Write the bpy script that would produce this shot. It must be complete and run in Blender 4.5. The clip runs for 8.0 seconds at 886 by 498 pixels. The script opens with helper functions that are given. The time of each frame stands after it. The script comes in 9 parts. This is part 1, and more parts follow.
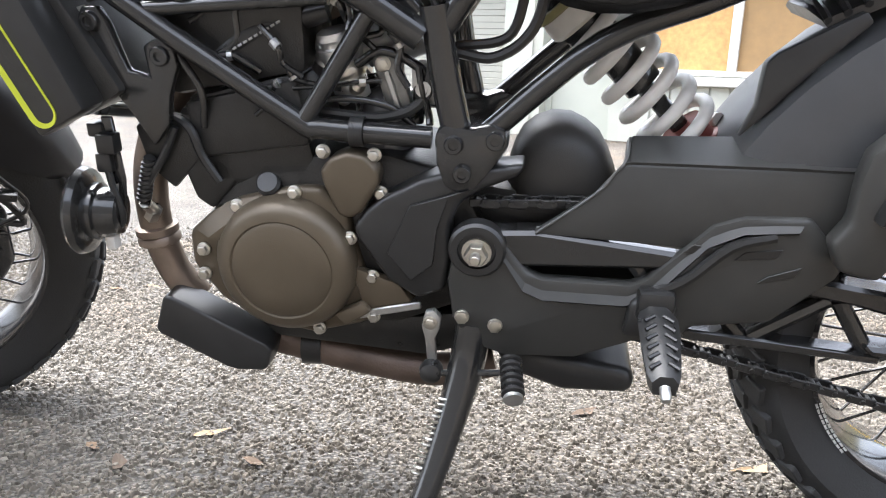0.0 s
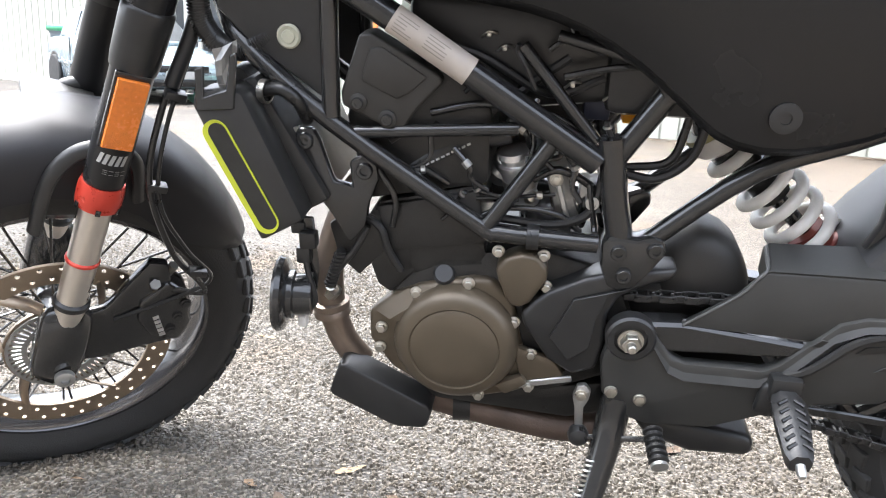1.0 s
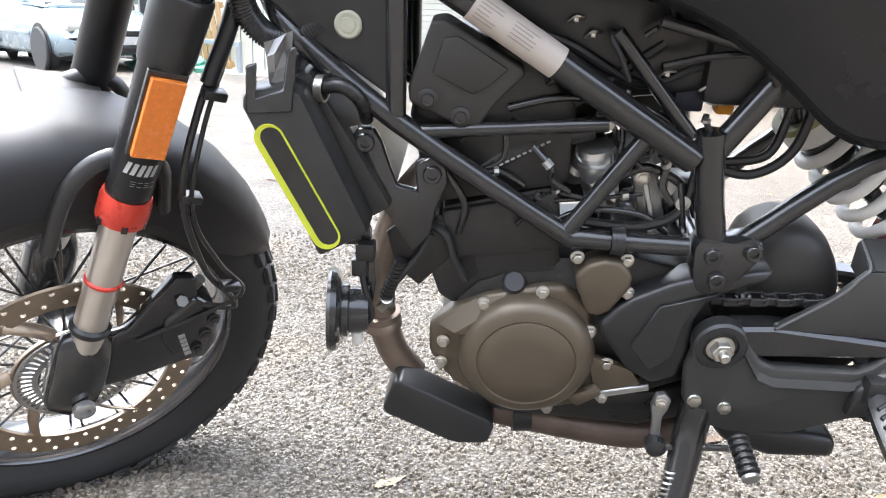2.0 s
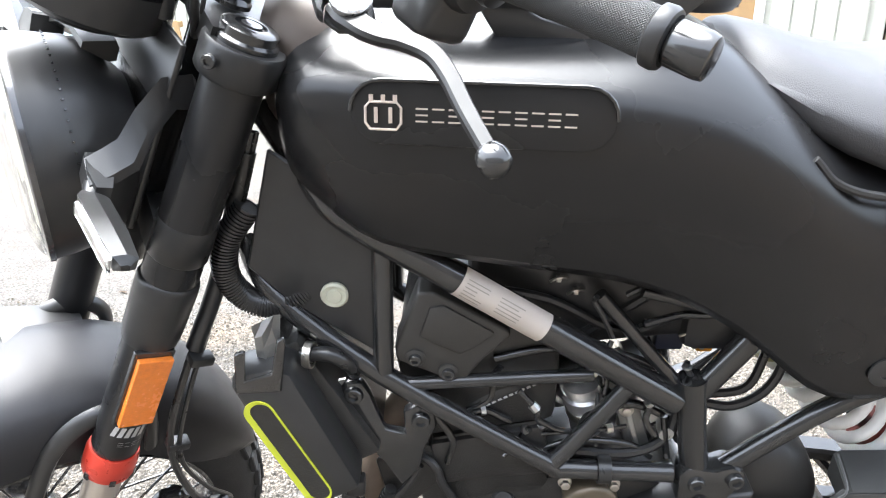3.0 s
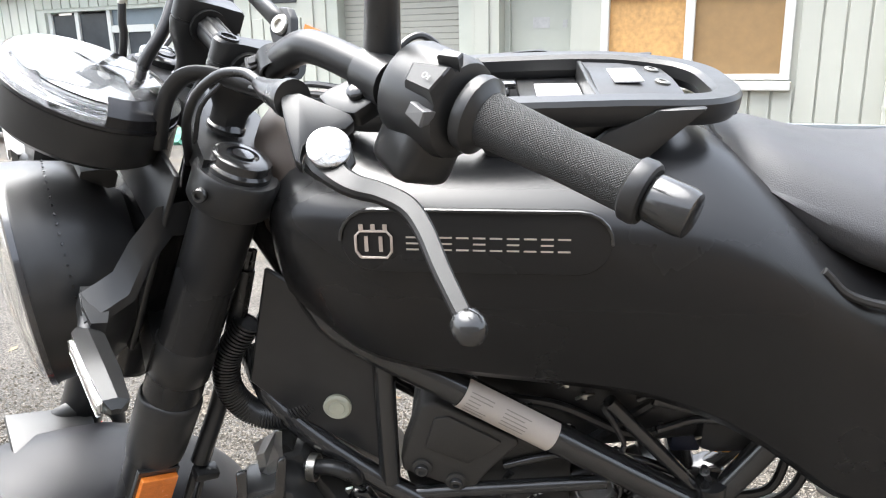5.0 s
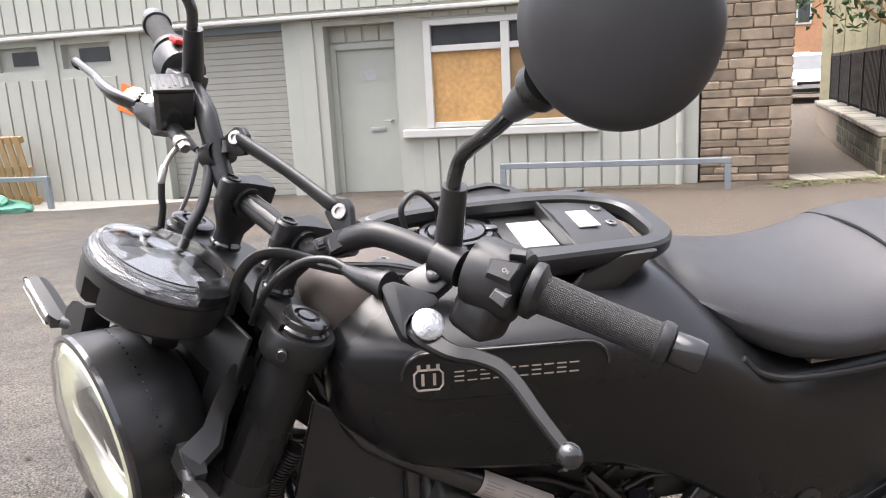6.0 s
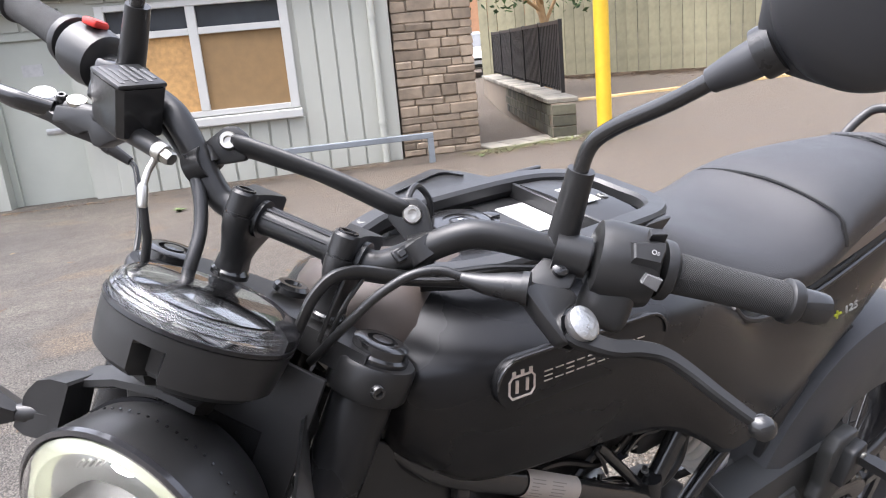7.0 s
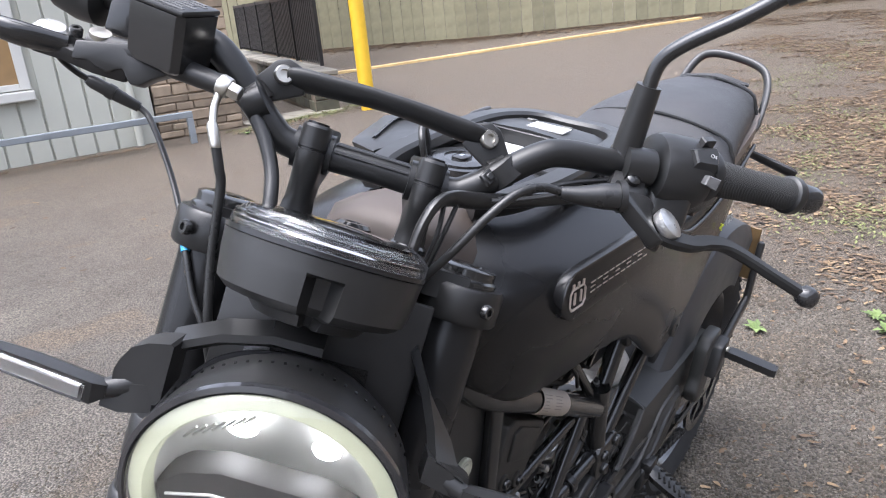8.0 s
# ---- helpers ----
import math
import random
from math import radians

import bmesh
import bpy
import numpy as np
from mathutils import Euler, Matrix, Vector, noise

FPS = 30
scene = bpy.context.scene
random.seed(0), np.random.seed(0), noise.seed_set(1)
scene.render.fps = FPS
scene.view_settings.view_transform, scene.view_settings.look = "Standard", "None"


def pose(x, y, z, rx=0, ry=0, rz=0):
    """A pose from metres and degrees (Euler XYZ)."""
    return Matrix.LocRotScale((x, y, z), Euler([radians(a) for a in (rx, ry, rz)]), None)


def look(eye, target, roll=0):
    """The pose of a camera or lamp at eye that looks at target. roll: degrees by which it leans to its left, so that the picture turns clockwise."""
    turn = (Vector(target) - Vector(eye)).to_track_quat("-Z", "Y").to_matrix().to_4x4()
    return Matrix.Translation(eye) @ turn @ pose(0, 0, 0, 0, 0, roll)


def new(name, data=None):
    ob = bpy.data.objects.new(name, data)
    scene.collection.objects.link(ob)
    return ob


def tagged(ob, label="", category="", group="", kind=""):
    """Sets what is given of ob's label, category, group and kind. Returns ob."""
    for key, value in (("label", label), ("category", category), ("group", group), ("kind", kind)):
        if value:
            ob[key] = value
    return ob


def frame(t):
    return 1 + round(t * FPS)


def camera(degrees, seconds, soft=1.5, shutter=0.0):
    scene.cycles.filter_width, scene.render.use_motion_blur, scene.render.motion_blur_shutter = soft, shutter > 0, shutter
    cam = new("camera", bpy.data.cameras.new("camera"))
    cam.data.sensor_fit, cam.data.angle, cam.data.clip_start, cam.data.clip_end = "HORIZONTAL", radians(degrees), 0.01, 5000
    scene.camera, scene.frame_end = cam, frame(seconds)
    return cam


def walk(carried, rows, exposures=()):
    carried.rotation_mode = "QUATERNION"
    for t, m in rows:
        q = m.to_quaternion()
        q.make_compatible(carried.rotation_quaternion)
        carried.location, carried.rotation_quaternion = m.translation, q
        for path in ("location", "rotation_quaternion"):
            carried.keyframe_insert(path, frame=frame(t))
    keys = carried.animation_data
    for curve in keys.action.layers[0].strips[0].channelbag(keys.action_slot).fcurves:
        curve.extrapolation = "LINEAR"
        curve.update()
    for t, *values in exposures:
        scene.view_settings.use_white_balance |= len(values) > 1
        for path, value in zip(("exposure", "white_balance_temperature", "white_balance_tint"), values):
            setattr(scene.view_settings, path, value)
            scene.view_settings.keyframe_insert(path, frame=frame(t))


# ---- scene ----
cam = camera(60.6, 8.0, 1.1)
PATH = [
    (0, (0.098, 0.084, 0.535), (-0.137, 2.017, 0.077), 2.2),
    (0.5, (0.045, 0.03, 0.58), (-0.205, 1.957, 0.107), 2.7),
    (1, (-0.087, -0.032, 0.677), (-0.314, 1.89, 0.173), 3.0),
    (1.2, (-0.134, 0.005, 0.671), (-0.364, 1.924, 0.154), 2.8),
    (2.3, (-0.261, 0.065, 0.746), (-0.281, 1.969, 0.136), 2.1),
    (2.5, (-0.274, 0.082, 0.809), (-0.268, 1.992, 0.214), 2.0),
    (3, (-0.263, 0.121, 0.948), (-0.267, 2.029, 0.346), 1.1),
    (3.5, (-0.261, 0.133, 1.005), (-0.302, 2.043, 0.412), 0.5),
    (4, (-0.244, 0.146, 1.03), (-0.336, 2.061, 0.462), -0.2),
    (4.2, (-0.22, 0.154, 1.032), (-0.325, 2.072, 0.474), -0.4),
    (5.3, (-0.253, 0.145, 1.007), (-0.318, 2.088, 0.539), -2.0),
    (5.5, (-0.304, 0.118, 1.019), (-0.284, 2.07, 0.582), -2.3),
    (6, (-0.412, 0.034, 1.141), (-0.06, 1.957, 0.717), -3.0),
    (6.5, (-0.523, 0.12, 1.146), (0.239, 1.918, 0.713), -4.1),
    (7, (-0.688, 0.229, 1.158), (0.38, 1.839, 0.642), -5.4),
    (7.5, (-0.825, 0.284, 1.155), (0.528, 1.652, 0.607), -4.6),
    (8, (-0.893, 0.396, 1.145), (0.609, 1.555, 0.513), -5.6),
]
walk(cam, [(t, look(eye, target, roll)) for t, eye, target, roll in PATH], [(0, 2.85, 6200, 10), (1.2, 3.0, 6200, 10), (2.5, 3.15, 6000, 10), (3.0, 3.2, 6100, 8), (3.5, 2.78, 6200, 8), (4.2, 2.55, 6300, 8), (5.5, 2.45, 6300, 10), (5.9, 1.95, 6500, 15), (6.5, 1.95, 6300, 15), (7, 1.98, 6150, 15), (8, 1.74, 5950, 14)])

# ---- light ----
def make_world():
    w = bpy.data.worlds.new("overcast_sky")
    scene.world = w
    w.use_nodes = True
    nt = w.node_tree
    bg = nt.nodes["Background"]
    sky = nt.nodes.new("ShaderNodeTexSky")
    sky.sky_type, sky.sun_disc = "NISHITA", False
    sky.sun_elevation, sky.sun_rotation = radians(73), radians(-62)
    sky.air_density, sky.dust_density, sky.ozone_density = 1.0, 6.0, 1.0
    hsv = nt.nodes.new("ShaderNodeHueSaturation")
    hsv.inputs["Saturation"].default_value = 0.4
    nt.links.new(sky.outputs[0], hsv.inputs["Color"])
    nt.links.new(hsv.outputs[0], bg.inputs[0])
    bg.inputs[1].default_value = SKY
    lamp = bpy.data.lights.new("sun", "SUN")
    lamp.energy, lamp.angle, lamp.color = SUN, radians(70), (1.0, 0.98, 0.95)
    ob = new("sun", lamp)
    ob.matrix_world = look((-3.0, 2.6, 12), (0, 1, 0.5))


SKY, SUN = 0.15, 1.25
make_world()

# ---- materials ----
def mat(name, col, rough=0.5, metal=0.0, var=0.15, scale=30.0, bump=0.0, bscale=300.0, coat=0.0, spec=0.5, trans=0.0, emit=0.0, rand=0.0):
    m = bpy.data.materials.new(name)
    m.use_nodes = True
    nt = m.node_tree
    b = nt.nodes["Principled BSDF"]
    L = nt.links.new
    tc = nt.nodes.new("ShaderNodeTexCoord")
    n1 = nt.nodes.new("ShaderNodeTexNoise")
    n1.inputs["Scale"].default_value, n1.inputs["Detail"].default_value = scale, 6
    n2 = nt.nodes.new("ShaderNodeTexNoise")
    n2.inputs["Scale"].default_value, n2.inputs["Detail"].default_value = scale / 9, 3
    for n in (n1, n2):
        L(tc.outputs["Object"], n.inputs["Vector"])
    add = nt.nodes.new("ShaderNodeMath")
    add.operation = "ADD"
    L(n1.outputs[0], add.inputs[0])
    L(n2.outputs[0], add.inputs[1])
    mp = nt.nodes.new("ShaderNodeMapRange")
    mp.inputs["From Min"].default_value, mp.inputs["From Max"].default_value = 0.6, 1.4
    mp.inputs["To Min"].default_value, mp.inputs["To Max"].default_value = 1 - var, 1 + var
    L(add.outputs[0], mp.inputs["Value"])
    mul = nt.nodes.new("ShaderNodeMixRGB")
    mul.blend_type = "MULTIPLY"
    mul.inputs[0].default_value = 1.0
    mul.inputs[1].default_value = (*col, 1)
    L(mp.outputs[0], mul.inputs[2])
    out = mul.outputs[0]
    if rand:
        oi = nt.nodes.new("ShaderNodeObjectInfo")
        mr = nt.nodes.new("ShaderNodeMapRange")
        mr.inputs["To Min"].default_value, mr.inputs["To Max"].default_value = 1 - rand, 1 + rand
        L(oi.outputs["Random"], mr.inputs["Value"])
        m2 = nt.nodes.new("ShaderNodeMixRGB")
        m2.blend_type = "MULTIPLY"
        m2.inputs[0].default_value = 1.0
        L(out, m2.inputs[1])
        L(mr.outputs[0], m2.inputs[2])
        out = m2.outputs[0]
    L(out, b.inputs["Base Color"])
    r = nt.nodes.new("ShaderNodeMapRange")
    r.inputs["From Min"].default_value, r.inputs["From Max"].default_value = 0.6, 1.4
    r.inputs["To Min"].default_value, r.inputs["To Max"].default_value = max(0.02, rough * 0.8), min(1, rough * 1.25)
    L(add.outputs[0], r.inputs["Value"])
    L(r.outputs[0], b.inputs["Roughness"])
    b.inputs["Metallic"].default_value = metal
    b.inputs["Specular IOR Level"].default_value = spec
    b.inputs["Coat Weight"].default_value = coat
    b.inputs["Coat Roughness"].default_value = 0.12
    b.inputs["Transmission Weight"].default_value = trans
    if emit:
        b.inputs["Emission Color"].default_value = (*col, 1)
        b.inputs["Emission Strength"].default_value = emit
    if bump:
        n3 = nt.nodes.new("ShaderNodeTexNoise")
        n3.inputs["Scale"].default_value, n3.inputs["Detail"].default_value = bscale, 5
        L(tc.outputs["Object"], n3.inputs["Vector"])
        bp = nt.nodes.new("ShaderNodeBump")
        bp.inputs["Strength"].default_value, bp.inputs["Distance"].default_value = bump, 0.002
        L(n3.outputs[0], bp.inputs["Height"])
        L(bp.outputs[0], b.inputs["Normal"])
    return m


PLASTIC = mat("black_plastic", (0.020, 0.020, 0.020), 0.33, 0, 0.25, 40, 0.025, 900, spec=0.5)
TANK = mat("matt_black_paint", (0.012, 0.012, 0.0125), 0.26, 0, 0.08, 5, 0.004, 1500, spec=0.35)
GUARDP = mat("satin_mudguard_plastic", (0.019, 0.019, 0.021), 0.46, 0, 0.15, 25, 0.03, 900, spec=0.3)
FRAME = mat("black_frame_paint", (0.017, 0.017, 0.017), 0.18, 0, 0.2, 40, 0.02, 500, coat=0.5)
ENGINE = mat("black_engine_casting", (0.024, 0.0235, 0.0225), 0.32, 0.2, 0.3, 50, 0.3, 500)
WORNP = mat("scuffed_black_plastic", (0.034, 0.034, 0.032), 0.42, 0, 0.3, 18, 0.05, 700, spec=0.5)
HUGP = mat("grained_hugger_plastic", (0.052, 0.053, 0.055), 0.45, 0, 0.2, 25, 0.06, 900, spec=0.5)
COVER = mat("grey_black_moulding", (0.030, 0.028, 0.025), 0.5, 0, 0.2, 30, 0.15, 700)
BRONZE = mat("bronze_engine_paint", (0.106, 0.085, 0.059), 0.36, 0.35, 0.12, 25, 0.1, 900)
STEEL = mat("zinc_bolt_steel", (0.55, 0.53, 0.48), 0.3, 1.0, 0.2, 80, 0.1, 600)
BOLT = mat("dull_bolt_steel", (0.20, 0.195, 0.18), 0.42, 0.85, 0.2, 80)
CHROME = mat("polished_metal", (0.75, 0.75, 0.76), 0.12, 1.0, 0.08, 40)
CAPMETAL = mat("scuffed_bright_cap", (0.60, 0.60, 0.59), 0.30, 0.9, 0.25, 140, 0.5, 350)
FORKTUBE = mat("satin_fork_tube", (0.62, 0.58, 0.53), 0.3, 0.9, 0.08, 20)
RUBBER = mat("tyre_rubber", (0.03, 0.03, 0.03), 0.75, 0, 0.25, 30, 0.3, 400)
SOFTRUB = mat("soft_rubber", (0.019, 0.019, 0.019), 0.30, 0, 0.2, 60, 0.06, 500)
LEATHER = mat("black_vinyl", (0.032, 0.032, 0.034), 0.46, 0, 0.12, 20, 0.3, 900)
ORANGE = mat("orange_reflector", (0.75, 0.20, 0.02), 0.25, 0, 0.15, 200, 0.5, 900, coat=0.6)
AMBER = mat("amber_plastic", (0.8, 0.35, 0.02), 0.3, 0, 0.1, 50)
RED = mat("red_anodised", (0.55, 0.05, 0.03), 0.3, 0.3, 0.12, 60)
LIME = mat("yellow_green_paint", (0.46, 0.50, 0.03), 0.45, 0, 0.06, 60)
WHITE = mat("white_spring_paint", (0.72, 0.70, 0.66), 0.4, 0, 0.1, 60)
EXHAUST = mat("heat_stained_steel", (0.25, 0.198, 0.158), 0.42, 0.7, 0.45, 18, 0.2, 300)
RUST = mat("copper_brown_pipe", (0.135, 0.098, 0.078), 0.5, 0.5, 0.5, 22, 0.25, 300)
ALLOY = mat("cast_alloy", (0.5, 0.5, 0.49), 0.35, 0.9, 0.15, 50, 0.2, 500)
DISC = mat("bronze_disc_steel", (0.36, 0.29, 0.22), 0.35, 0.9, 0.15, 40)
BROWN = mat("bronze_tank_paint", (0.085, 0.068, 0.057), 0.50, 0.25, 0.08, 15)
LABEL = mat("silver_label", (0.46, 0.41, 0.36), 0.5, 0.0, 0.06, 60)
LETTER = mat("silver_lettering", (0.60, 0.52, 0.46), 0.4, 0.3, 0.05, 60)
INK = mat("dark_ink", (0.26, 0.235, 0.21), 0.6)
WHITEPRINT = mat("white_print", (0.42, 0.42, 0.41), 0.5)
LETTERW = mat("white_rim_print", (0.62, 0.62, 0.60), 0.5)
CREAM = mat("cream_plug", (0.42, 0.42, 0.33), 0.4, 0, 0.2, 60)
BLUE = mat("blue_tape", (0.05, 0.35, 0.65), 0.4)
REDBUT = mat("red_switch", (0.7, 0.04, 0.03), 0.4)
YELLOW = mat("yellow_paint", (0.80, 0.50, 0.03), 0.45, 0, 0.15, 8, 0.1, 100)
GRIP = mat("grip_rubber", (0.035, 0.035, 0.034), 0.7, 0, 0.2, 80)
DIAL = mat("dial_black", (0.012, 0.012, 0.013), 0.22)
BARP = mat("matt_black_bar_paint", (0.016, 0.016, 0.016), 0.32, 0, 0.15, 40, 0.02, 700, spec=0.4)
MATTBAR = mat("matt_black_brace_paint", (0.015, 0.015, 0.015), 0.42, 0, 0.15, 40, 0.02, 700, spec=0.4)
MIRRORP = mat("satin_mirror_plastic", (0.040, 0.041, 0.044), 0.40, 0, 0.12, 20, 0.02, 900, spec=0.5)
SCREEN = mat("dial_screen", (0.07, 0.075, 0.08), 0.2)
RIMP = mat("gloss_black_rim", (0.02, 0.02, 0.022), 0.16, 0.0, 0.1, 20, coat=1.0)
LENSIN = mat("reflector_bowl", (0.47, 0.47, 0.44), 0.34, 0.6, 0.10, 30, 0.3, 120)
LEDGE = mat("dark_lamp_ledge", (0.035, 0.034, 0.032), 0.65, 0, 0.15, 60)
LEDON = mat("lit_led", (1.0, 0.99, 0.96), 0.4, emit=12.0)
LEDSOFT = mat("lit_ring", (0.30, 0.31, 0.22), 0.4, emit=0.20)


def glass(name, tint=(1, 1, 1), rough=0.02):
    m = bpy.data.materials.new(name)
    m.use_nodes = True
    b = m.node_tree.nodes["Principled BSDF"]
    b.inputs["Base Color"].default_value = (*tint, 1)
    b.inputs["Roughness"].default_value = rough
    b.inputs["Transmission Weight"].default_value = 1.0
    b.inputs["IOR"].default_value = 1.49
    return m


CLEAR = glass("clear_polycarbonate")


def knurl():
    """Grip rubber with a diamond relief."""
    nt = GRIP.node_tree
    b = nt.nodes["Principled BSDF"]
    tc = nt.nodes.new("ShaderNodeTexCoord")
    hs = []
    for rot in (45, -45):
        mpg = nt.nodes.new("ShaderNodeMapping")
        mpg.inputs["Rotation"].default_value = (0, 0, radians(rot))
        mpg.inputs["Scale"].default_value = (1, 1, 1)
        nt.links.new(tc.outputs["UV"], mpg.inputs["Vector"])
        wv = nt.nodes.new("ShaderNodeTexWave")
        wv.inputs["Scale"].default_value = 230
        nt.links.new(mpg.outputs[0], wv.inputs["Vector"])
        hs.append(wv.outputs["Fac"])
    mn = nt.nodes.new("ShaderNodeMath")
    mn.operation = "MINIMUM"
    nt.links.new(hs[0], mn.inputs[0])
    nt.links.new(hs[1], mn.inputs[1])
    bp = nt.nodes.new("ShaderNodeBump")
    bp.inputs["Strength"].default_value, bp.inputs["Distance"].default_value = 0.8, 0.0015
    nt.links.new(mn.outputs[0], bp.inputs["Height"])
    nt.links.new(bp.outputs[0], b.inputs["Normal"])


knurl()

# ---- shape helpers ----
def mesh_of(bm, name, material, smooth=40):
    me = bpy.data.meshes.new(name)
    bmesh.ops.recalc_face_normals(bm, faces=bm.faces)
    bm.to_mesh(me)
    bm.free()
    me.materials.append(material)
    if smooth:
        me.shade_smooth()
        me.set_sharp_from_angle(angle=radians(smooth))
    return me


def part(name, bm, material, parent, label="", m=None, smooth=40):
    """Links a bmesh as one mesh object under a thing or a part."""
    ob = new(name, mesh_of(bm, name, material, smooth))
    ob.parent = parent
    if m is not None:
        ob.matrix_basis = m
    return tagged(ob, label)


def thing(name, label, category, m=None, bm=None, material=None, group="", kind="", smooth=40):
    ob = new(name, mesh_of(bm, name, material, smooth) if bm else None)
    if m is not None:
        ob.matrix_basis = m
    return tagged(ob, label, category, group, kind)


def join(*bms):
    out = bmesh.new()
    for b in bms:
        me = bpy.data.meshes.new("tmp")
        b.to_mesh(me)
        b.free()
        out.from_mesh(me)
        bpy.data.meshes.remove(me)
    return out


def box(x0, x1, y0, y1, z0, z1, bev=0.0, seg=2, m=None):
    bm = bmesh.new()
    bmesh.ops.create_cube(bm, size=1)
    for v in bm.verts:
        v.co = Vector(((x0 + x1) / 2 + v.co.x * (x1 - x0), (y0 + y1) / 2 + v.co.y * (y1 - y0), (z0 + z1) / 2 + v.co.z * (z1 - z0)))
    if bev:
        bmesh.ops.bevel(bm, geom=bm.edges[:], offset=bev, segments=seg, profile=0.5, affect="EDGES")
    if m is not None:
        bm.transform(m)
    return bm


def prism(poly, y0, y1, bev=0.0, seg=2, m=None):
    """A slab of the outline poly (x, z), from y0 to y1."""
    bm = bmesh.new()
    a = [bm.verts.new((x, y0, z)) for x, z in poly]
    b = [bm.verts.new((x, y1, z)) for x, z in poly]
    n = len(poly)
    bm.faces.new(a)
    bm.faces.new(b[::-1])
    for i in range(n):
        bm.faces.new((a[i], b[i], b[(i + 1) % n], a[(i + 1) % n]))
    bmesh.ops.recalc_face_normals(bm, faces=bm.faces)
    if bev:
        es = [e for e in bm.edges if len(e.link_faces) == 2 and e.calc_face_angle(0) > 0.5]
        bmesh.ops.bevel(bm, geom=es, offset=bev, segments=seg, profile=0.5, affect="EDGES", clamp_overlap=True)
    if m is not None:
        bm.transform(m)
    return bm


def smooth_path(pts, n=6):
    """A Catmull-Rom curve through pts, n steps a span."""
    p = [Vector(q) for q in pts]
    if len(p) < 3 or n < 2:
        return p
    p = [2 * p[0] - p[1]] + p + [2 * p[-1] - p[-2]]
    out = []
    for i in range(1, len(p) - 2):
        for k in range(n):
            t = k / n
            a, b, c, d = p[i - 1 : i + 3]
            out.append(0.5 * (2 * b + (c - a) * t + (2 * a - 5 * b + 4 * c - d) * t * t + (3 * b - a - 3 * c + d) * t ** 3))
    out.append(p[-2])
    return out


def tube(pts, r, segs=12, n=6, flat=1.0):
    """A round bar along pts; r one radius or one for each point."""
    path = smooth_path(pts, n)
    k = (len(path) - 1) / (len(pts) - 1)
    rad = [r if not isinstance(r, (list, tuple)) else r[min(int(i / k), len(r) - 2)] * (1 - (i / k - min(int(i / k), len(r) - 2))) + r[min(int(i / k), len(r) - 2) + 1] * (i / k - min(int(i / k), len(r) - 2)) for i in range(len(path))]
    bm = bmesh.new()
    rings, up = [], None
    for i, p in enumerate(path):
        d = (path[min(i + 1, len(path) - 1)] - path[max(i - 1, 0)]).normalized()
        if up is None:
            up = d.orthogonal().normalized()
        up = (up - d * up.dot(d)).normalized()
        side = d.cross(up)
        rings.append([bm.verts.new(p + rad[i] * (up * math.cos(a) * flat + side * math.sin(a))) for a in [2 * math.pi * j / segs for j in range(segs)]])
    for a, b in zip(rings, rings[1:]):
        for j in range(segs):
            bm.faces.new((a[j], a[(j + 1) % segs], b[(j + 1) % segs], b[j]))
    bm.faces.new(rings[0][::-1])
    bm.faces.new(rings[-1])
    return bm


def lathe(prof, segs=32, m=None, cap=True):
    """A turned body round z: prof is (radius, height)."""
    bm = bmesh.new()
    rings = [[bm.verts.new((max(r, 1e-5) * math.cos(2 * math.pi * j / segs), max(r, 1e-5) * math.sin(2 * math.pi * j / segs), z)) for j in range(segs)] for r, z in prof]
    for a, b in zip(rings, rings[1:]):
        for j in range(segs):
            bm.faces.new((a[j], a[(j + 1) % segs], b[(j + 1) % segs], b[j]))
    if cap:
        bm.faces.new(rings[0][::-1])
        bm.faces.new(rings[-1])
    if m is not None:
        bm.transform(m)
    return bm


def thin_shell(prof, t, segs, m):
    """A turned clear cover of wall thickness t."""
    inner = [(r - t * 0.7 if r > 0.01 else r, z - t) for r, z in prof[::-1]]
    bm = lathe(prof + inner + prof[:1], segs, m, cap=False)
    bmesh.ops.remove_doubles(bm, verts=bm.verts[:], dist=0.00002)
    bmesh.ops.recalc_face_normals(bm, faces=bm.faces[:])
    return bm


def loft(rings, cap=True, m=None):
    bm = bmesh.new()
    vs = [[bm.verts.new(p) for p in r] for r in rings]
    n = len(vs[0])
    for a, b in zip(vs, vs[1:]):
        for j in range(n):
            bm.faces.new((a[j], a[(j + 1) % n], b[(j + 1) % n], b[j]))
    if cap:
        bm.faces.new(vs[0][::-1])
        bm.faces.new(vs[-1])
    if m is not None:
        bm.transform(m)
    return bm


def sweep(pts, prof, n=5):
    """A bar of the section prof (outwards, up) along pts, kept level."""
    path = smooth_path(pts, n)
    rings = []
    for i, p in enumerate(path):
        d = (path[min(i + 1, len(path) - 1)] - path[max(i - 1, 0)]).normalized()
        side = d.cross(Vector((0, 0, 1))).normalized()
        rings.append([p + side * a + Vector((0, 0, b)) for a, b in prof])
    return loft(rings)


def aim(p, d):
    """A pose at p whose z axis points along d."""
    return Matrix.Translation(p) @ Vector(d).to_track_quat("Z", "Y").to_matrix().to_4x4()


def bolt(p, d, r=0.006, h=0.006, flange=1.35):
    """A hexagon-headed flange bolt at p, its head pointing along d."""
    m = aim(p, d)
    return join(lathe([(r * flange, 0), (r * flange, h * 0.25), (r * 1.02, h * 0.4)], 16, m), lathe([(r, h * 0.25), (r, h * 0.9), (r * 0.8, h)], 6, m))


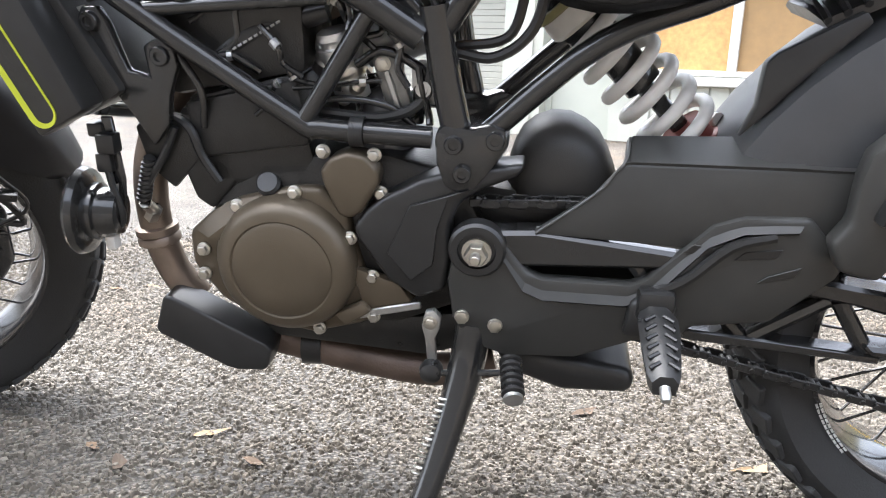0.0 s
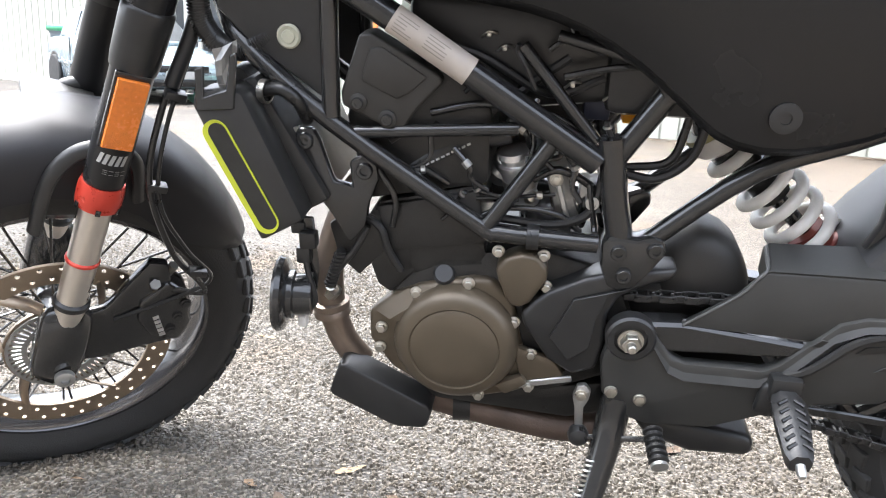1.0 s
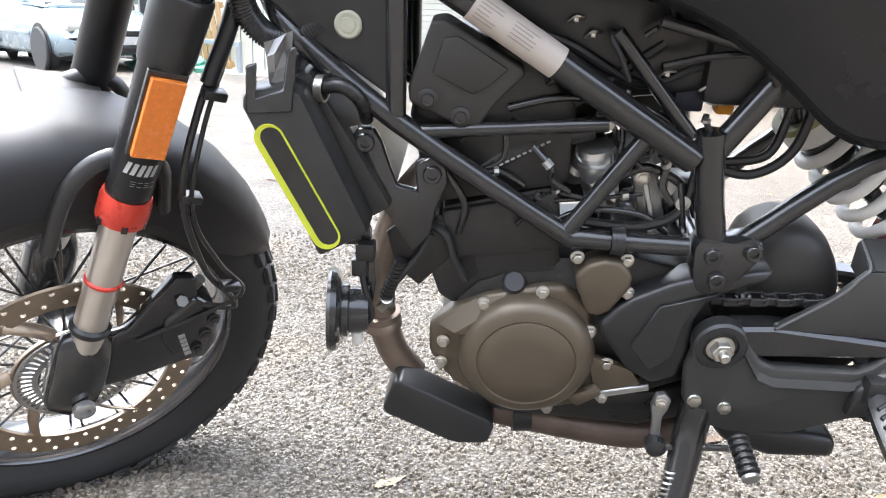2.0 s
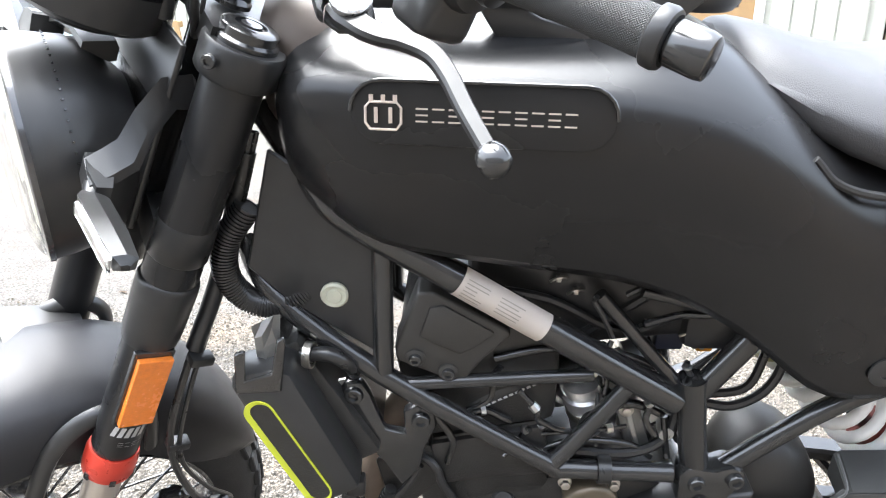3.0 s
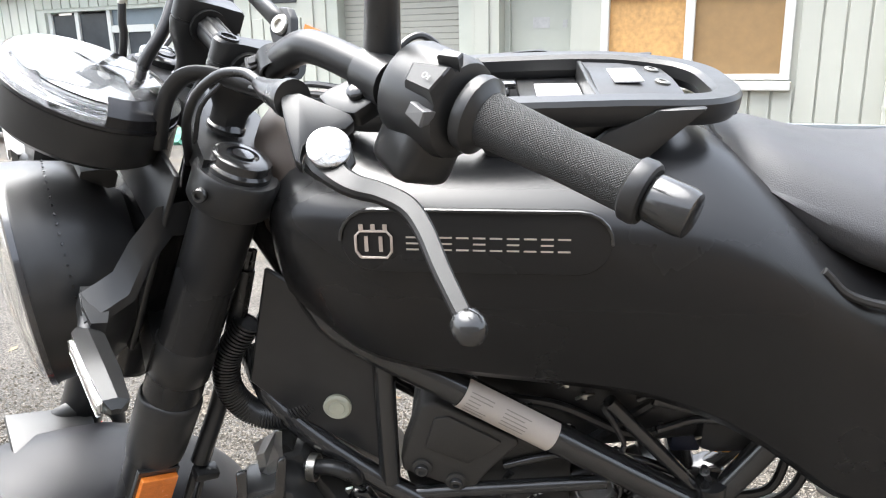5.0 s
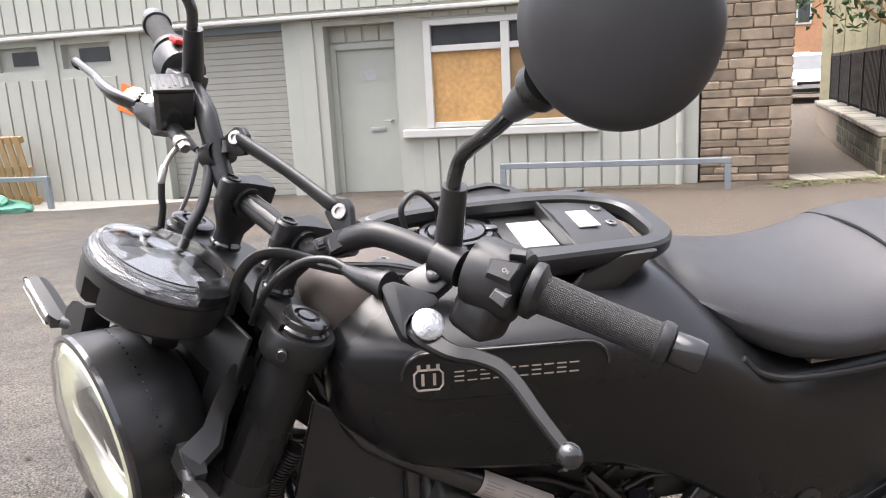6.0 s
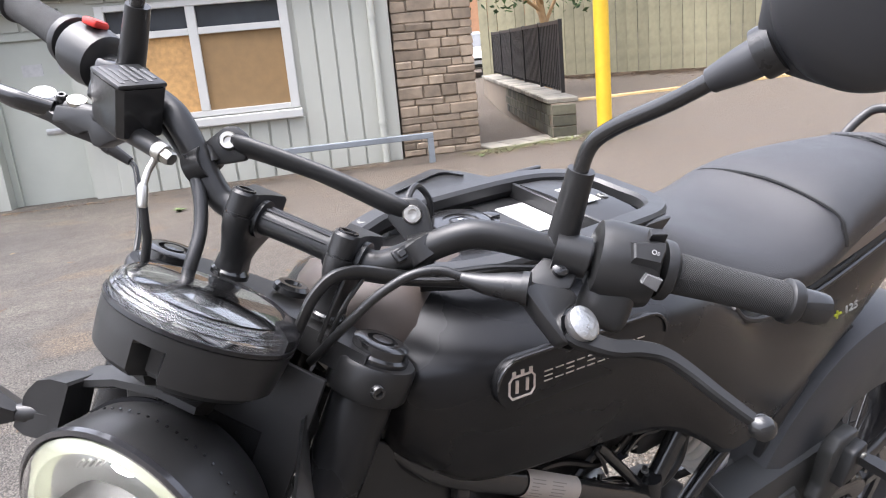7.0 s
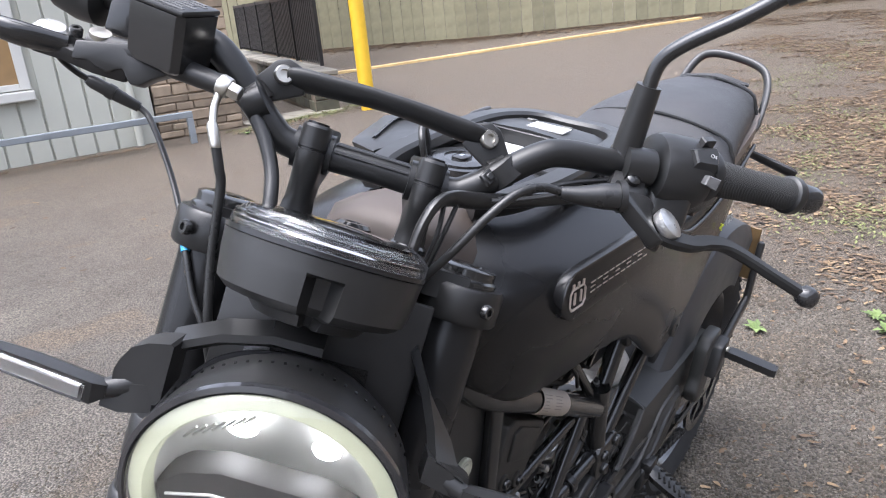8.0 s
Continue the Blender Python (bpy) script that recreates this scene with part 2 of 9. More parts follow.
def capscrew(p, d, r=0.006, h=0.006):
    """A round-headed screw with a hexagon socket."""
    return lathe([(r, 0), (r, h * 0.7), (r * 0.85, h), (r * 0.5, h), (r * 0.48, h * 0.5), (0.0001, h * 0.45)], 18, aim(p, d))


def bar_word(n, length, height, m, depth=0.0006, bold=0.11):
    """A line of n plain marks of letter size, each a short upper and lower bar."""
    pitch = length / n
    bms = []
    for k in range(n):
        x0, x1, t = k * pitch, k * pitch + pitch * 0.74, height * bold
        for z in (0.0, height - t) if k % 2 or bold > 0.2 else (0.0, (height - t) / 2, height - t):
            bms.append(box(x0, x1, z, z + t, 0.0, depth))
    bm = join(*bms)
    bm.transform(m)
    return bm


def text_mesh(body, size, m, depth=0.0006, squeeze=1.0, thin=0.0):
    cu = bpy.data.curves.new("text", "FONT")
    cu.body, cu.size, cu.extrude, cu.align_x = body, size, depth, "LEFT"
    cu.resolution_u = 2
    cu.offset = thin
    ob = bpy.data.objects.new("text", cu)
    me = bpy.data.meshes.new_from_object(ob)
    bm = bmesh.new()
    bm.from_mesh(me)
    bm.transform(m @ Matrix.Diagonal((squeeze, 1, 1, 1)))
    bpy.data.objects.remove(ob)
    bpy.data.curves.remove(cu)
    bpy.data.meshes.remove(me)
    return bm

# ---- ground ----
def gz(x, y):
    """The height of the ground: it falls gently to the building and rises to the far fence."""
    s = 0.84 * x + 0.54 * y
    return -0.03 * (max(-3, min(12, y)) - 1.2) + 0.05 * min(max(0, s - 15), 8)


def asphalt():
    m = bpy.data.materials.new("worn_asphalt")
    m.use_nodes = True
    nt = m.node_tree
    b = nt.nodes["Principled BSDF"]
    L = nt.links.new
    tc = nt.nodes.new("ShaderNodeTexCoord")

    def tex(kind, scale, detail=4):
        n = nt.nodes.new(kind)
        n.inputs["Scale"].default_value = scale
        if kind == "ShaderNodeTexNoise":
            n.inputs["Detail"].default_value = detail
        L(tc.outputs["Object"], n.inputs["Vector"])
        return n

    def ramp(src, stops):
        r = nt.nodes.new("ShaderNodeValToRGB")
        while len(r.color_ramp.elements) < len(stops):
            r.color_ramp.elements.new(0.5)
        for e, (p, c) in zip(r.color_ramp.elements, stops):
            e.position, e.color = p, (*c, 1)
        L(src, r.inputs[0])
        return r.outputs[0]

    def mix(kind, f, a, c):
        n = nt.nodes.new("ShaderNodeMixRGB")
        n.blend_type = kind
        for k, v in ((0, f), (1, a), (2, c)):
            if hasattr(v, "links"):
                L(v, n.inputs[k])
            else:
                n.inputs[k].default_value = v
        return n.outputs[0]

    chips = tex("ShaderNodeTexVoronoi", 130)
    tone = ramp(chips.outputs["Color"], [(0.0, (0.088, 0.082, 0.074)), (0.4, (0.128, 0.120, 0.109)), (0.7, (0.156, 0.147, 0.134)), (1.0, (0.212, 0.200, 0.183))])
    gaps = ramp(chips.outputs["Distance"], [(0.35, (1, 1, 1)), (0.75, (0.14, 0.135, 0.13))])
    tone = mix("MULTIPLY", 0.9, tone, gaps)
    patch = ramp(tex("ShaderNodeTexNoise", 0.7).outputs[0], [(0.3, (0.62, 0.61, 0.60)), (0.7, (1.17, 1.12, 1.04))])
    stain = ramp(tex("ShaderNodeTexNoise", 5, 8).outputs[0], [(0.35, (0.78, 0.76, 0.74)), (0.6, (1.08, 1.07, 1.05))])
    col = mix("MULTIPLY", 1.0, mix("MULTIPLY", 1.0, tone, patch), stain)
    soil = ramp(tex("ShaderNodeTexNoise", 1.6, 7).outputs[0], [(0.56, (0, 0, 0)), (0.66, (1, 1, 1))])
    sep = nt.nodes.new("ShaderNodeSeparateXYZ")
    L(tc.outputs["Object"], sep.inputs[0])
    east = nt.nodes.new("ShaderNodeMapRange")
    east.inputs["From Min"].default_value, east.inputs["From Max"].default_value = -0.4, 3.0
    east.inputs["To Min"].default_value, east.inputs["To Max"].default_value = 0.0, 0.85
    L(sep.outputs["X"], east.inputs["Value"])
    col = mix("MIX", mix("ADD", 1.0, soil, east.outputs[0]), col, mix("MULTIPLY", 1.0, tone, (1.10, 0.90, 0.69, 1)))
    # leaf mould trodden into the far verge
    vec = nt.nodes.new("ShaderNodeVectorMath")
    vec.operation = "DOT_PRODUCT"
    vec.inputs[1].default_value = (0.27, -1.0, 0.0)
    L(tc.outputs["Object"], vec.inputs[0])
    edge = nt.nodes.new("ShaderNodeMath")
    edge.operation = "MULTIPLY_ADD"
    L(tex("ShaderNodeTexNoise", 1.1, 6).outputs[0], edge.inputs[0])
    edge.inputs[1].default_value = 3.2
    L(vec.outputs["Value"], edge.inputs[2])
    mould = nt.nodes.new("ShaderNodeMapRange")
    mould.inputs["From Min"].default_value, mould.inputs["From Max"].default_value = 0.2, 1.5
    mould.inputs["To Max"].default_value = 0.8
    L(edge.outputs[0], mould.inputs["Value"])
    far = nt.nodes.new("ShaderNodeMapRange")
    far.inputs["From Min"].default_value, far.inputs["From Max"].default_value = 1.2, 4.0
    L(sep.outputs["X"], far.inputs["Value"])
    both = nt.nodes.new("ShaderNodeMath")
    both.operation = "MULTIPLY"
    L(mould.outputs[0], both.inputs[0])
    L(far.outputs[0], both.inputs[1])
    col = mix("MIX", both.outputs[0], col, mix("MULTIPLY", 1.0, tone, (0.80, 0.61, 0.40, 1)))
    L(col, b.inputs["Base Color"])
    b.inputs["Roughness"].default_value = 0.8
    bp = nt.nodes.new("ShaderNodeBump")
    bp.inputs["Strength"].default_value, bp.inputs["Distance"].default_value = 1.0, 0.008
    h = mix("ADD", 0.6, ramp(chips.outputs["Distance"], [(0.0, (1, 1, 1)), (0.7, (0, 0, 0))]), tex("ShaderNodeTexNoise", 60, 6).outputs[0])
    L(h, bp.inputs["Height"])
    L(bp.outputs[0], b.inputs["Normal"])
    return m


ASPHALT = asphalt()
SLABST = mat("worn_slab_stone", (0.22, 0.200, 0.160), 0.9, 0, 0.35, 8, 0.5, 50, rand=0.15)
CONCRETE = mat("pale_concrete", (0.33, 0.32, 0.29), 0.85, 0, 0.25, 6, 0.4, 60)
SIDING = mat("pale_green_painted_siding", (0.435, 0.44, 0.385), 0.55, 0, 0.06, 3, 0.06, 40, rand=0.03)
TRIMW = mat("white_window_paint", (0.55, 0.545, 0.51), 0.45, 0, 0.06, 6)
DOORP = mat("grey_green_door_paint", (0.42, 0.435, 0.38), 0.5, 0, 0.06, 4)
SHUTTER = mat("cream_roller_shutter", (0.36, 0.355, 0.31), 0.5, 0.1, 0.06, 5)
DARKTRIM = mat("grey_steel_paint", (0.16, 0.19, 0.21), 0.5, 0.2, 0.12, 10)
CHIPBOARD = mat("chipboard", (0.50, 0.29, 0.11), 0.7, 0, 0.35, 18, 0.2, 80)
PLYDARK = mat("weathered_ply", (0.27, 0.17, 0.075), 0.7, 0, 0.2, 8, 0.2, 80)
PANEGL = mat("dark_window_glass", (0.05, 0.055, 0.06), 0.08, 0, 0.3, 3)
STONE = mat("brown_sandstone", (0.27, 0.212, 0.152), 0.9, 0, 0.5, 7, 0.8, 40, rand=0.30)
MORTAR = mat("grey_mortar", (0.20, 0.160, 0.118), 0.9, 0, 0.2, 20, 0.5, 80)
GALV = mat("galvanised_steel", (0.28, 0.31, 0.335), 0.45, 0.5, 0.12, 10)
FENCEW = mat("mossy_grey_fence_wood", (0.25, 0.232, 0.148), 0.85, 0, 0.35, 4, 0.4, 40, rand=0.18)
IRON = mat("black_iron_paint", (0.012, 0.012, 0.013), 0.4)
PALLETW = mat("pallet_pine", (0.42, 0.27, 0.13), 0.75, 0, 0.25, 8, 0.3, 60)
TARP = mat("green_tarp", (0.10, 0.28, 0.20), 0.6, 0, 0.3, 8, 0.3, 30)
BRICK = mat("orange_brick", (0.45, 0.24, 0.13), 0.85, 0, 0.2, 6)


def ground():
    xs = [-140, -60, -30, -16, -8] + [i * 0.5 - 4 for i in range(17)] + [6, 8, 10, 13, 16, 19, 22, 26, 34, 60, 140]
    ys = [-120, -40, -15, -6] + [i * 0.5 - 3 for i in range(17)] + [6, 7, 8, 9, 10, 11, 12, 14, 17, 20, 25, 40, 80, 140]
    xs, ys = sorted(set(xs)), sorted(set(ys))
    bm = bmesh.new()
    g = [[bm.verts.new((x, y, gz(x, y))) for x in xs] for y in ys]
    for a, b in zip(g, g[1:]):
        for j in range(len(xs) - 1):
            bm.faces.new((a[j], a[j + 1], b[j + 1], b[j]))
    thing("ground", "worn grey asphalt yard with exposed stone chips", "ground", None, bm, ASPHALT, kind="structure")


ground()


def islands(name, stops, rough=0.8, patchy=0.0):
    """A material whose loose pieces take different tones, with broad stains across them."""
    m = bpy.data.materials.new(name)
    m.use_nodes = True
    nt = m.node_tree
    ge = nt.nodes.new("ShaderNodeNewGeometry")
    r = nt.nodes.new("ShaderNodeValToRGB")
    while len(r.color_ramp.elements) < len(stops):
        r.color_ramp.elements.new(0.5)
    for e, (p, c) in zip(r.color_ramp.elements, stops):
        e.position, e.color = p, (*c, 1)
    nt.links.new(ge.outputs["Random Per Island"], r.inputs[0])
    b, out = nt.nodes["Principled BSDF"], r.outputs[0]
    if patchy:
        tc, n, st, mul = nt.nodes.new("ShaderNodeTexCoord"), nt.nodes.new("ShaderNodeTexNoise"), nt.nodes.new("ShaderNodeValToRGB"), nt.nodes.new("ShaderNodeMixRGB")
        n.inputs["Scale"].default_value, n.inputs["Detail"].default_value = patchy, 8
        nt.links.new(tc.outputs["Object"], n.inputs["Vector"])
        nt.links.new(n.outputs[0], st.inputs[0])
        for e, (p, c) in zip(st.color_ramp.elements, ((0.33, (0.66, 0.60, 0.52)), (0.66, (1.22, 1.20, 1.16)))):
            e.position, e.color = p, (*c, 1)
        mul.blend_type = "MULTIPLY"
        mul.inputs[0].default_value = 1.0
        nt.links.new(out, mul.inputs[1])
        nt.links.new(st.outputs[0], mul.inputs[2])
        out = mul.outputs[0]
        b.inputs["Specular IOR Level"].default_value = 0.2
    nt.links.new(out, b.inputs["Base Color"])
    b.inputs["Roughness"].default_value = rough
    return m


LEAFM = islands("fallen_leaves", [(0.0, (0.045, 0.029, 0.018)), (0.4, (0.090, 0.058, 0.033)), (0.8, (0.145, 0.095, 0.053)), (1.0, (0.25, 0.178, 0.100))])
GREENM = islands("green_leaves", [(0.0, (0.05, 0.085, 0.025)), (1.0, (0.14, 0.19, 0.06))])
MOSSM = islands("moss_leaves", [(0.0, (0.075, 0.085, 0.030)), (0.6, (0.13, 0.135, 0.050)), (1.0, (0.18, 0.19, 0.075))])
BUSHM = islands("bush_leaves", [(0.0, (0.02, 0.045, 0.015)), (1.0, (0.07, 0.12, 0.035))])


def leaf_litter():
    rng = random.Random(9)
    vs, fs = [], []

    def leaf(x, y, r, lift=0.0):
        z = gz(x, y) + 0.002 + lift
        a = rng.random() * 6.28
        c, s = math.cos(a), math.sin(a)
        k = len(vs)
        b1, b2 = rng.uniform(0.02, 0.22) * r, rng.uniform(0.0, 0.2) * r
        w = rng.uniform(0.28, 0.5) * r
        for u, v, h in ((-r, 0, b2), (-0.3 * r, w, b1), (0.5 * r, 0.8 * w, b1 * 0.7), (r, 0, b2 * 0.5), (0.5 * r, -0.8 * w, b1), (-0.3 * r, -w, b1 * 0.6), (0.1 * r, 0, 0)):
            u, v = u + rng.gauss(0, 0.2) * r, v + rng.gauss(0, 0.16) * r
            vs.append((x + u * c - v * s, y + u * s + v * c, z + h))
        fs.extend([[k + i, k + (i + 1) % 6, k + 6] for i in range(6)])

    def drift(x, y):
        """How thickly leaves have gathered, 0 to 1."""
        n = math.sin(1.3 * x + 2.2 * math.sin(1.1 * y + 0.5)) + 0.8 * math.sin(3.1 * y - 1.2 * x + 1.5 * math.sin(0.9 * x)) + 0.6 * math.sin(5.3 * x + 4.1 * y) + 0.5 * math.sin(9.0 * x - 7.0 * y)
        edge = (0.50 + 0.27 * x - y) / (0.35 + 0.10 * x) + 0.35 * n
        return max(0.015, min(1.0, 0.25 + edge * 0.6)) * max(0.03, min(1.0, 0.42 + 0.36 * n)) * max(0.04, min(1.0, (x - 1.2) / 2.2))

    for i in range(310000):
        x = 0.6 + 17.4 * rng.random() ** 1.7
        low = -0.45 + 0.04 * x
        y = low + (1.45 + 0.35 * x) * rng.random()
        if rng.random() < drift(x, y) * min(1.0, (y - low) / (0.4 + 0.04 * x)):
            leaf(x, y, rng.uniform(0.007, 0.012 + 0.014 * rng.random()) * min(1 + 0.07 * x, 0.5 + 0.28 * x), 0.006 * rng.random())
    # leaves blown along the foot of the fence
    for i in range(9000):
        t, w = rng.random(), abs(rng.gauss(0, 0.55))
        x, y = 14.3 + 7.6 * t - 0.9 * w, 18.0 - 16.2 * t - 0.43 * w
        leaf(x, y, rng.uniform(0.03, 0.07), 0.01 * rng.random())
    # leaves and dirt swept against the foot of the building
    for i in range(1500):
        q = WM @ Vector((-6.5 + 7.8 * rng.random(), -0.33 - abs(rng.gauss(0, 0.10)), 0))
        if math.sin(2.3 * q.x) + 0.7 * math.sin(5.1 * q.x + 1) + rng.gauss(0, 0.6) > 0.1:
            leaf(q.x, q.y, rng.uniform(0.012, 0.034), 0.006 * rng.random())
    for i in range(900):
        x = 4.9 + 2.8 * rng.random()
        leaf(x, 7.85 - 0.15 * (x - 5) + rng.gauss(0, 0.22), rng.uniform(0.012, 0.035), 0.006 * rng.random())
    for i in range(14):
        leaf(-0.6 + rng.gauss(0, 0.4), 0.85 + rng.gauss(0, 0.12), rng.uniform(0.008, 0.028), 0.004 * rng.random())
    for x, y in ((0.2, 1.25), (-0.35, 1.05), (0.42, 1.1), (-0.9, 1.75), (-0.84, 1.8), (-0.97, 1.72), (-0.7, 1.62), (0.6, 1.6), (1.0, 2.1), (0.1, 1.9)):
        leaf(x, y, 0.025)
    for i in range(260):
        x = -3 + 10 * rng.random()
        leaf(x, 1.5 + 6.5 * rng.random(), rng.uniform(0.015, 0.035))
    me = bpy.data.meshes.new("leaf_litter")
    me.from_pydata(vs, [], fs)
    me.materials.append(LEAFM)
    tagged(new("leaf_litter", me), "brown and tan fallen leaves scattered over the asphalt", "leaves", kind="stuff")


def moss():
    rng = random.Random(21)
    vs, fs = [], []
    for k in range(60):
        d = rng.random() ** 1.3
        cx = 2.6 + 11 * d
        cy = 0.35 + 0.12 * cx + (0.2 + 0.13 * cx) * rng.random()
        for i in range(rng.randint(25, 90)):
            x, y, r = cx + rng.gauss(0, 0.05 + 0.022 * cx), cy + rng.gauss(0, 0.04 + 0.012 * cx), rng.uniform(0.005, 0.013) * (1 + 0.06 * cx)
            z, a = gz(x, y) + 0.004, rng.random() * 6.28
            c, t, n = math.cos(a) * r, math.sin(a) * r, len(vs)
            vs += [(x - c, y - t, z), (x + 0.4 * t, y - 0.4 * c, z + 0.5 * r), (x + c, y + t, z + 0.7 * r), (x - 0.4 * t, y + 0.4 * c, z + 0.4 * r)]
            fs += [[n, n + 1, n + 2], [n, n + 2, n + 3]]
    # tufts along the foot of the pier, the low wall and the post
    for k in range(70):
        t = rng.random()
        cx, cy = 5.0 + 2.3 * t, 7.95 - 0.35 * t + rng.gauss(0, 0.16)
        for i in range(rng.randint(15, 45)):
            x, y, r = cx + rng.gauss(0, 0.12), cy + rng.gauss(0, 0.07), rng.uniform(0.008, 0.024)
            z, a = gz(x, y) + 0.004, rng.random() * 6.28
            c, w, n = math.cos(a) * r, math.sin(a) * r, len(vs)
            vs += [(x - c, y - w, z), (x + 0.4 * w, y - 0.4 * c, z + 0.5 * r), (x + c, y + w, z + 0.9 * r), (x - 0.4 * w, y + 0.4 * c, z + 0.4 * r)]
            fs += [[n, n + 1, n + 2], [n, n + 2, n + 3]]
    me = bpy.data.meshes.new("moss")
    me.from_pydata(vs, [], fs)
    me.materials.append(MOSSM)
    tagged(new("moss", me), "low green moss and seedlings among the fallen leaves", "moss", kind="stuff")


def weed(x, y, n, size, seed):
    rng = random.Random(seed)
    vs, fs = [], []
    for i in range(n):
        a, r = rng.random() * 6.28, rng.uniform(0.5, 1) * size
        c, s = math.cos(a), math.sin(a)
        k, w = len(vs), r * 0.22
        for u, v, h in ((0.05 * r, 0, 0.0), (0.4 * r, w, 0.35 * r), (r, 0, 0.30 * r + 0.1 * r * rng.random()), (0.4 * r, -w, 0.35 * r), (0.45 * r, 0, 0.30 * r)):
            vs.append((u * c - v * s, u * s + v * c, h))
        fs += [[k, k + 1, k + 4], [k + 1, k + 2, k + 4], [k + 2, k + 3, k + 4], [k + 3, k, k + 4]]
    me = bpy.data.meshes.new("weed")
    me.from_pydata(vs, [], fs)
    me.materials.append(GREENM)
    ob = new("weed", me)
    ob.matrix_basis = pose(x, y, gz(x, y))
    tagged(ob, "low green weed growing through the asphalt", "plant", "weeds in the yard")


# ---- building ----
WM = pose(4.41, 8.75, -0.337, 0, 0, -23.5)
# openings in the wall: x0, x1, z0, z1
OPEN = [(-13.6, -10.7, 0.0, 2.1), (-9.95, -9.2, 1.98, 2.32), (-8.8, -8.0, 1.98, 2.32), (-7.5, -5.15, 0.0, 2.4), (-4.83, -3.62, 0.0, 2.31), (-3.33, -1.2, 0.94, 2.27)]


def building():
    bms, x = [], -19.0
    for x0, x1, z0, z1 in OPEN:
        bms.append(box(x, x0, 0.0, 0.3, 0, 4.6))
        if z0 > 0:
            bms.append(box(x0, x1, 0.0, 0.3, 0, z0))
        bms.append(box(x0, x1, 0.0, 0.3, z1, 4.6))
        x = x1
    bms.append(box(x, 0.06, 0.0, 0.3, 0, 4.6))
    wall = thing("wall_north", "pale green painted board-clad workshop wall", "wall", WM, join(*bms), SIDING, kind="structure", smooth=0)
    part("wall_back", box(-19, 1.1, 5.8, 6.0, 0, 4.6), SIDING, wall, smooth=0)
    part("roof", box(-19, 1.2, -0.1, 6.0, 4.6, 4.75), DARKTRIM, wall, smooth=0)
    # dark sheet added behind the glazing in place of the unlit room
    part("dark_room_sheet", box(-14, -10.2, 0.9, 0.95, 0, 2.4), PANEGL, wall, smooth=0)
    # boards with open joints
    pitch, shared = 0.235, {}
    n = int(19 / pitch)
    for i in range(n):
        xa = 0.06 - (i + 1) * pitch
        xb = xa + pitch
        spans = [(0.03, 2.40)]
        for x0, x1, z0, z1 in OPEN:
            if xb > x0 - 0.04 and xa < x1 + 0.04:
                nxt = []
                for a, b in spans:
                    if z0 - 0.14 > a + 0.05:
                        nxt.append((a, min(b, z0 - 0.14)))
                    if z1 + 0.06 < b - 0.02:
                        nxt.append((max(a, z1 + 0.06), b))
                spans = nxt
        for a, b in spans:
            h = round(b - a, 3)
            if h < 0.03:
                continue
            if h not in shared:
                shared[h] = mesh_of(box(0.012, pitch - 0.012, -0.028, 0.0, 0, h, 0.006, 1), "board", SIDING, 0)
            ob = new("board", shared[h])
            ob.parent = wall
            ob.matrix_basis = pose(xa, 0, a)
        if i < 80:
            if "top" not in shared:
                shared["top"] = mesh_of(box(0.012, pitch - 0.012, -0.15, -0.12, 0, 1.9, 0.006, 1), "board", SIDING, 0)
            ob = new("board", shared["top"])
            ob.parent = wall
            ob.matrix_basis = pose(xa, 0, 2.5)
    part("fascia", box(-19, 0.06, -0.12, 0.0, 2.46, 4.5), SIDING, wall, smooth=0)
    part("flashing", box(-19, 0.08, -0.17, 0.0, 2.41, 2.46, 0.01, 1), TRIMW, wall, smooth=0)
    tagged(wall, category="wall")

    # boarded window
    win = thing("window_1", "white-framed window boarded up with chipboard and ply", "window", WM, kind="structure")
    fr = [box(-3.37, -3.27, -0.06, 0.1, 0.92, 2.29, 0.008), box(-1.28, -1.17, -0.06, 0.1, 0.92, 2.29, 0.008), box(-3.27, -1.28, -0.06, 0.1, 2.22, 2.29, 0.008), box(-3.27, -1.28, -0.05, 0.1, 0.92, 0.99, 0.008), box(-2.36, -2.25, -0.055, 0.1, 0.99, 2.22, 0.008), box(-3.27, -2.36, -0.05, 0.1, 1.89, 1.97, 0.006), box(-2.25, -1.28, -0.05, 0.1, 1.89, 1.97, 0.006)]
    part("window_frame", join(*fr), TRIMW, win, smooth=0)
    part("window_sill", box(-3.7, -1.15, -0.11, 0.02, 0.80, 0.91, 0.015), TRIMW, win, smooth=0)
    part("board", box(-3.27, -2.36, 0.0, 0.03, 0.99, 1.89), CHIPBOARD, win, "orange chipboard panel", smooth=0)
    part("board", box(-2.25, -1.28, 0.0, 0.03, 0.99, 1.89), PLYDARK, win, "dull brown plywood panel", smooth=0)
    part("pane", box(-3.27, -2.36, 0.02, 0.03, 1.97, 2.22), PANEGL, win, smooth=0)
    part("pane", box(-2.25, -1.28, 0.02, 0.03, 1.97, 2.22), PANEGL, win, smooth=0)

    # recessed door
    d = thing("door_1", "grey-green flush door, shut, with letter plate and handle", "door", WM, kind="structure")
    part("door_leaf", box(-4.67, -3.84, 0.25, 0.30, 0.02, 2.0, 0.004), DOORP, d, smooth=0)
    part("door_frame", join(box(-4.75, -4.67, 0.2, 0.3, 0, 2.08, 0.005), box(-3.84, -3.76, 0.2, 0.3, 0, 2.08, 0.005), box(-4.67, -3.84, 0.2, 0.3, 2.0, 2.08, 0.005)), DOORP, d, smooth=0)
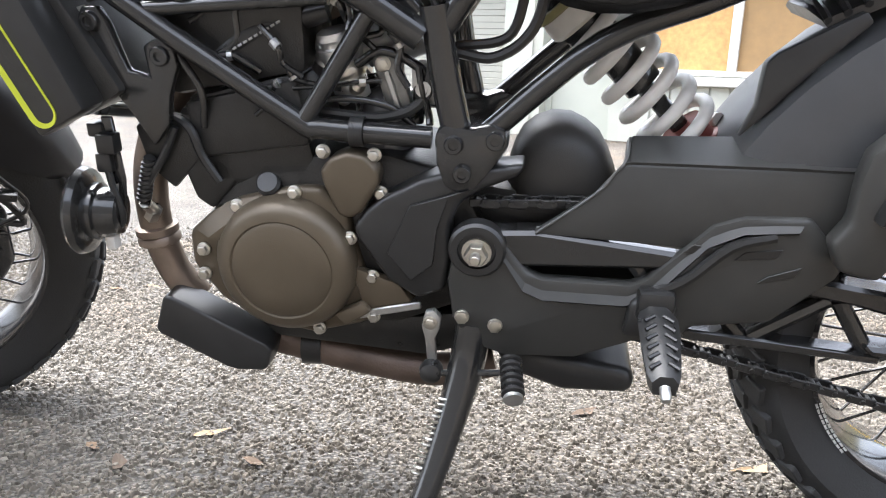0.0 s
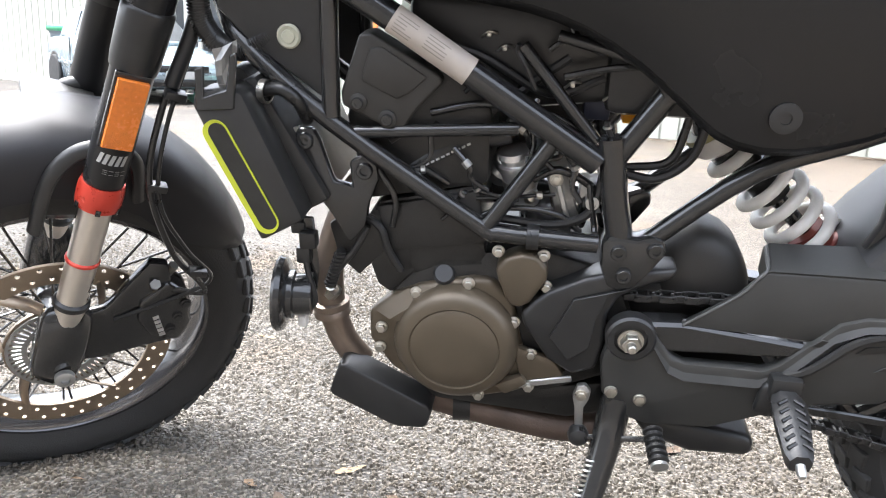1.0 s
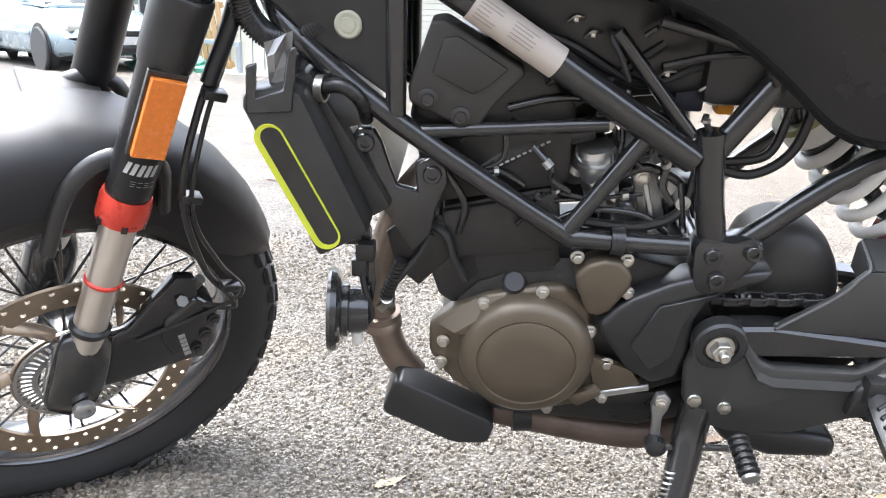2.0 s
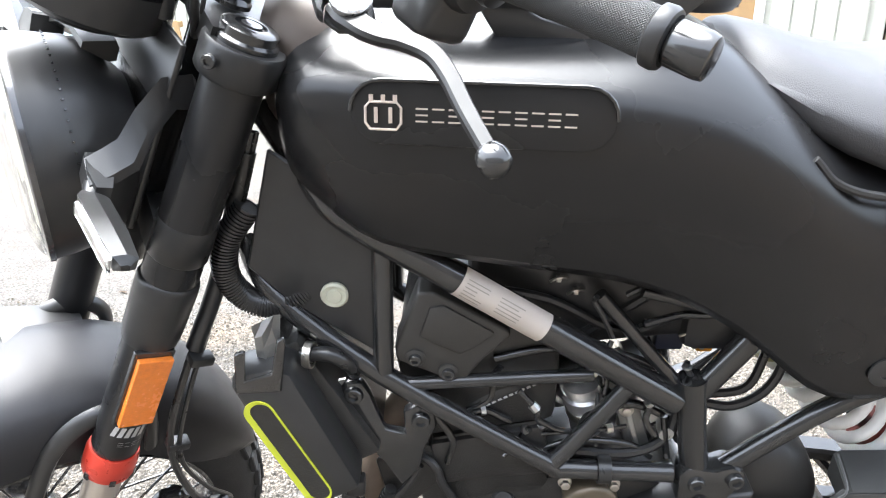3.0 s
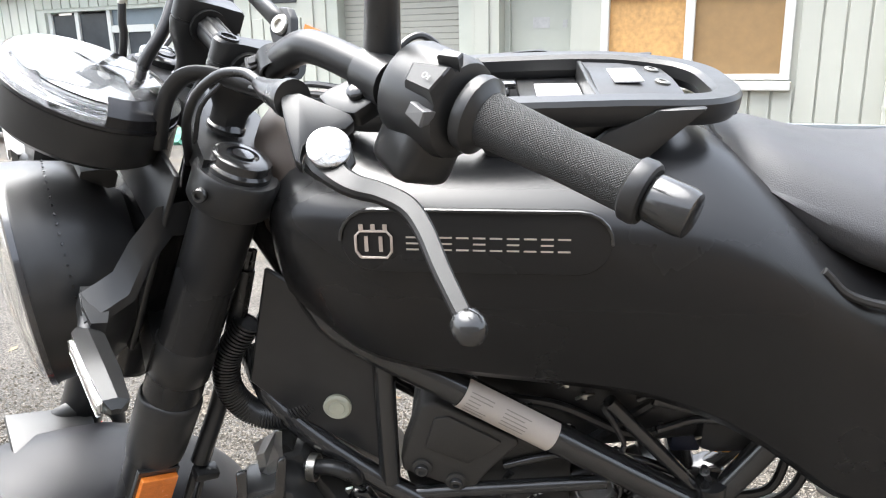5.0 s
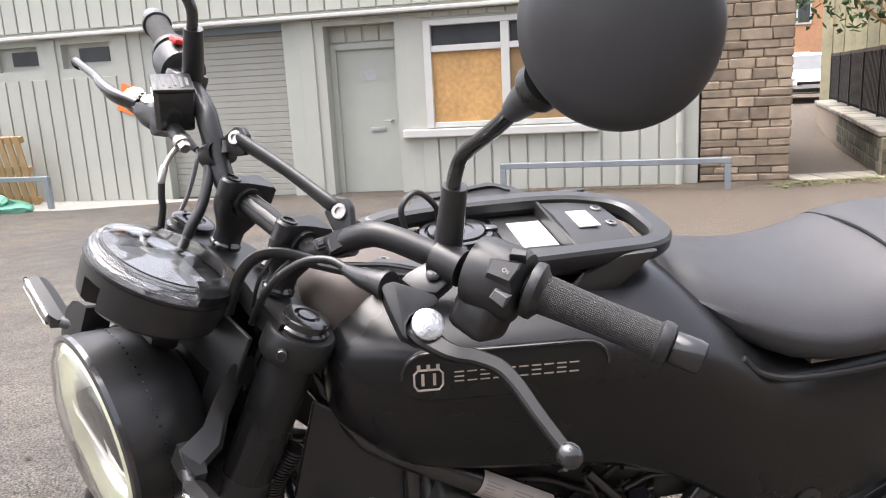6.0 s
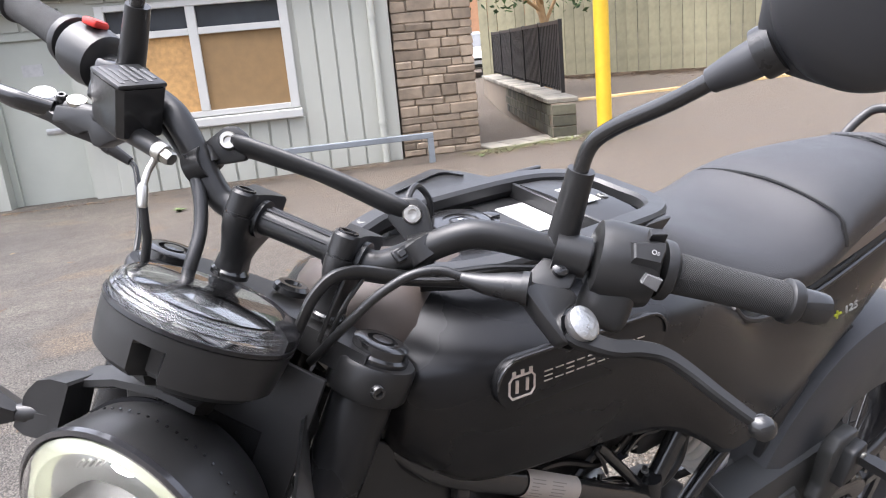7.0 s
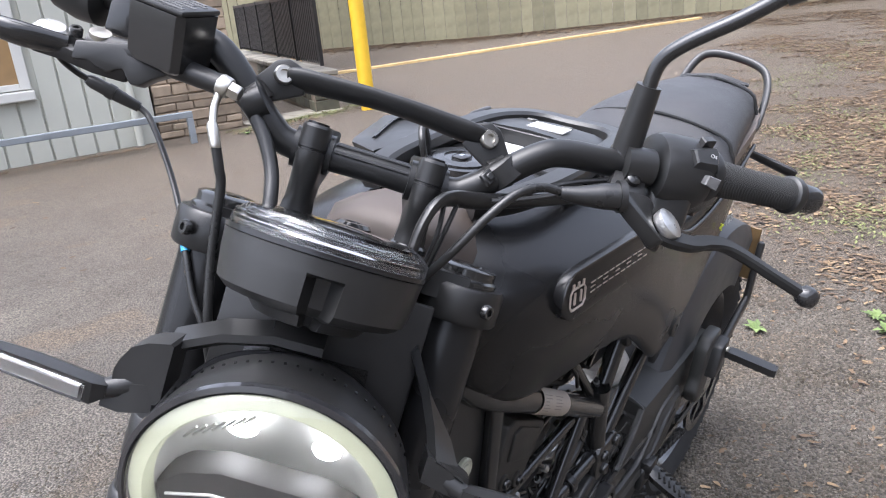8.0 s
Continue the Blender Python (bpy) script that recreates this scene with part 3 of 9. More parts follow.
    part("recess_lining", join(box(-4.83, -4.75, 0.0, 0.3, 0, 2.31), box(-3.76, -3.62, 0.0, 0.3, 0, 2.31), box(-4.75, -3.76, 0.24, 0.3, 2.08, 2.31)), SIDING, d, smooth=0)
    for i in range(4):
        part("batten", box(-4.72 + i * 0.235, -4.52 + i * 0.235, 0.215, 0.24, 2.1, 2.3, 0.005, 1), SIDING, d, smooth=0)
    part("letter_plate", box(-4.24, -4.03, 0.235, 0.25, 0.88, 0.95, 0.005), ALLOY, d)
    part("handle", join(lathe([(0.025, 0), (0.025, 0.012)], 16, aim((-3.93, 0.25, 1.03), (0, -1, 0))), tube([(-3.93, 0.235, 1.03), (-3.93, 0.19, 1.03), (-4.03, 0.185, 1.03)], 0.009, 8, 3)), ALLOY, d)
    part("notice", box(-4.36, -4.13, 0.243, 0.25, 1.58, 1.72), WHITEPRINT, d, "blank white notice", smooth=0)
    part("notice", box(-3.95, -3.89, 0.243, 0.25, 1.58, 1.68), WHITEPRINT, d, smooth=0)
    part("plinth", box(-4.83, -3.62, 0.0, 0.3, -0.1, 0.02), CONCRETE, d, smooth=0)

    # roller shutter
    g = thing("garage_door", "cream roller shutter, shut, in a grey steel frame", "garage door", WM, kind="structure")
    sl = mesh_of(prism([(-7.3, 0), (-5.35, 0), (-5.35, 0.082), (-7.3, 0.082)], 0.20, 0.215, 0.006, 1), "slat", SHUTTER, 0)
    for i in range(27):
        ob = new("slat", sl)
        ob.parent = g
        ob.matrix_basis = pose(0, 0.0, 0.03 + i * 0.085)
    part("jamb", box(-7.52, -7.3, 0.02, 0.3, 0, 2.4, 0.01), DOORP, g, smooth=0)
    part("jamb", box(-5.35, -5.13, 0.02, 0.3, 0, 2.4, 0.01), DOORP, g, smooth=0)
    part("backing", box(-7.3, -5.35, 0.216, 0.3, 0, 2.4), DARKTRIM, g, smooth=0)
    part("header", box(-7.3, -5.35, 0.05, 0.214, 2.3, 2.4), DARKTRIM, g, smooth=0)

    # small high windows
    for k, (x0, x1) in enumerate(((-9.95, -9.2), (-8.8, -8.0))):
        w = thing(f"window_{k + 2}", "small high window in a deep recess", "window", WM, kind="structure")
        part("reveal", join(box(x0, x1, 0.12, 0.3, 1.98, 2.32)), SIDING, w, smooth=0)
        part("pane", box(x0 + 0.22, x1 - 0.08, 0.10, 0.12, 2.06, 2.26, 0.004), PANEGL, w, smooth=0)

    # glazed shop front
    s = thing("window_4", "white-framed glazed shop front with grey side panels", "window", WM, kind="structure")
    part("stall", box(-13.6, -10.7, 0.1, 0.3, 0, 0.05), DARKTRIM, s, smooth=0)
    for x0, x1 in ((-13.55, -12.9), (-12.8, -12.1)):
        part("pane", box(x0, x1, 0.1, 0.12, 0.4, 2.05), PANEGL, s, smooth=0)
    for x0 in (-13.6, -12.9, -12.1, -11.75, -11.1):
        part("mullion", box(x0, x0 + 0.09, 0.06, 0.16, 0.05, 2.1 if x0 < -12 else 1.8, 0.006), TRIMW, s, smooth=0)
    part("transom", box(-12.1, -11.02, 0.065, 0.155, 1.72, 1.84, 0.006), TRIMW, s, smooth=0)
    part("panel", box(-12.01, -10.7, 0.11, 0.14, 1.84, 2.1), DARKTRIM, s, smooth=0)
    part("panel", box(-11.01, -10.7, 0.1, 0.14, 0.05, 1.84), DARKTRIM, s, smooth=0)
    for x0 in (-12.01, -11.66):
        part("door_pane", box(x0, x0 + 0.26 if x0 < -12 else -11.1, 0.1, 0.12, 0.1, 1.72), PANEGL, s, smooth=0)
    part("white_band", box(-19, -10.45, -0.2, -0.151, 2.4, 3.6), TRIMW, s, "white painted upper wall band", smooth=0)

    # rainwater pipes
    for x, z in ((-0.17, 4.5), (-10.36, 2.42)):
        p = thing("drainpipe", "pale painted drainpipe fixed to the wall", "pipe", WM, group="drainpipes on the wall")
        part("pipe", tube([(x, -0.09, 0.05), (x, -0.09, z)], 0.045, 16, 1), SIDING if x > -1 else TRIMW, p)
        for h in (0.6, 1.9):
            part("bracket", lathe([(0.055, 0), (0.055, 0.04)], 16, pose(x, -0.09, h)), SIDING, p)
            part("fixing", box(x - 0.02, x + 0.02, -0.06, -0.028, h, h + 0.04), SIDING, p, smooth=0)

    # worn pale slabs at the mouth of the passage
    rng = random.Random(8)
    for k in range(4):
        m = pose(5.62 + 0.33 * k, 8.28 - 0.06 * k, gz(5.8, 8.2), 0, 0, -8 + rng.uniform(-4, 4))
        thing("threshold_slab", "worn pale stone slab at the passage mouth", "slab", m, box(-0.155, 0.155, -0.30 - 0.03 * k, 0.26, -0.04, 0.022 + 0.006 * rng.random(), 0.012, 2), SLABST, group="slabs at the passage", smooth=0)
    # pavement strip
    thing("pavement", "pale concrete strip along the foot of the wall", "pavement", WM, join(box(-19, -4.9, -0.9, 0.0, -0.15, 0.035, 0.015), box(-4.9, 1.3, -0.35, 0.0, -0.15, 0.012, 0.01)), CONCRETE, kind="structure", smooth=0)


def stone_pier():
    w = thing("wall_pier", "brown sandstone pier of coursed rough blocks", "wall", WM, box(0.09, 1.10, 0.03, 5.8, 0, 4.6), MORTAR, kind="structure", smooth=0)
    rng = random.Random(3)
    z = 0.0
    while z < 4.5:
        h = rng.choice((0.09, 0.12, 0.16, 0.14, 0.10))
        x = 0.08
        while x < 1.08:
            l = min(rng.uniform(0.14, 0.46), 1.12 - x)
            if 1.12 - (x + l) < 0.12:
                l = 1.12 - x
            bm = box(x + 0.005, x + l - 0.005, rng.uniform(-0.005, 0.014), 0.06, z + 0.004, z + h - 0.004, 0.012, 1)
            for v in bm.verts:
                v.co += Vector((rng.uniform(-0.008, 0.008), rng.uniform(-0.006, 0.004), rng.uniform(-0.008, 0.008)))
            part("stone", bm, STONE, w, smooth=0)
            x += l
        for k in range(5):
            if z < 2.6:
                y = 0.06 + k * 0.5
                part("stone", box(1.05, 1.12 + rng.uniform(0.0, 0.02), y + 0.007, y + 0.49, z + 0.007, z + h - 0.007, 0.012, 1), STONE, w, smooth=0)
        z += h


def railing(x0, x1, label):
    r = thing("guard_rail", label, "rail", WM, group="low rails before the wall")
    for x in (x0, x1):
        part("post", box(x - 0.035, x + 0.035, -0.785, -0.715, -0.06, 0.43, 0.008), GALV, r, smooth=0)
    part("top_rail", box(x0 - 0.035, x1 + 0.035, -0.786, -0.714, 0.43, 0.50, 0.008), GALV, r, smooth=0)


building()
stone_pier()
railing(-2.28, 0.31, "low blue-grey galvanised steel guard rail")
railing(-11.5, -8.75, "low blue-grey galvanised steel guard rail by the shop front")

# ---- motorcycle ----
SHIELD = [(-0.336, 0.486), (-0.312, 0.505), (-0.258, 0.500), (-0.267, 0.452), (-0.299, 0.417), (-0.325, 0.441)]
LEAN, RAKE, STEER = 11.0, 23.5, 37.6
BIKE = thing("motorcycle", "matt black motorcycle with bronze engine covers leaning on its side stand", "motorcycle", pose(0, 1.018, 0, LEAN))
_c, _s, _cr, _sr = math.cos(radians(STEER)), math.sin(radians(STEER)), math.cos(radians(RAKE)), math.sin(radians(RAKE))
# the turned front end: x aft, y to the right, z up the steering axis
FRONT = Matrix(((_c * _cr, -_s * _cr, _sr, -0.473), (_s, _c, 0, -0.018), (-_c * _sr, _s * _sr, _cr, 0.995), (0, 0, 0, 1)))
LEFT = (0, -1, 0)


def bp(name, bm, material, label="", smooth=40):
    return part(name, bm, material, BIKE, label, None, smooth)


def fp(name, bm, material, label="", smooth=40):
    return part(name, bm, material, BIKE, label, FRONT, smooth)


def mirror_y(pts):
    return [(x, -y, z) for x, y, z in pts]


def tyre_bm(R, w, segs=96):
    """A tyre round the y axis with a rounded tread."""
    prof = [(R - 0.082, -w * 0.33), (R - 0.062, -w * 0.46), (R - 0.038, -w * 0.5), (R - 0.018, -w * 0.43), (R - 0.006, -w * 0.26), (R, 0), (R - 0.006, w * 0.26), (R - 0.018, w * 0.43), (R - 0.038, w * 0.5), (R - 0.062, w * 0.46), (R - 0.082, w * 0.33), (R - 0.078, 0)]
    bm = bmesh.new()
    rings = [[bm.verts.new((r * math.cos(a), y, r * math.sin(a))) for r, y in prof] for a in [2 * math.pi * i / segs for i in range(segs)]]
    n = len(prof)
    for i in range(segs):
        a, b = rings[i], rings[(i + 1) % segs]
        for j in range(n):
            bm.faces.new((a[j], a[(j + 1) % n], b[(j + 1) % n], b[j]))
    return bm


def tread_bm(R, w):
    """Blocks of the tread, proud of the carcass."""
    out = bmesh.new()
    rows = ((-0.40, -26, 44, 0.0), (-0.22, -12, 44, 0.5), (0.0, 0, 44, 0.0), (0.22, 12, 44, 0.5), (0.40, 26, 44, 0.0))
    for f, tilt, n, ph in rows:
        y = f * w
        r = R - 0.018 * (abs(f) / 0.43) ** 2 - 0.001
        for i in range(n):
            a = 2 * math.pi * (i + ph) / n
            b = box(-0.0145, 0.0145, -w * 0.085, w * 0.085, -0.004, 0.0042, 0.0015, 1)
            b.transform(Matrix.Rotation(-a + math.pi / 2, 4, "Y") @ Matrix.Translation((0, y, r)) @ Matrix.Rotation(radians(-tilt), 4, "X") @ Matrix.Rotation(radians(18 if f > 0 else -18), 4, "Z"))
            me = bpy.data.meshes.new("t")
            b.to_mesh(me)
            b.free()
            out.from_mesh(me)
            bpy.data.meshes.remove(me)
    return out


def rim_bm(R, w, segs=96):
    prof = [(R - 0.074, -w * 0.36), (R - 0.082, -w * 0.37), (R - 0.088, -w * 0.30), (R - 0.094, -w * 0.1), (R - 0.098, 0), (R - 0.094, w * 0.1), (R - 0.088, w * 0.30), (R - 0.082, w * 0.37), (R - 0.074, w * 0.36), (R - 0.082, 0)]
    bm = bmesh.new()
    rings = [[bm.verts.new((r * math.cos(a), y, r * math.sin(a))) for r, y in prof] for a in [2 * math.pi * i / segs for i in range(segs)]]
    n = len(prof)
    for i in range(segs):
        a, b = rings[i], rings[(i + 1) % segs]
        for j in range(n):
            bm.faces.new((a[j], a[(j + 1) % n], b[(j + 1) % n], b[j]))
    return bm


def flat_ring(r0, r1, y0, y1, segs=72):
    bm = bmesh.new()
    rs = [[bm.verts.new((r * math.cos(a), y, r * math.sin(a))) for r, y in ((r0, y0), (r1, y0), (r1, y1), (r0, y1))] for a in [2 * math.pi * i / segs for i in range(segs)]]
    for i in range(segs):
        a, b = rs[i], rs[(i + 1) % segs]
        for j in range(4):
            bm.faces.new((a[j], a[(j + 1) % 4], b[(j + 1) % 4], b[j]))
    return bm


def disc_bm(r0, r1, y0, y1, n=34, hole=0.0034):
    """A brake disc: outer band in two drilled rows, inner ring for the carrier."""
    bm = bmesh.new()
    for row, (ra, rb) in enumerate(((r1 - 0.032, r1 - 0.0135), (r1 - 0.0135, r1))):
        rc = (ra + rb) / 2
        for i in range(n):
            a = 2 * math.pi * (i + 0.5 * row) / n
            h = math.pi / n
            edge = [(rb, -h), (rb, 0), (rb, h), (rc, h), (ra, h), (ra, 0), (ra, -h), (rc, -h)]
            rim = [(rc * math.cos(a) + hole * math.cos(a + t), rc * math.sin(a) + hole * math.sin(a + t)) for t in [radians(-45 + 45 * k) for k in range(8)]]
            quad = []
            for y in (y0, y1):
                quad.append(([bm.verts.new((r * math.cos(a + t), y, r * math.sin(a + t))) for r, t in edge], [bm.verts.new((x, y, z)) for x, z in rim]))
            (o0, h0), (o1, h1) = quad
            for k in range(8):
                m = (k + 1) % 8
                bm.faces.new((o0[k], o0[m], h0[m], h0[k]))
                bm.faces.new((o1[m], o1[k], h1[k], h1[m]))
                bm.faces.new((h0[k], h0[m], h1[m], h1[k]))
                if (row == 1 and k < 2) or (row == 0 and k in (4, 5)):
                    bm.faces.new((o0[m], o0[k], o1[k], o1[m]))
    bmesh.ops.remove_doubles(bm, verts=bm.verts[:], dist=0.0002)
    return bm


def spokes(wheel, rh, rr, wh, n=36):
    shared = [mesh_of(tube([(rh, sy * wh, 0), (rr, sy * 0.012, k * 0.06)], 0.0019, 6, 1), "spoke", FRAME) for sy in (-1, 1) for k in (-1, 1)]
    for i in range(n):
        ob = new("spoke", shared[i % 4])
        ob.parent = wheel
        ob.matrix_basis = Matrix.Rotation(2 * math.pi * i / n, 4, "Y")


def wheels():
    # front
    R, w = 0.288, 0.110
    fm = FRONT @ Matrix.Translation((0.012, 0, -0.782))
    hub = part("front_wheel", lathe([(0.02, -0.075), (0.028, -0.07), (0.03, -0.03), (0.022, -0.02), (0.022, 0.02), (0.03, 0.03), (0.028, 0.06), (0.02, 0.07)], 32, aim((0, 0, 0), (0, 1, 0))), FRAME, BIKE, "black spoked front wheel with a chunky tyre", fm)
    part("tyre", tyre_bm(R, w), RUBBER, hub, "black block-tread tyre")
    part("tread", tread_bm(R, w), RUBBER, hub, smooth=0)
    part("rim", rim_bm(R, w), RIMP, hub, "gloss black rim")
    spokes(hub, 0.027, R - 0.094, 0.045)
    d = part("brake_disc", disc_bm(0.075, 0.15, -0.068, -0.063), DISC, hub, "drilled bronze brake disc")
    part("carrier_ring", flat_ring(0.063, 0.075, -0.068, -0.063), DISC, d)
    arm = mesh_of(tube([(0.075, -0.0655, 0), (0.095, -0.0655, 0.014), (0.120, -0.0655, 0.040)], 0.009, 8, 4, 0.25), "disc_arm", DISC)
    for i in range(6):
        ob = new("disc_arm", arm)
        ob.parent = d
        ob.matrix_basis = Matrix.Rotation(-2 * math.pi * i / 6, 4, "Y")
    abs_ring = flat_ring(0.045, 0.052, -0.072, -0.069)
    part("sensor_ring", join(abs_ring, flat_ring(0.068, 0.072, -0.072, -0.069)), ALLOY, hub, "slotted steel sensor ring")
    tooth = mesh_of(box(0.052, 0.068, -0.072, -0.069, -0.0022, 0.0022), "tooth", ALLOY, 0)
    for i in range(48):
        ob = new("tooth", tooth)
        ob.parent = hub
        ob.matrix_basis = Matrix.Rotation(2 * math.pi * i / 48, 4, "Y")
    # rear
    R, w = 0.297, 0.150
    rm = pose(0.625, 0, 0.292)
    hub = part("rear_wheel", lathe([(0.03, -0.09), (0.045, -0.07), (0.05, -0.03), (0.03, -0.02), (0.03, 0.02), (0.045, 0.04), (0.03, 0.09)], 32, aim((0, 0, 0), (0, 1, 0))), FRAME, BIKE, "black spoked rear wheel with a chunky tyre", rm)
    part("tyre", tyre_bm(R, w), RUBBER, hub, "black block-tread tyre")
    part("tread", tread_bm(R, w), RUBBER, hub, smooth=0)
    part("rim", rim_bm(R, w), RIMP, hub, "gloss black rim")
    spokes(hub, 0.047, R - 0.094, 0.045)
    spk = part("sprocket", flat_ring(0.085, 0.108, -0.094, -0.087), FRAME, hub, smooth=0)
    for i in range(6):
        part("sprocket_arm", box(0.04, 0.09, -0.094, -0.087, -0.008, 0.008, m=Matrix.Rotation(i * math.pi / 3, 4, "Y")), FRAME, spk, smooth=0)
    tm = bar_word(10, 0.076, 0.0068, Matrix.Identity(4), 0.0004, 0.38)
    for v in tm.verts:
        a = radians(204.0) + v.co.x / 0.216
        rr = 0.2185 - v.co.y + 0.003
        v.co = Vector((rr * math.cos(a), -0.0605 - v.co.z, rr * math.sin(a)))
    part("rim_lettering", tm, LETTERW, hub, "white marks on the rim", smooth=0)


def chain_run(name, a, b, n, y):
    pa, pb = Vector((a[0], y, a[1])), Vector((b[0], y, b[1]))
    d = (pb - pa) / n
    outer = join(prism([(-0.009, -0.005), (0.009, -0.005), (0.011, 0), (0.009, 0.005), (-0.009, 0.005), (-0.011, 0)], -0.009, -0.0065, 0.001, 1), prism([(-0.009, -0.005), (0.009, -0.005), (0.011, 0), (0.009, 0.005), (-0.009, 0.005), (-0.011, 0)], 0.0065, 0.009, 0.001, 1), lathe([(0.003, -0.011), (0.003, 0.011)], 8, aim((-0.0075, 0, 0), LEFT)), lathe([(0.003, -0.011), (0.003, 0.011)], 8, aim((0.0075, 0, 0), LEFT)))
    me = mesh_of(outer, "link", ENGINE)
    inner = mesh_of(join(prism([(-0.008, -0.0045), (0.008, -0.0045), (0.008, 0.0045), (-0.008, 0.0045)], -0.0062, -0.004, 0.001, 1), prism([(-0.008, -0.0045), (0.008, -0.0045), (0.008, 0.0045), (-0.008, 0.0045)], 0.004, 0.0062, 0.001, 1), lathe([(0.0042, -0.004), (0.0042, 0.004)], 8, aim((0, 0, 0), LEFT))), "link", ENGINE)
    root = bp(name, join(tube([pa, pa.lerp(pb, 0.5) + Vector((0, 0, -0.004)), pb], 0.0025, 6, 3)), ENGINE, "oily drive chain")
    ang = math.atan2(-(pb - pa).z, (pb - pa).x)
    for i in range(n):
        ob = new("link", me if i % 2 else inner)
        ob.parent = root
        q = pa + d * (i + 0.5)
        ob.matrix_basis = Matrix.Translation(q) @ Matrix.Rotation(ang, 4, "Y")


def frame_and_engine():
    # steel trellis, both sides
    for sgn, side in ((1, "left"), (-1, "right")):
        f = (lambda p: p) if sgn == 1 else mirror_y
        runs = [
            ([(-0.43, -0.035, 0.885), (-0.38, -0.07, 0.825), (-0.345, -0.085, 0.795), (-0.243, -0.089, 0.735), (-0.12, -0.085, 0.656), (-0.02, -0.08, 0.592)], 0.0155),
            ([(-0.463, -0.03, 0.745), (-0.425, -0.07, 0.702), (-0.322, -0.085, 0.621), (-0.150, -0.085, 0.508), (-0.125, -0.085, 0.499), (-0.010, -0.083, 0.494)], 0.0112),
            ([(-0.321, -0.083, 0.78), (-0.322, -0.085, 0.628)], 0.0105),
            ([(-0.070, -0.083, 0.615), (-0.139, -0.085, 0.508)], 0.0095),
            ([(-0.300, -0.084, 0.610), (-0.110, -0.084, 0.626)], 0.0075),
            ([(0.040, -0.08, 0.495), (0.152, -0.078, 0.593), (0.271, -0.07, 0.643), (0.46, -0.06, 0.745), (0.60, -0.05, 0.84)], 0.0115),
            ([(0.0, -0.078, 0.60), (0.065, -0.074, 0.70)], 0.013),
            ([(-0.008, -0.080, 0.622), (0.003, -0.080, 0.554), (0.014, -0.080, 0.505), (0.020, -0.080, 0.465)], 0.0155),
        ]
        for pts, r in runs:
            bp("frame_tube", tube(f(pts), r, 14, 4), FRAME)
        y0, y1 = (-0.097, -0.062) if sgn == 1 else (0.062, 0.097)
        bp("frame_casting", prism([(-0.006, 0.500), (0.002, 0.512), (0.034, 0.508), (0.050, 0.514), (0.066, 0.508), (0.069, 0.492), (0.050, 0.462), (0.036, 0.444), (0.020, 0.438), (0.004, 0.446), (-0.004, 0.470)], y0, y1, 0.007, 2), FRAME)
    bp("frame_cross_tube", tube([(0.02, -0.08, 0.47), (0.02, 0.08, 0.47)], 0.014, 12, 1), FRAME)
    bp("steering_head", lathe([(0.03, -0.19), (0.034, -0.18), (0.034, -0.03), (0.03, -0.02)], 24, Matrix.Translation((-0.446, -0.002, 0.985)) @ Matrix.Rotation(radians(RAKE), 4, "Y")), FRAME)
    bp("gusset", prism([(-0.42, 0.86), (-0.33, 0.80), (-0.325, 0.64), (-0.41, 0.70), (-0.45, 0.74)], -0.078, -0.072, 0.002, 1), PLASTIC, "black triangular side panel")
    bp("gusset", prism([(-0.42, 0.86), (-0.33, 0.80), (-0.325, 0.64), (-0.41, 0.70), (-0.45, 0.74)], 0.072, 0.078, 0.002, 1), PLASTIC)
    plug = bp("plug", lathe([(0.0130, 0), (0.0136, 0.004), (0.0115, 0.006), (0.0078, 0.005), (0.007, 0.0065), (0.0001, 0.007)], 28, aim((-0.368, -0.078, 0.713), LEFT)), CREAM, "cream plastic frame plug")
    # label wrapped on the tube
    a, b = Vector((-0.250, -0.0905, 0.7395)), Vector((-0.166, -0.0880, 0.6862))
    d = (b - a).normalized()
    up = Vector((0, -1, 0)) - d * d.dot(Vector((0, -1, 0)))
    up.normalize()
    side = d.cross(up)
    bm = bmesh.new()
    rows = []
    for i in range(2):
        c = (a, b)[i] + Vector((0, 0.0015, 0))
        rows.append([bm.verts.new(c + 0.0166 * (up * math.cos(t) + side * math.sin(t))) for t in [radians(-82 + 164 * k / 12) for k in range(13)]])
    for k in range(12):
        bm.faces.new((rows[0][k], rows[0][k + 1], rows[1][k + 1], rows[1][k]))
    st = bp("frame_label", bm, LABEL, "silver approval label round the frame tube")
    rng = random.Random(2)
    for col, (u0, u1, nl) in enumerate(((0.05, 0.30, 6), (0.42, 0.75, 5))):
        for i in range(nl):
            t = radians(-42 + 13 * i)
            c0, c1 = a.lerp(b, u0), a.lerp(b, u0 + (u1 - u0) * rng.uniform(0.5, 1.0))
            off = 0.0170 * (up * math.cos(t) + side * math.sin(t)) + Vector((0, 0.0015, 0))
            tn = side * math.cos(t) - up * math.sin(t)
            q = bmesh.new()
            q.faces.new([q.verts.new(p) for p in (c0 + off, c1 + off, c1 + off + tn * 0.0011, c0 + off + tn * 0.0011)])
            part("print_line", q, INK, st, smooth=0)
    # crankcase, cylinder, head
    bp("crankcase", prism([(-0.275, 0.33), (-0.26, 0.40), (-0.20, 0.46), (-0.06, 0.47), (0.02, 0.45), (0.05, 0.38), (0.03, 0.30), (-0.05, 0.265), (-0.22, 0.262), (-0.27, 0.29)], -0.066, 0.085, 0.012), ENGINE, "black engine crankcase")
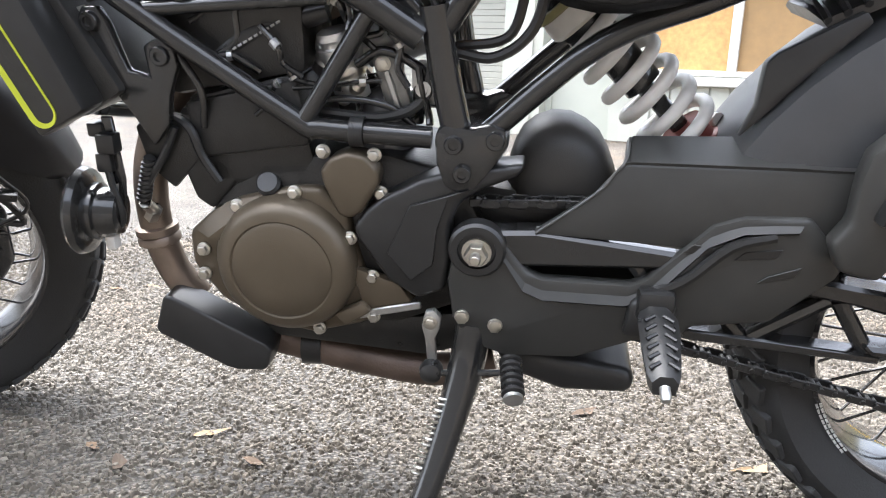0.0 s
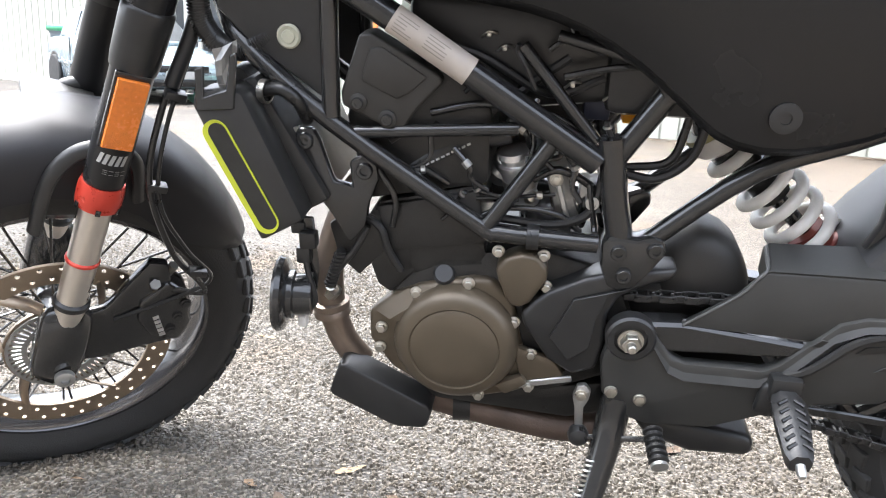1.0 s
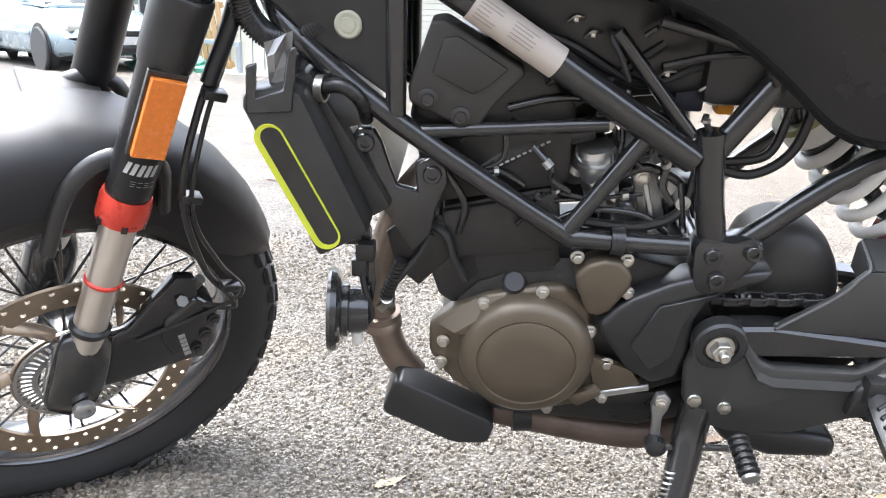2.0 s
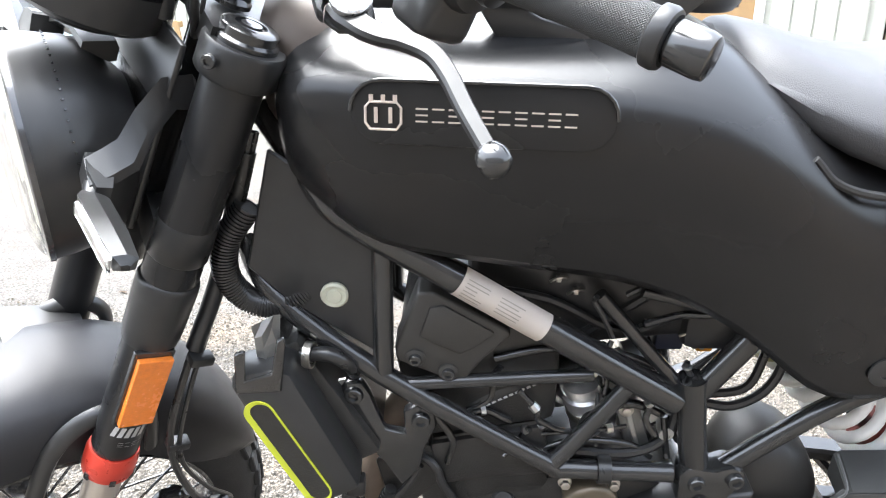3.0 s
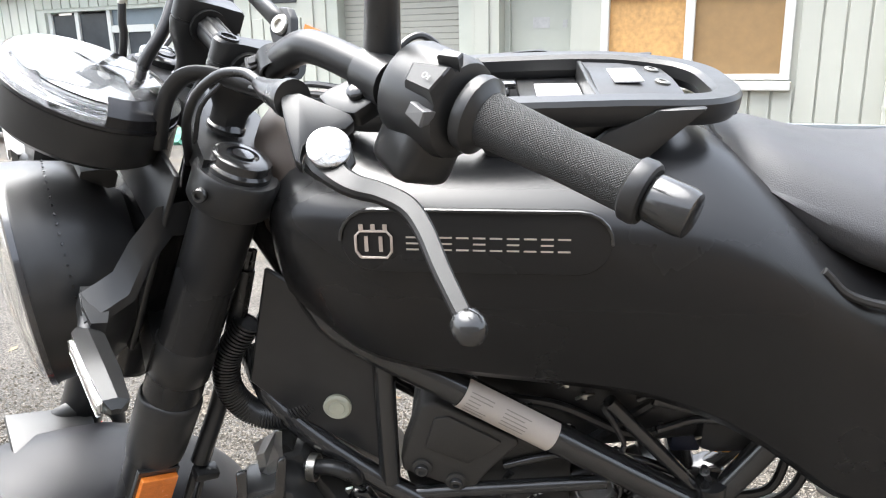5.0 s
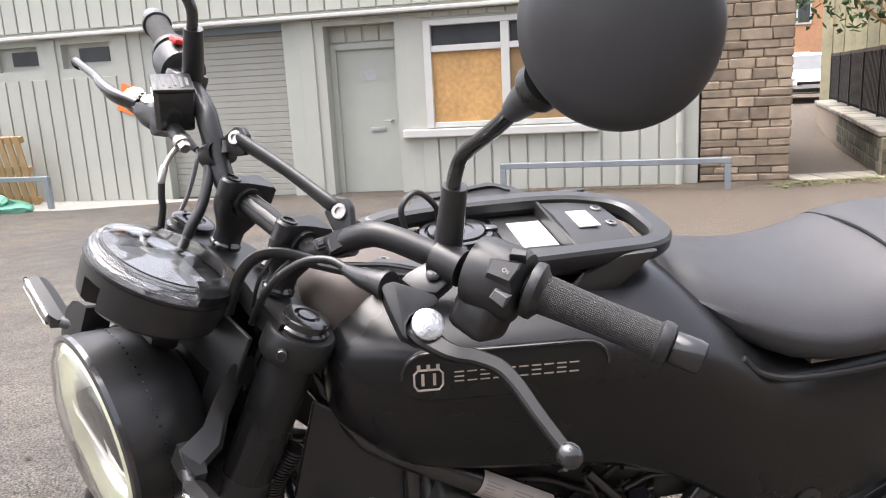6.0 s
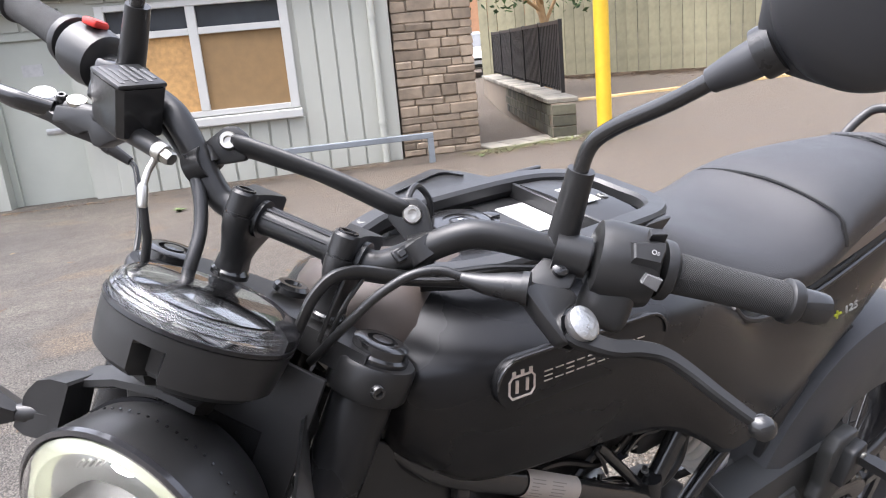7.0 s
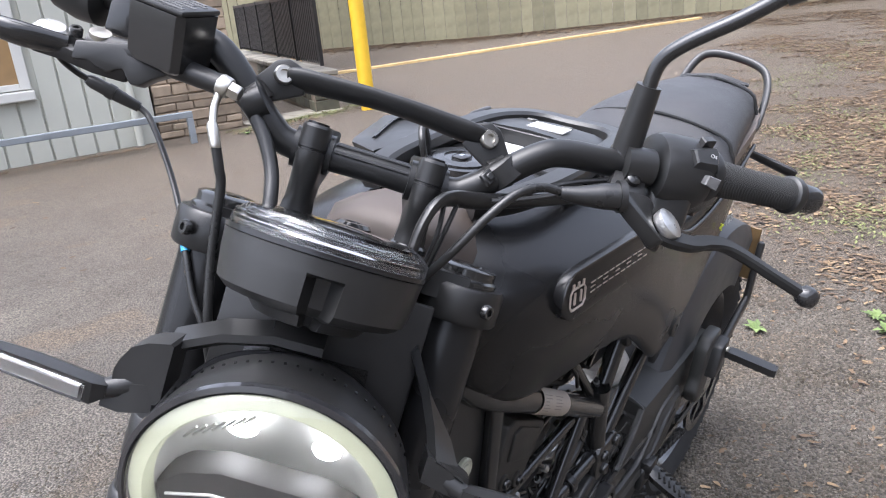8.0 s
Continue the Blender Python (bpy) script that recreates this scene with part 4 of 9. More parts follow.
    bp("cylinder", prism([(-0.255, 0.42), (-0.275, 0.52), (-0.155, 0.55), (-0.135, 0.44)], -0.066, 0.066, 0.008), ENGINE)
    bp("cylinder_jacket", prism([(-0.262, 0.455), (-0.276, 0.515), (-0.15, 0.545), (-0.14, 0.475)], -0.071, 0.071, 0.006), ENGINE)
    bp("cylinder_head", prism([(-0.29, 0.52), (-0.31, 0.62), (-0.30, 0.69), (-0.20, 0.70), (-0.14, 0.64), (-0.14, 0.55)], -0.068, 0.068, 0.010), ENGINE)
    hc = bp("head_cover", prism([(-0.288, 0.720), (-0.310, 0.656), (-0.309, 0.641), (-0.2433, 0.6115), (-0.2227, 0.643), (-0.1956, 0.672), (-0.198, 0.679), (-0.274, 0.7224)], -0.087, -0.05, 0.006, 3), COVER, "grey-black moulded cover of the cylinder head")
    part("raised_face", prism([(-0.276, 0.706), (-0.286, 0.672), (-0.246, 0.652), (-0.232, 0.660), (-0.212, 0.678), (-0.262, 0.7085)], -0.0905, -0.086, 0.003, 2), COVER, hc)
    for x, z in ((-0.290, 0.646), (-0.257, 0.629)):
        part("screw_boss", lathe([(0.0100, 0), (0.0100, 0.003), (0.0085, 0.004)], 20, aim((x, -0.0868, z), LEFT)), COVER, hc)
        part("screw", capscrew((x, -0.0900, z), LEFT, 0.0066, 0.005), FRAME, hc)
    # inlet hardware behind the tubes
    ca = aim((-0.106, -0.046, 0.556), (-0.22, -0.12, 1))
    cy = bp("inlet_canister", lathe([(0.013, -0.036), (0.0185, -0.034), (0.0200, 0.006), (0.0225, 0.012), (0.0225, 0.020), (0.0190, 0.022), (0.0190, 0.027), (0.0205, 0.029), (0.0195, 0.036), (0.010, 0.039)], 30, ca), mat("bright_cast_alloy", (0.68, 0.68, 0.67), 0.30, 0.85, 0.2, 60, 0.2, 400), "bright alloy canister behind the frame")
    part("band", lathe([(0.0206, -0.010), (0.0212, -0.008), (0.0212, -0.002), (0.0206, 0.0)], 30, ca), STEEL, cy)
    part("hose_band", lathe([(0.0165, 0.040), (0.0170, 0.042), (0.0170, 0.050), (0.0165, 0.052)], 24, ca @ Matrix.Translation((-0.030, 0, 0.004))), EXHAUST, cy, "brown stained hose clip")
    dm = bp("starter_dome", lathe([(0.026, -0.040), (0.0285, -0.036), (0.0290, 0.004), (0.0285, 0.010), (0.0255, 0.020), (0.0190, 0.0275), (0.010, 0.0315), (0.0001, 0.0325)], 32, aim((-0.076, -0.004, 0.508), (0, -0.35, 1))), FRAME, "glossy black dome seen behind the frame", smooth=60)
    part("collar", lathe([(0.0288, -0.006), (0.0300, -0.004), (0.0300, 0.001), (0.0288, 0.003)], 32, aim((-0.076, -0.004, 0.508), (0, -0.35, 1))), STEEL, dm)
    ib = bp("inlet_block", prism([(-0.076, 0.568), (-0.052, 0.573), (-0.030, 0.509), (-0.055, 0.500)], -0.060, -0.040, 0.003, 2), mat("dull_cast_alloy", (0.22, 0.22, 0.215), 0.42, 0.8, 0.25, 60, 0.3, 400), "dull alloy casting with a bolt")
    part("bolt", bolt((-0.063, -0.060, 0.561), LEFT, 0.006, 0.006), STEEL, ib)
    part("rib", box(-0.056, -0.050, -0.063, -0.059, 0.512, 0.556, 0.001, 1, m=Matrix.Translation((-0.053, 0, 0.534)) @ Matrix.Rotation(radians(-18), 4, "Y") @ Matrix.Translation((0.053, 0, -0.534))), ALLOY, ib)
    bp("frame_tube", tube([(-0.112, -0.074, 0.715), (-0.024, -0.074, 0.614)], 0.0075, 12, 1), FRAME)
    bp("frame_tube", tube([(-0.075, -0.088, 0.729), (-0.02, -0.090, 0.716), (0.021, -0.092, 0.703), (0.043, -0.090, 0.676)], 0.0065, 12, 4), FRAME)
    rng = random.Random(31)
    for k in range(26):
        x, z = rng.uniform(-0.27, 0.02), rng.uniform(0.515, 0.745)
        if z < 0.50 - 0.6 * (x + 0.15):
            continue
        a = rng.uniform(0, math.pi)
        ln = rng.uniform(0.03, 0.075)
        y = -0.070 - 0.010 * rng.random()
        pts = [(x + u * ln * math.cos(a) + rng.uniform(-0.008, 0.008), y + rng.uniform(-0.004, 0.006), z + u * ln * 0.7 * math.sin(a) + rng.uniform(-0.006, 0.006)) for u in (-0.6, -0.2, 0.25, 0.6)]
        w = bp("engine_wire", tube(pts, rng.uniform(0.0022, 0.0045), 8, 5), FRAME if k % 3 else SOFTRUB)
        if k % 2:
            part("crimp", tube([pts[2], tuple(Vector(pts[2]).lerp(Vector(pts[3]), 0.3))], 0.0052, 8, 1), STEEL if k % 4 == 1 else ALLOY, w, "bright crimp on the wire")
    # left crankcase cover in bronze
    cover = bp("engine_cover", prism([(-0.285, 0.37), (-0.257, 0.396), (-0.222, 0.414), (-0.157, 0.431), (-0.130, 0.432), (-0.100, 0.405), (-0.095, 0.37), (-0.082, 0.322), (-0.026, 0.307), (-0.060, 0.285), (-0.093, 0.268), (-0.148, 0.252), (-0.209, 0.262), (-0.255, 0.289), (-0.285, 0.331)], -0.078, -0.05, 0.008, 3), BRONZE, "bronze clutch-side engine cover")
    part("dome", lathe([(0.079, -0.012), (0.079, 0.010), (0.074, 0.020), (0.066, 0.026), (0.058, 0.0275), (0.056, 0.0262), (0.052, 0.029), (0.030, 0.0305), (0.0001, 0.031)], 56, aim((-0.171, -0.078, 0.343), LEFT)), BRONZE, cover)
    part("shoulder", loft([[(-0.275, -0.079, 0.375), (-0.235, -0.079, 0.41), (-0.20, -0.079, 0.418), (-0.17, -0.079, 0.40), (-0.22, -0.079, 0.36)], [(-0.255, -0.093, 0.372), (-0.232, -0.093, 0.39), (-0.206, -0.093, 0.397), (-0.18, -0.093, 0.39), (-0.215, -0.093, 0.365)]]), BRONZE, cover, smooth=25)
    part("foot_boss", prism([(-0.12, 0.287), (-0.085, 0.305), (-0.075, 0.293), (-0.105, 0.272)], -0.092, -0.078, 0.005, 2), BRONZE, cover)
    part("lower_web", prism([(-0.10, 0.345), (-0.045, 0.327), (-0.03, 0.305), (-0.085, 0.29)], -0.084, -0.07, 0.004, 2), BRONZE, cover)
    sc = bp("starter_cover", prism([(-0.122, 0.44), (-0.126, 0.455), (-0.114, 0.470), (-0.096, 0.477), (-0.078, 0.475), (-0.064, 0.460), (-0.063, 0.445), (-0.082, 0.412), (-0.094, 0.404), (-0.108, 0.407)], -0.094, -0.06, 0.006, 3), BRONZE, "oval bronze cover plate")
    for x, z in ((-0.223, 0.407), (-0.158, 0.426), (-0.064, 0.431), (-0.099, 0.377), (-0.075, 0.333), (-0.124, 0.473), (-0.07, 0.472), (-0.075, 0.283), (-0.139, 0.262), (-0.268, 0.352), (-0.27, 0.322)):
        part("cover_bolt", bolt((x, -0.079, z), LEFT, 0.0058, 0.009), STEEL, cover, "zinc-plated hexagon bolt")
    part("tab", prism([(-0.092, 0.279), (-0.020, 0.298), (-0.022, 0.307), (-0.094, 0.289)], -0.084, -0.079, 0.0015, 1), ALLOY, cover, "bare alloy tab")
    part("filler_plug", lathe([(0.014, 0), (0.014, 0.006), (0.011, 0.009), (0.0001, 0.009)], 20, aim((-0.19, -0.066, 0.428), (0, -0.8, 0.6))), PLASTIC, cover)
    # front sprocket cover
    bp("sprocket_cover", prism([(-0.060, 0.430), (-0.02, 0.452), (0.01, 0.462), (0.086, 0.474), (0.080, 0.460), (0.045, 0.445), (0.022, 0.430), (0.012, 0.405), (0.012, 0.365), (0.006, 0.327), (-0.023, 0.315), (-0.055, 0.335), (-0.087, 0.38), (-0.092, 0.395), (-0.078, 0.415)], -0.094, -0.05, 0.008, 3), PLASTIC, "black sprocket cover")
    bp("sprocket_cover_rib", prism([(-0.03, 0.425), (0.03, 0.445), (0.01, 0.437), (-0.002, 0.40), (-0.006, 0.36), (-0.03, 0.34), (-0.055, 0.37)], -0.0985, -0.094, 0.002, 1), PLASTIC)
    # rear frame plate with heel guard
    plate = bp("footrest_plate", prism([(0.018, 0.385), (0.022, 0.400), (0.043, 0.410), (0.060, 0.402), (0.094, 0.360), (0.11, 0.354), (0.200, 0.354), (0.215, 0.362), (0.272, 0.425), (0.30, 0.435), (0.361, 0.438), (0.377, 0.42), (0.40, 0.388), (0.395, 0.375), (0.341, 0.322), (0.265, 0.310), (0.258, 0.298), (0.208, 0.287), (0.150, 0.262), (0.074, 0.258), (0.036, 0.270), (0.016, 0.300), (0.010, 0.345)], -0.103, -0.082, 0.006, 2), WORNP, "black footrest plate and heel guard")
    up, dn = [(0.060, 0.400), (0.094, 0.359), (0.110, 0.353), (0.200, 0.353), (0.215, 0.361), (0.272, 0.424), (0.30, 0.434), (0.361, 0.437)], [(0.066, 0.380), (0.090, 0.342), (0.110, 0.333), (0.195, 0.333), (0.222, 0.346), (0.268, 0.404), (0.30, 0.420), (0.350, 0.425)]
    part("chamfer", loft([[(a[0], -0.096, a[1]), (b[0], -0.1085, b[1]), (b[0] + 0.002, -0.1005, b[1] - 0.006), (a[0], -0.090, a[1] - 0.006)] for a, b in zip(up, dn)]), WORNP, plate, smooth=25)
    part("pivot_boss", lathe([(0.030, -0.012), (0.030, 0.004), (0.027, 0.007), (0.020, 0.007), (0.019, 0.003), (0.0001, 0.003)], 32, aim((0.041, -0.103, 0.384), LEFT)), PLASTIC, plate)
    part("pivot_nut", join(lathe([(0.0155, 0), (0.0155, 0.003)], 24, aim((0.041, -0.106, 0.382), LEFT)), lathe([(0.0125, 0.003), (0.0125, 0.012), (0.011, 0.014)], 6, aim((0.041, -0.106, 0.382), LEFT)), lathe([(0.006, 0.0), (0.006, 0.022), (0.0045, 0.024)], 16, aim((0.041, -0.106, 0.382), LEFT))), STEEL, plate, "large zinc pivot nut")
    for x, z in ((0.027, 0.304), (0.063, 0.296)):
        part("plate_bolt", bolt((x, -0.103, z), LEFT, 0.0075, 0.006, 1.1), STEEL, plate)
    for pts in ([(0.235, 0.40), (0.245, 0.41), (0.28, 0.405), (0.275, 0.395)], [(0.285, 0.395), (0.295, 0.405), (0.33, 0.41), (0.325, 0.40)], [(0.31, 0.372), (0.32, 0.38), (0.35, 0.392), (0.345, 0.38)]):
        part("slot", prism([(x + 0.01, z - 0.005) for x, z in pts], -0.1045, -0.103, 0.0006, 1), ENGINE, plate)
    part("rib", tube([(0.21, -0.104, 0.345), (0.25, -0.107, 0.365), (0.29, -0.107, 0.405), (0.33, -0.104, 0.418)], 0.006, 8, 4), PLASTIC, plate)
    part("hanger_boss", prism([(0.195, 0.30), (0.20, 0.34), (0.235, 0.36), (0.25, 0.33), (0.235, 0.30)], -0.115, -0.1, 0.006, 2), PLASTIC, plate)
    # rider's footpeg
    peg = bp("footpeg", loft([[(x + ox, y, z + oz) for ox, oz in ((-0.020 * s, 0.003), (-0.010 * s, 0.010), (0.010 * s, 0.010), (0.020 * s, 0.003), (0.017 * s, -0.010), (-0.017 * s, -0.010))] for x, y, z, s in ((0.225, -0.116, 0.334, 0.7), (0.226, -0.130, 0.330, 1.0), (0.227, -0.150, 0.321, 1.0), (0.228, -0.190, 0.303, 0.80), (0.229, -0.198, 0.299, 0.62))]), SOFTRUB, "ribbed black rubber footpeg")
    for i in range(6):
        t = i / 5
        x, y, z = 0.226 + 0.002 * t, -0.134 - 0.050 * t, 0.328 - 0.0225 * t + 0.0105
        for sx in (-1, 1):
            part("rib", tube([(x + sx * 0.004, y, z), (x + sx * 0.014, y - 0.006, z - 0.003)], 0.0022, 6, 1), SOFTRUB, peg)
    part("peg_tip", lathe([(0.007, 0), (0.007, 0.012), (0.005, 0.018), (0.0001, 0.019)], 12, aim((0.229, -0.197, 0.296), (0.03, -0.92, -0.4)) @ Matrix.Scale(0.8, 4)), ALLOY, peg, "bare metal peg tip")
    part("peg_hinge", capscrew((0.226, -0.112, 0.350), LEFT, 0.006, 0.005), STEEL, peg)
    part("peg_clevis", box(0.206, 0.244, -0.122, -0.1, 0.322, 0.356, 0.006), PLASTIC, peg)
    # passenger peg
    pp = bp("passenger_peg", loft([[(x + ox, y, z + oz) for ox, oz in ((-0.012 * s, 0.006), (0.012 * s, 0.006), (0.012 * s, -0.008), (-0.012 * s, -0.008))] for x, y, z, s in ((0.447, -0.15, 0.492, 0.8), (0.452, -0.165, 0.490, 1.1), (0.468, -0.235, 0.476, 1.1), (0.47, -0.243, 0.474, 0.8))]), SOFTRUB, "black folding passenger footpeg")
    part("bracket", prism([(0.40, 0.45), (0.42, 0.51), (0.455, 0.52), (0.465, 0.48), (0.44, 0.455)], -0.152, -0.125, 0.005), PLASTIC, pp)
    part("hinge_bolt", capscrew((0.445, -0.152, 0.497), LEFT, 0.007, 0.004), STEEL, pp)
    bp("passenger_hanger", prism([(0.405, 0.531), (0.388, 0.511), (0.384, 0.488), (0.384, 0.445), (0.371, 0.424), (0.384, 0.396), (0.42, 0.388), (0.445, 0.43), (0.466, 0.485), (0.462, 0.53)], -0.132, -0.106, 0.006, 2), WORNP, "black passenger footrest hanger")
    bp("passenger_peg", tube([(0.45, 0.14, 0.49), (0.47, 0.24, 0.476)], 0.011, 10, 1), SOFTRUB)
    # swing arm
    for y0, y1 in ((-0.098, -0.066), (0.066, 0.098)):
        sw = bp("swing_arm", prism([(0.03, 0.36), (0.03, 0.40), (0.10, 0.405), (0.25, 0.39), (0.45, 0.362), (0.62, 0.322), (0.655, 0.305), (0.655, 0.28), (0.62, 0.272), (0.45, 0.288), (0.44, 0.300), (0.60, 0.292), (0.585, 0.305), (0.42, 0.345), (0.24, 0.372), (0.10, 0.365)], y0, y1, 0.004, 1), FRAME, "black lattice swing arm", smooth=30)
        part("lower_rail", prism([(0.20, 0.318), (0.27, 0.303), (0.46, 0.288), (0.46, 0.278), (0.27, 0.290), (0.19, 0.306)], y0 + 0.004, y1 - 0.004, 0.002, 1), FRAME, sw)
        for p, q in (((0.32, 0.295), (0.25, 0.37)), ((0.33, 0.295), (0.40, 0.345)), ((0.45, 0.285), (0.41, 0.345)), ((0.46, 0.285), (0.53, 0.318)), ((0.25, 0.305), (0.20, 0.375))):
            part("brace", tube([(p[0], (y0 + y1) / 2, p[1]), (q[0], (y0 + y1) / 2, q[1])], 0.009, 8, 1), FRAME, sw)
    bp("inner_cover", prism([(-0.26, 0.48), (-0.26, 0.66), (-0.02, 0.66), (-0.02, 0.60), (-0.10, 0.57), (-0.10, 0.48)], 0.055, 0.062, 0.002, 1), PLASTIC, "black inner cover")
    bp("cable_shield", prism(SHIELD, -0.068, -0.06, 0.004, 2), ENGINE, "black bracket over the exhaust port")
    bp("front_bracket", prism([(-0.298, 0.475), (-0.276, 0.406), (-0.258, 0.394), (-0.225, 0.43), (-0.24, 0.50), (-0.28, 0.51)], -0.066, 0.05, 0.005), ENGINE, "black engine front bracket")
    bp("gearbox_rear", prism([(0.02, 0.44), (0.10, 0.43), (0.20, 0.40), (0.24, 0.35), (0.20, 0.29), (0.05, 0.27), (0.0, 0.30)], -0.05, 0.07, 0.012), ENGINE, "black rear engine casing")
    bp("swing_arm_bridge", box(0.13, 0.19, -0.07, 0.07, 0.375, 0.405, 0.01), FRAME)
    cg = bp("chain_guard", prism([(0.095, 0.402), (0.155, 0.448), (0.172, 0.470), (0.1814, 0.482), (0.46, 0.484), (0.50, 0.470), (0.56, 0.42), (0.56, 0.395), (0.42, 0.385), (0.25, 0.396)], -0.097, -0.086, 0.004, 2), WORNP, "long black chain guard with a broad sloping top")
    part("guard_top", loft([[(x, -0.0972, z), (x + 0.006, -0.045, t), (x + 0.006, -0.045, t - 0.03), (x, -0.088, z - 0.02)] for x, z, t in ((0.180, 0.4815, 0.490), (0.186, 0.4835, 0.4955), (0.260, 0.4845, 0.4985), (0.335, 0.4855, 0.5010), (0.346, 0.4855, 0.4995), (0.366, 0.4850, 0.4910), (0.46, 0.4850, 0.4900), (0.54, 0.470, 0.474))]), WORNP, cg, smooth=25)
    # thin paler strips along the guard's front and lower edges
    part("front_lip", tube([(0.100, -0.097, 0.404), (0.155, -0.0965, 0.4485), (0.172, -0.096, 0.4705), (0.182, -0.092, 0.484), (0.188, -0.050, 0.494)], 0.0016, 6, 4), mat("grey_edge", (0.10, 0.10, 0.098), 0.4), cg, "paler front edge")
    part("guard_edge", tube([(0.10, -0.091, 0.4075), (0.17, -0.093, 0.403), (0.25, -0.093, 0.395), (0.40, -0.093, 0.385)], 0.0016, 6, 4), mat("pale_edge", (0.16, 0.16, 0.155), 0.5), cg, "pale lower edge")
    chain_run("chain", (0.16, 0.300), (0.56, 0.205), 27, -0.082)
    chain_run("chain", (0.03, 0.426), (0.16, 0.432), 9, -0.075)
    # hugger over the rear wheel and inner guards
    cx, cz = 0.625, 0.292
    rings = []
    for i in range(13):
        a = radians(151 - i * 7)
        r = 0.393 - 0.022 * max(0, i - 5) / 7
        prof = [(-0.086, -0.14), (-0.090, -0.03), (-0.078, -0.005), (-0.04, 0.004), (0, 0.005), (0.04, 0.004), (0.078, -0.005), (0.090, -0.03), (0.086, -0.14), (0.081, -0.14), (0.084, -0.03), (0.07, -0.006), (0, -0.001), (-0.07, -0.006), (-0.084, -0.03), (-0.081, -0.14)]
        rings.append([(cx + (r + h) * math.cos(a), y, cz + (r + h) * math.sin(a)) for y, h in prof])
    bp("hugger", loft(rings), HUGP, "smooth black rear wheel hugger")
    bp("splash_plate", prism([(0.302, 0.576), (0.312, 0.586), (0.3805, 0.625), (0.3887, 0.6153), (0.341, 0.5645), (0.320, 0.5393), (0.289, 0.504), (0.300, 0.535)], -0.068, -0.052, 0.003, 2), PLASTIC)
    rib = bp("ribbed_guard", loft([[(x + 0.012 * nx, y, z + 0.012 * nz) for y, nx, nz in ((-0.06, 0, 0), (-0.03, -0.6, 0.6), (0.03, -0.6, 0.6), (0.06, 0, 0), (0.06, 0.6, -0.6), (-0.06, 0.6, -0.6))] for x, z in ((0.345, 0.615), (0.38, 0.631), (0.42, 0.650), (0.50, 0.680))]), SOFTRUB, "ribbed black rubber mud flap")
    for i in range(9):
        x, z = 0.350 + i * 0.016, 0.621 + i * 0.0078
        part("rib", tube([(x, -0.062, z - 0.006), (x - 0.003, -0.03, z + 0.006), (x - 0.003, 0.03, z + 0.006), (x, 0.062, z - 0.006)], 0.004, 6, 2), SOFTRUB, rib)
    bp("air_box", loft([[(x, y * w, z0 + (z1 - z0) * t) for y, t in [(-math.copysign(abs(math.cos(q)) ** 0.6, math.cos(q)), math.sin(q) ** 0.6) for q in [math.pi * k / 16 for k in range(17)]]] for x, w, z0, z1 in ((0.066, 0.030, 0.41, 0.455), (0.071, 0.042, 0.41, 0.472), (0.079, 0.050, 0.41, 0.487), (0.092, 0.055, 0.41, 0.498), (0.11, 0.058, 0.41, 0.505), (0.13, 0.059, 0.41, 0.504), (0.147, 0.058, 0.41, 0.496), (0.162, 0.056, 0.41, 0.484), (0.173, 0.052, 0.41, 0.466), (0.180, 0.045, 0.41, 0.45), (0.184, 0.036, 0.41, 0.425))]), COVER, "rounded black inner mudguard", smooth=60)
    # shock absorber
    a, b = Vector((0.110, 0.006, 0.628)), Vector((0.277, 0.006, 0.463))
    d = (b - a).normalized()
    m = aim(a, d)
    ln = (b - a).length
    sh = bp("shock_absorber", lathe([(0.012, -0.02), (0.026, 0.0), (0.030, 0.02), (0.030, 0.05), (0.021, 0.055), (0.021, ln * 0.55), (0.010, ln * 0.56), (0.010, ln), (0.018, ln), (0.018, ln + 0.02)], 24, m), FRAME, "rear shock absorber with a white coil spring")
    hel = [m @ Vector((0.0355 * math.cos(t), 0.0355 * math.sin(t), 0.035 + (ln - 0.055) * t / (2 * math.pi * 6.2))) for t in [2 * math.pi * 6.2 * i / 130 for i in range(131)]]
    part("spring", tube(hel, 0.0075, 10, 1), WHITE, sh, "white coil spring")
    part("adjuster", lathe([(0.024, ln - 0.045), (0.024, ln - 0.02), (0.028, ln - 0.018), (0.028, ln - 0.008)], 24, m), mat("dull_red_paint", (0.20, 0.035, 0.025), 0.5, 0.1), sh, "dull red spring seat")
    part("top_collar", lathe([(0.036, 0.012), (0.038, 0.02), (0.038, 0.032), (0.034, 0.036)], 28, m), WHITE, sh)
    part("collar_band", lathe([(0.0385, 0.004), (0.0395, 0.008), (0.0395, 0.011), (0.036, 0.013)], 28, m), mat("olive_band", (0.28, 0.26, 0.12), 0.5), sh)
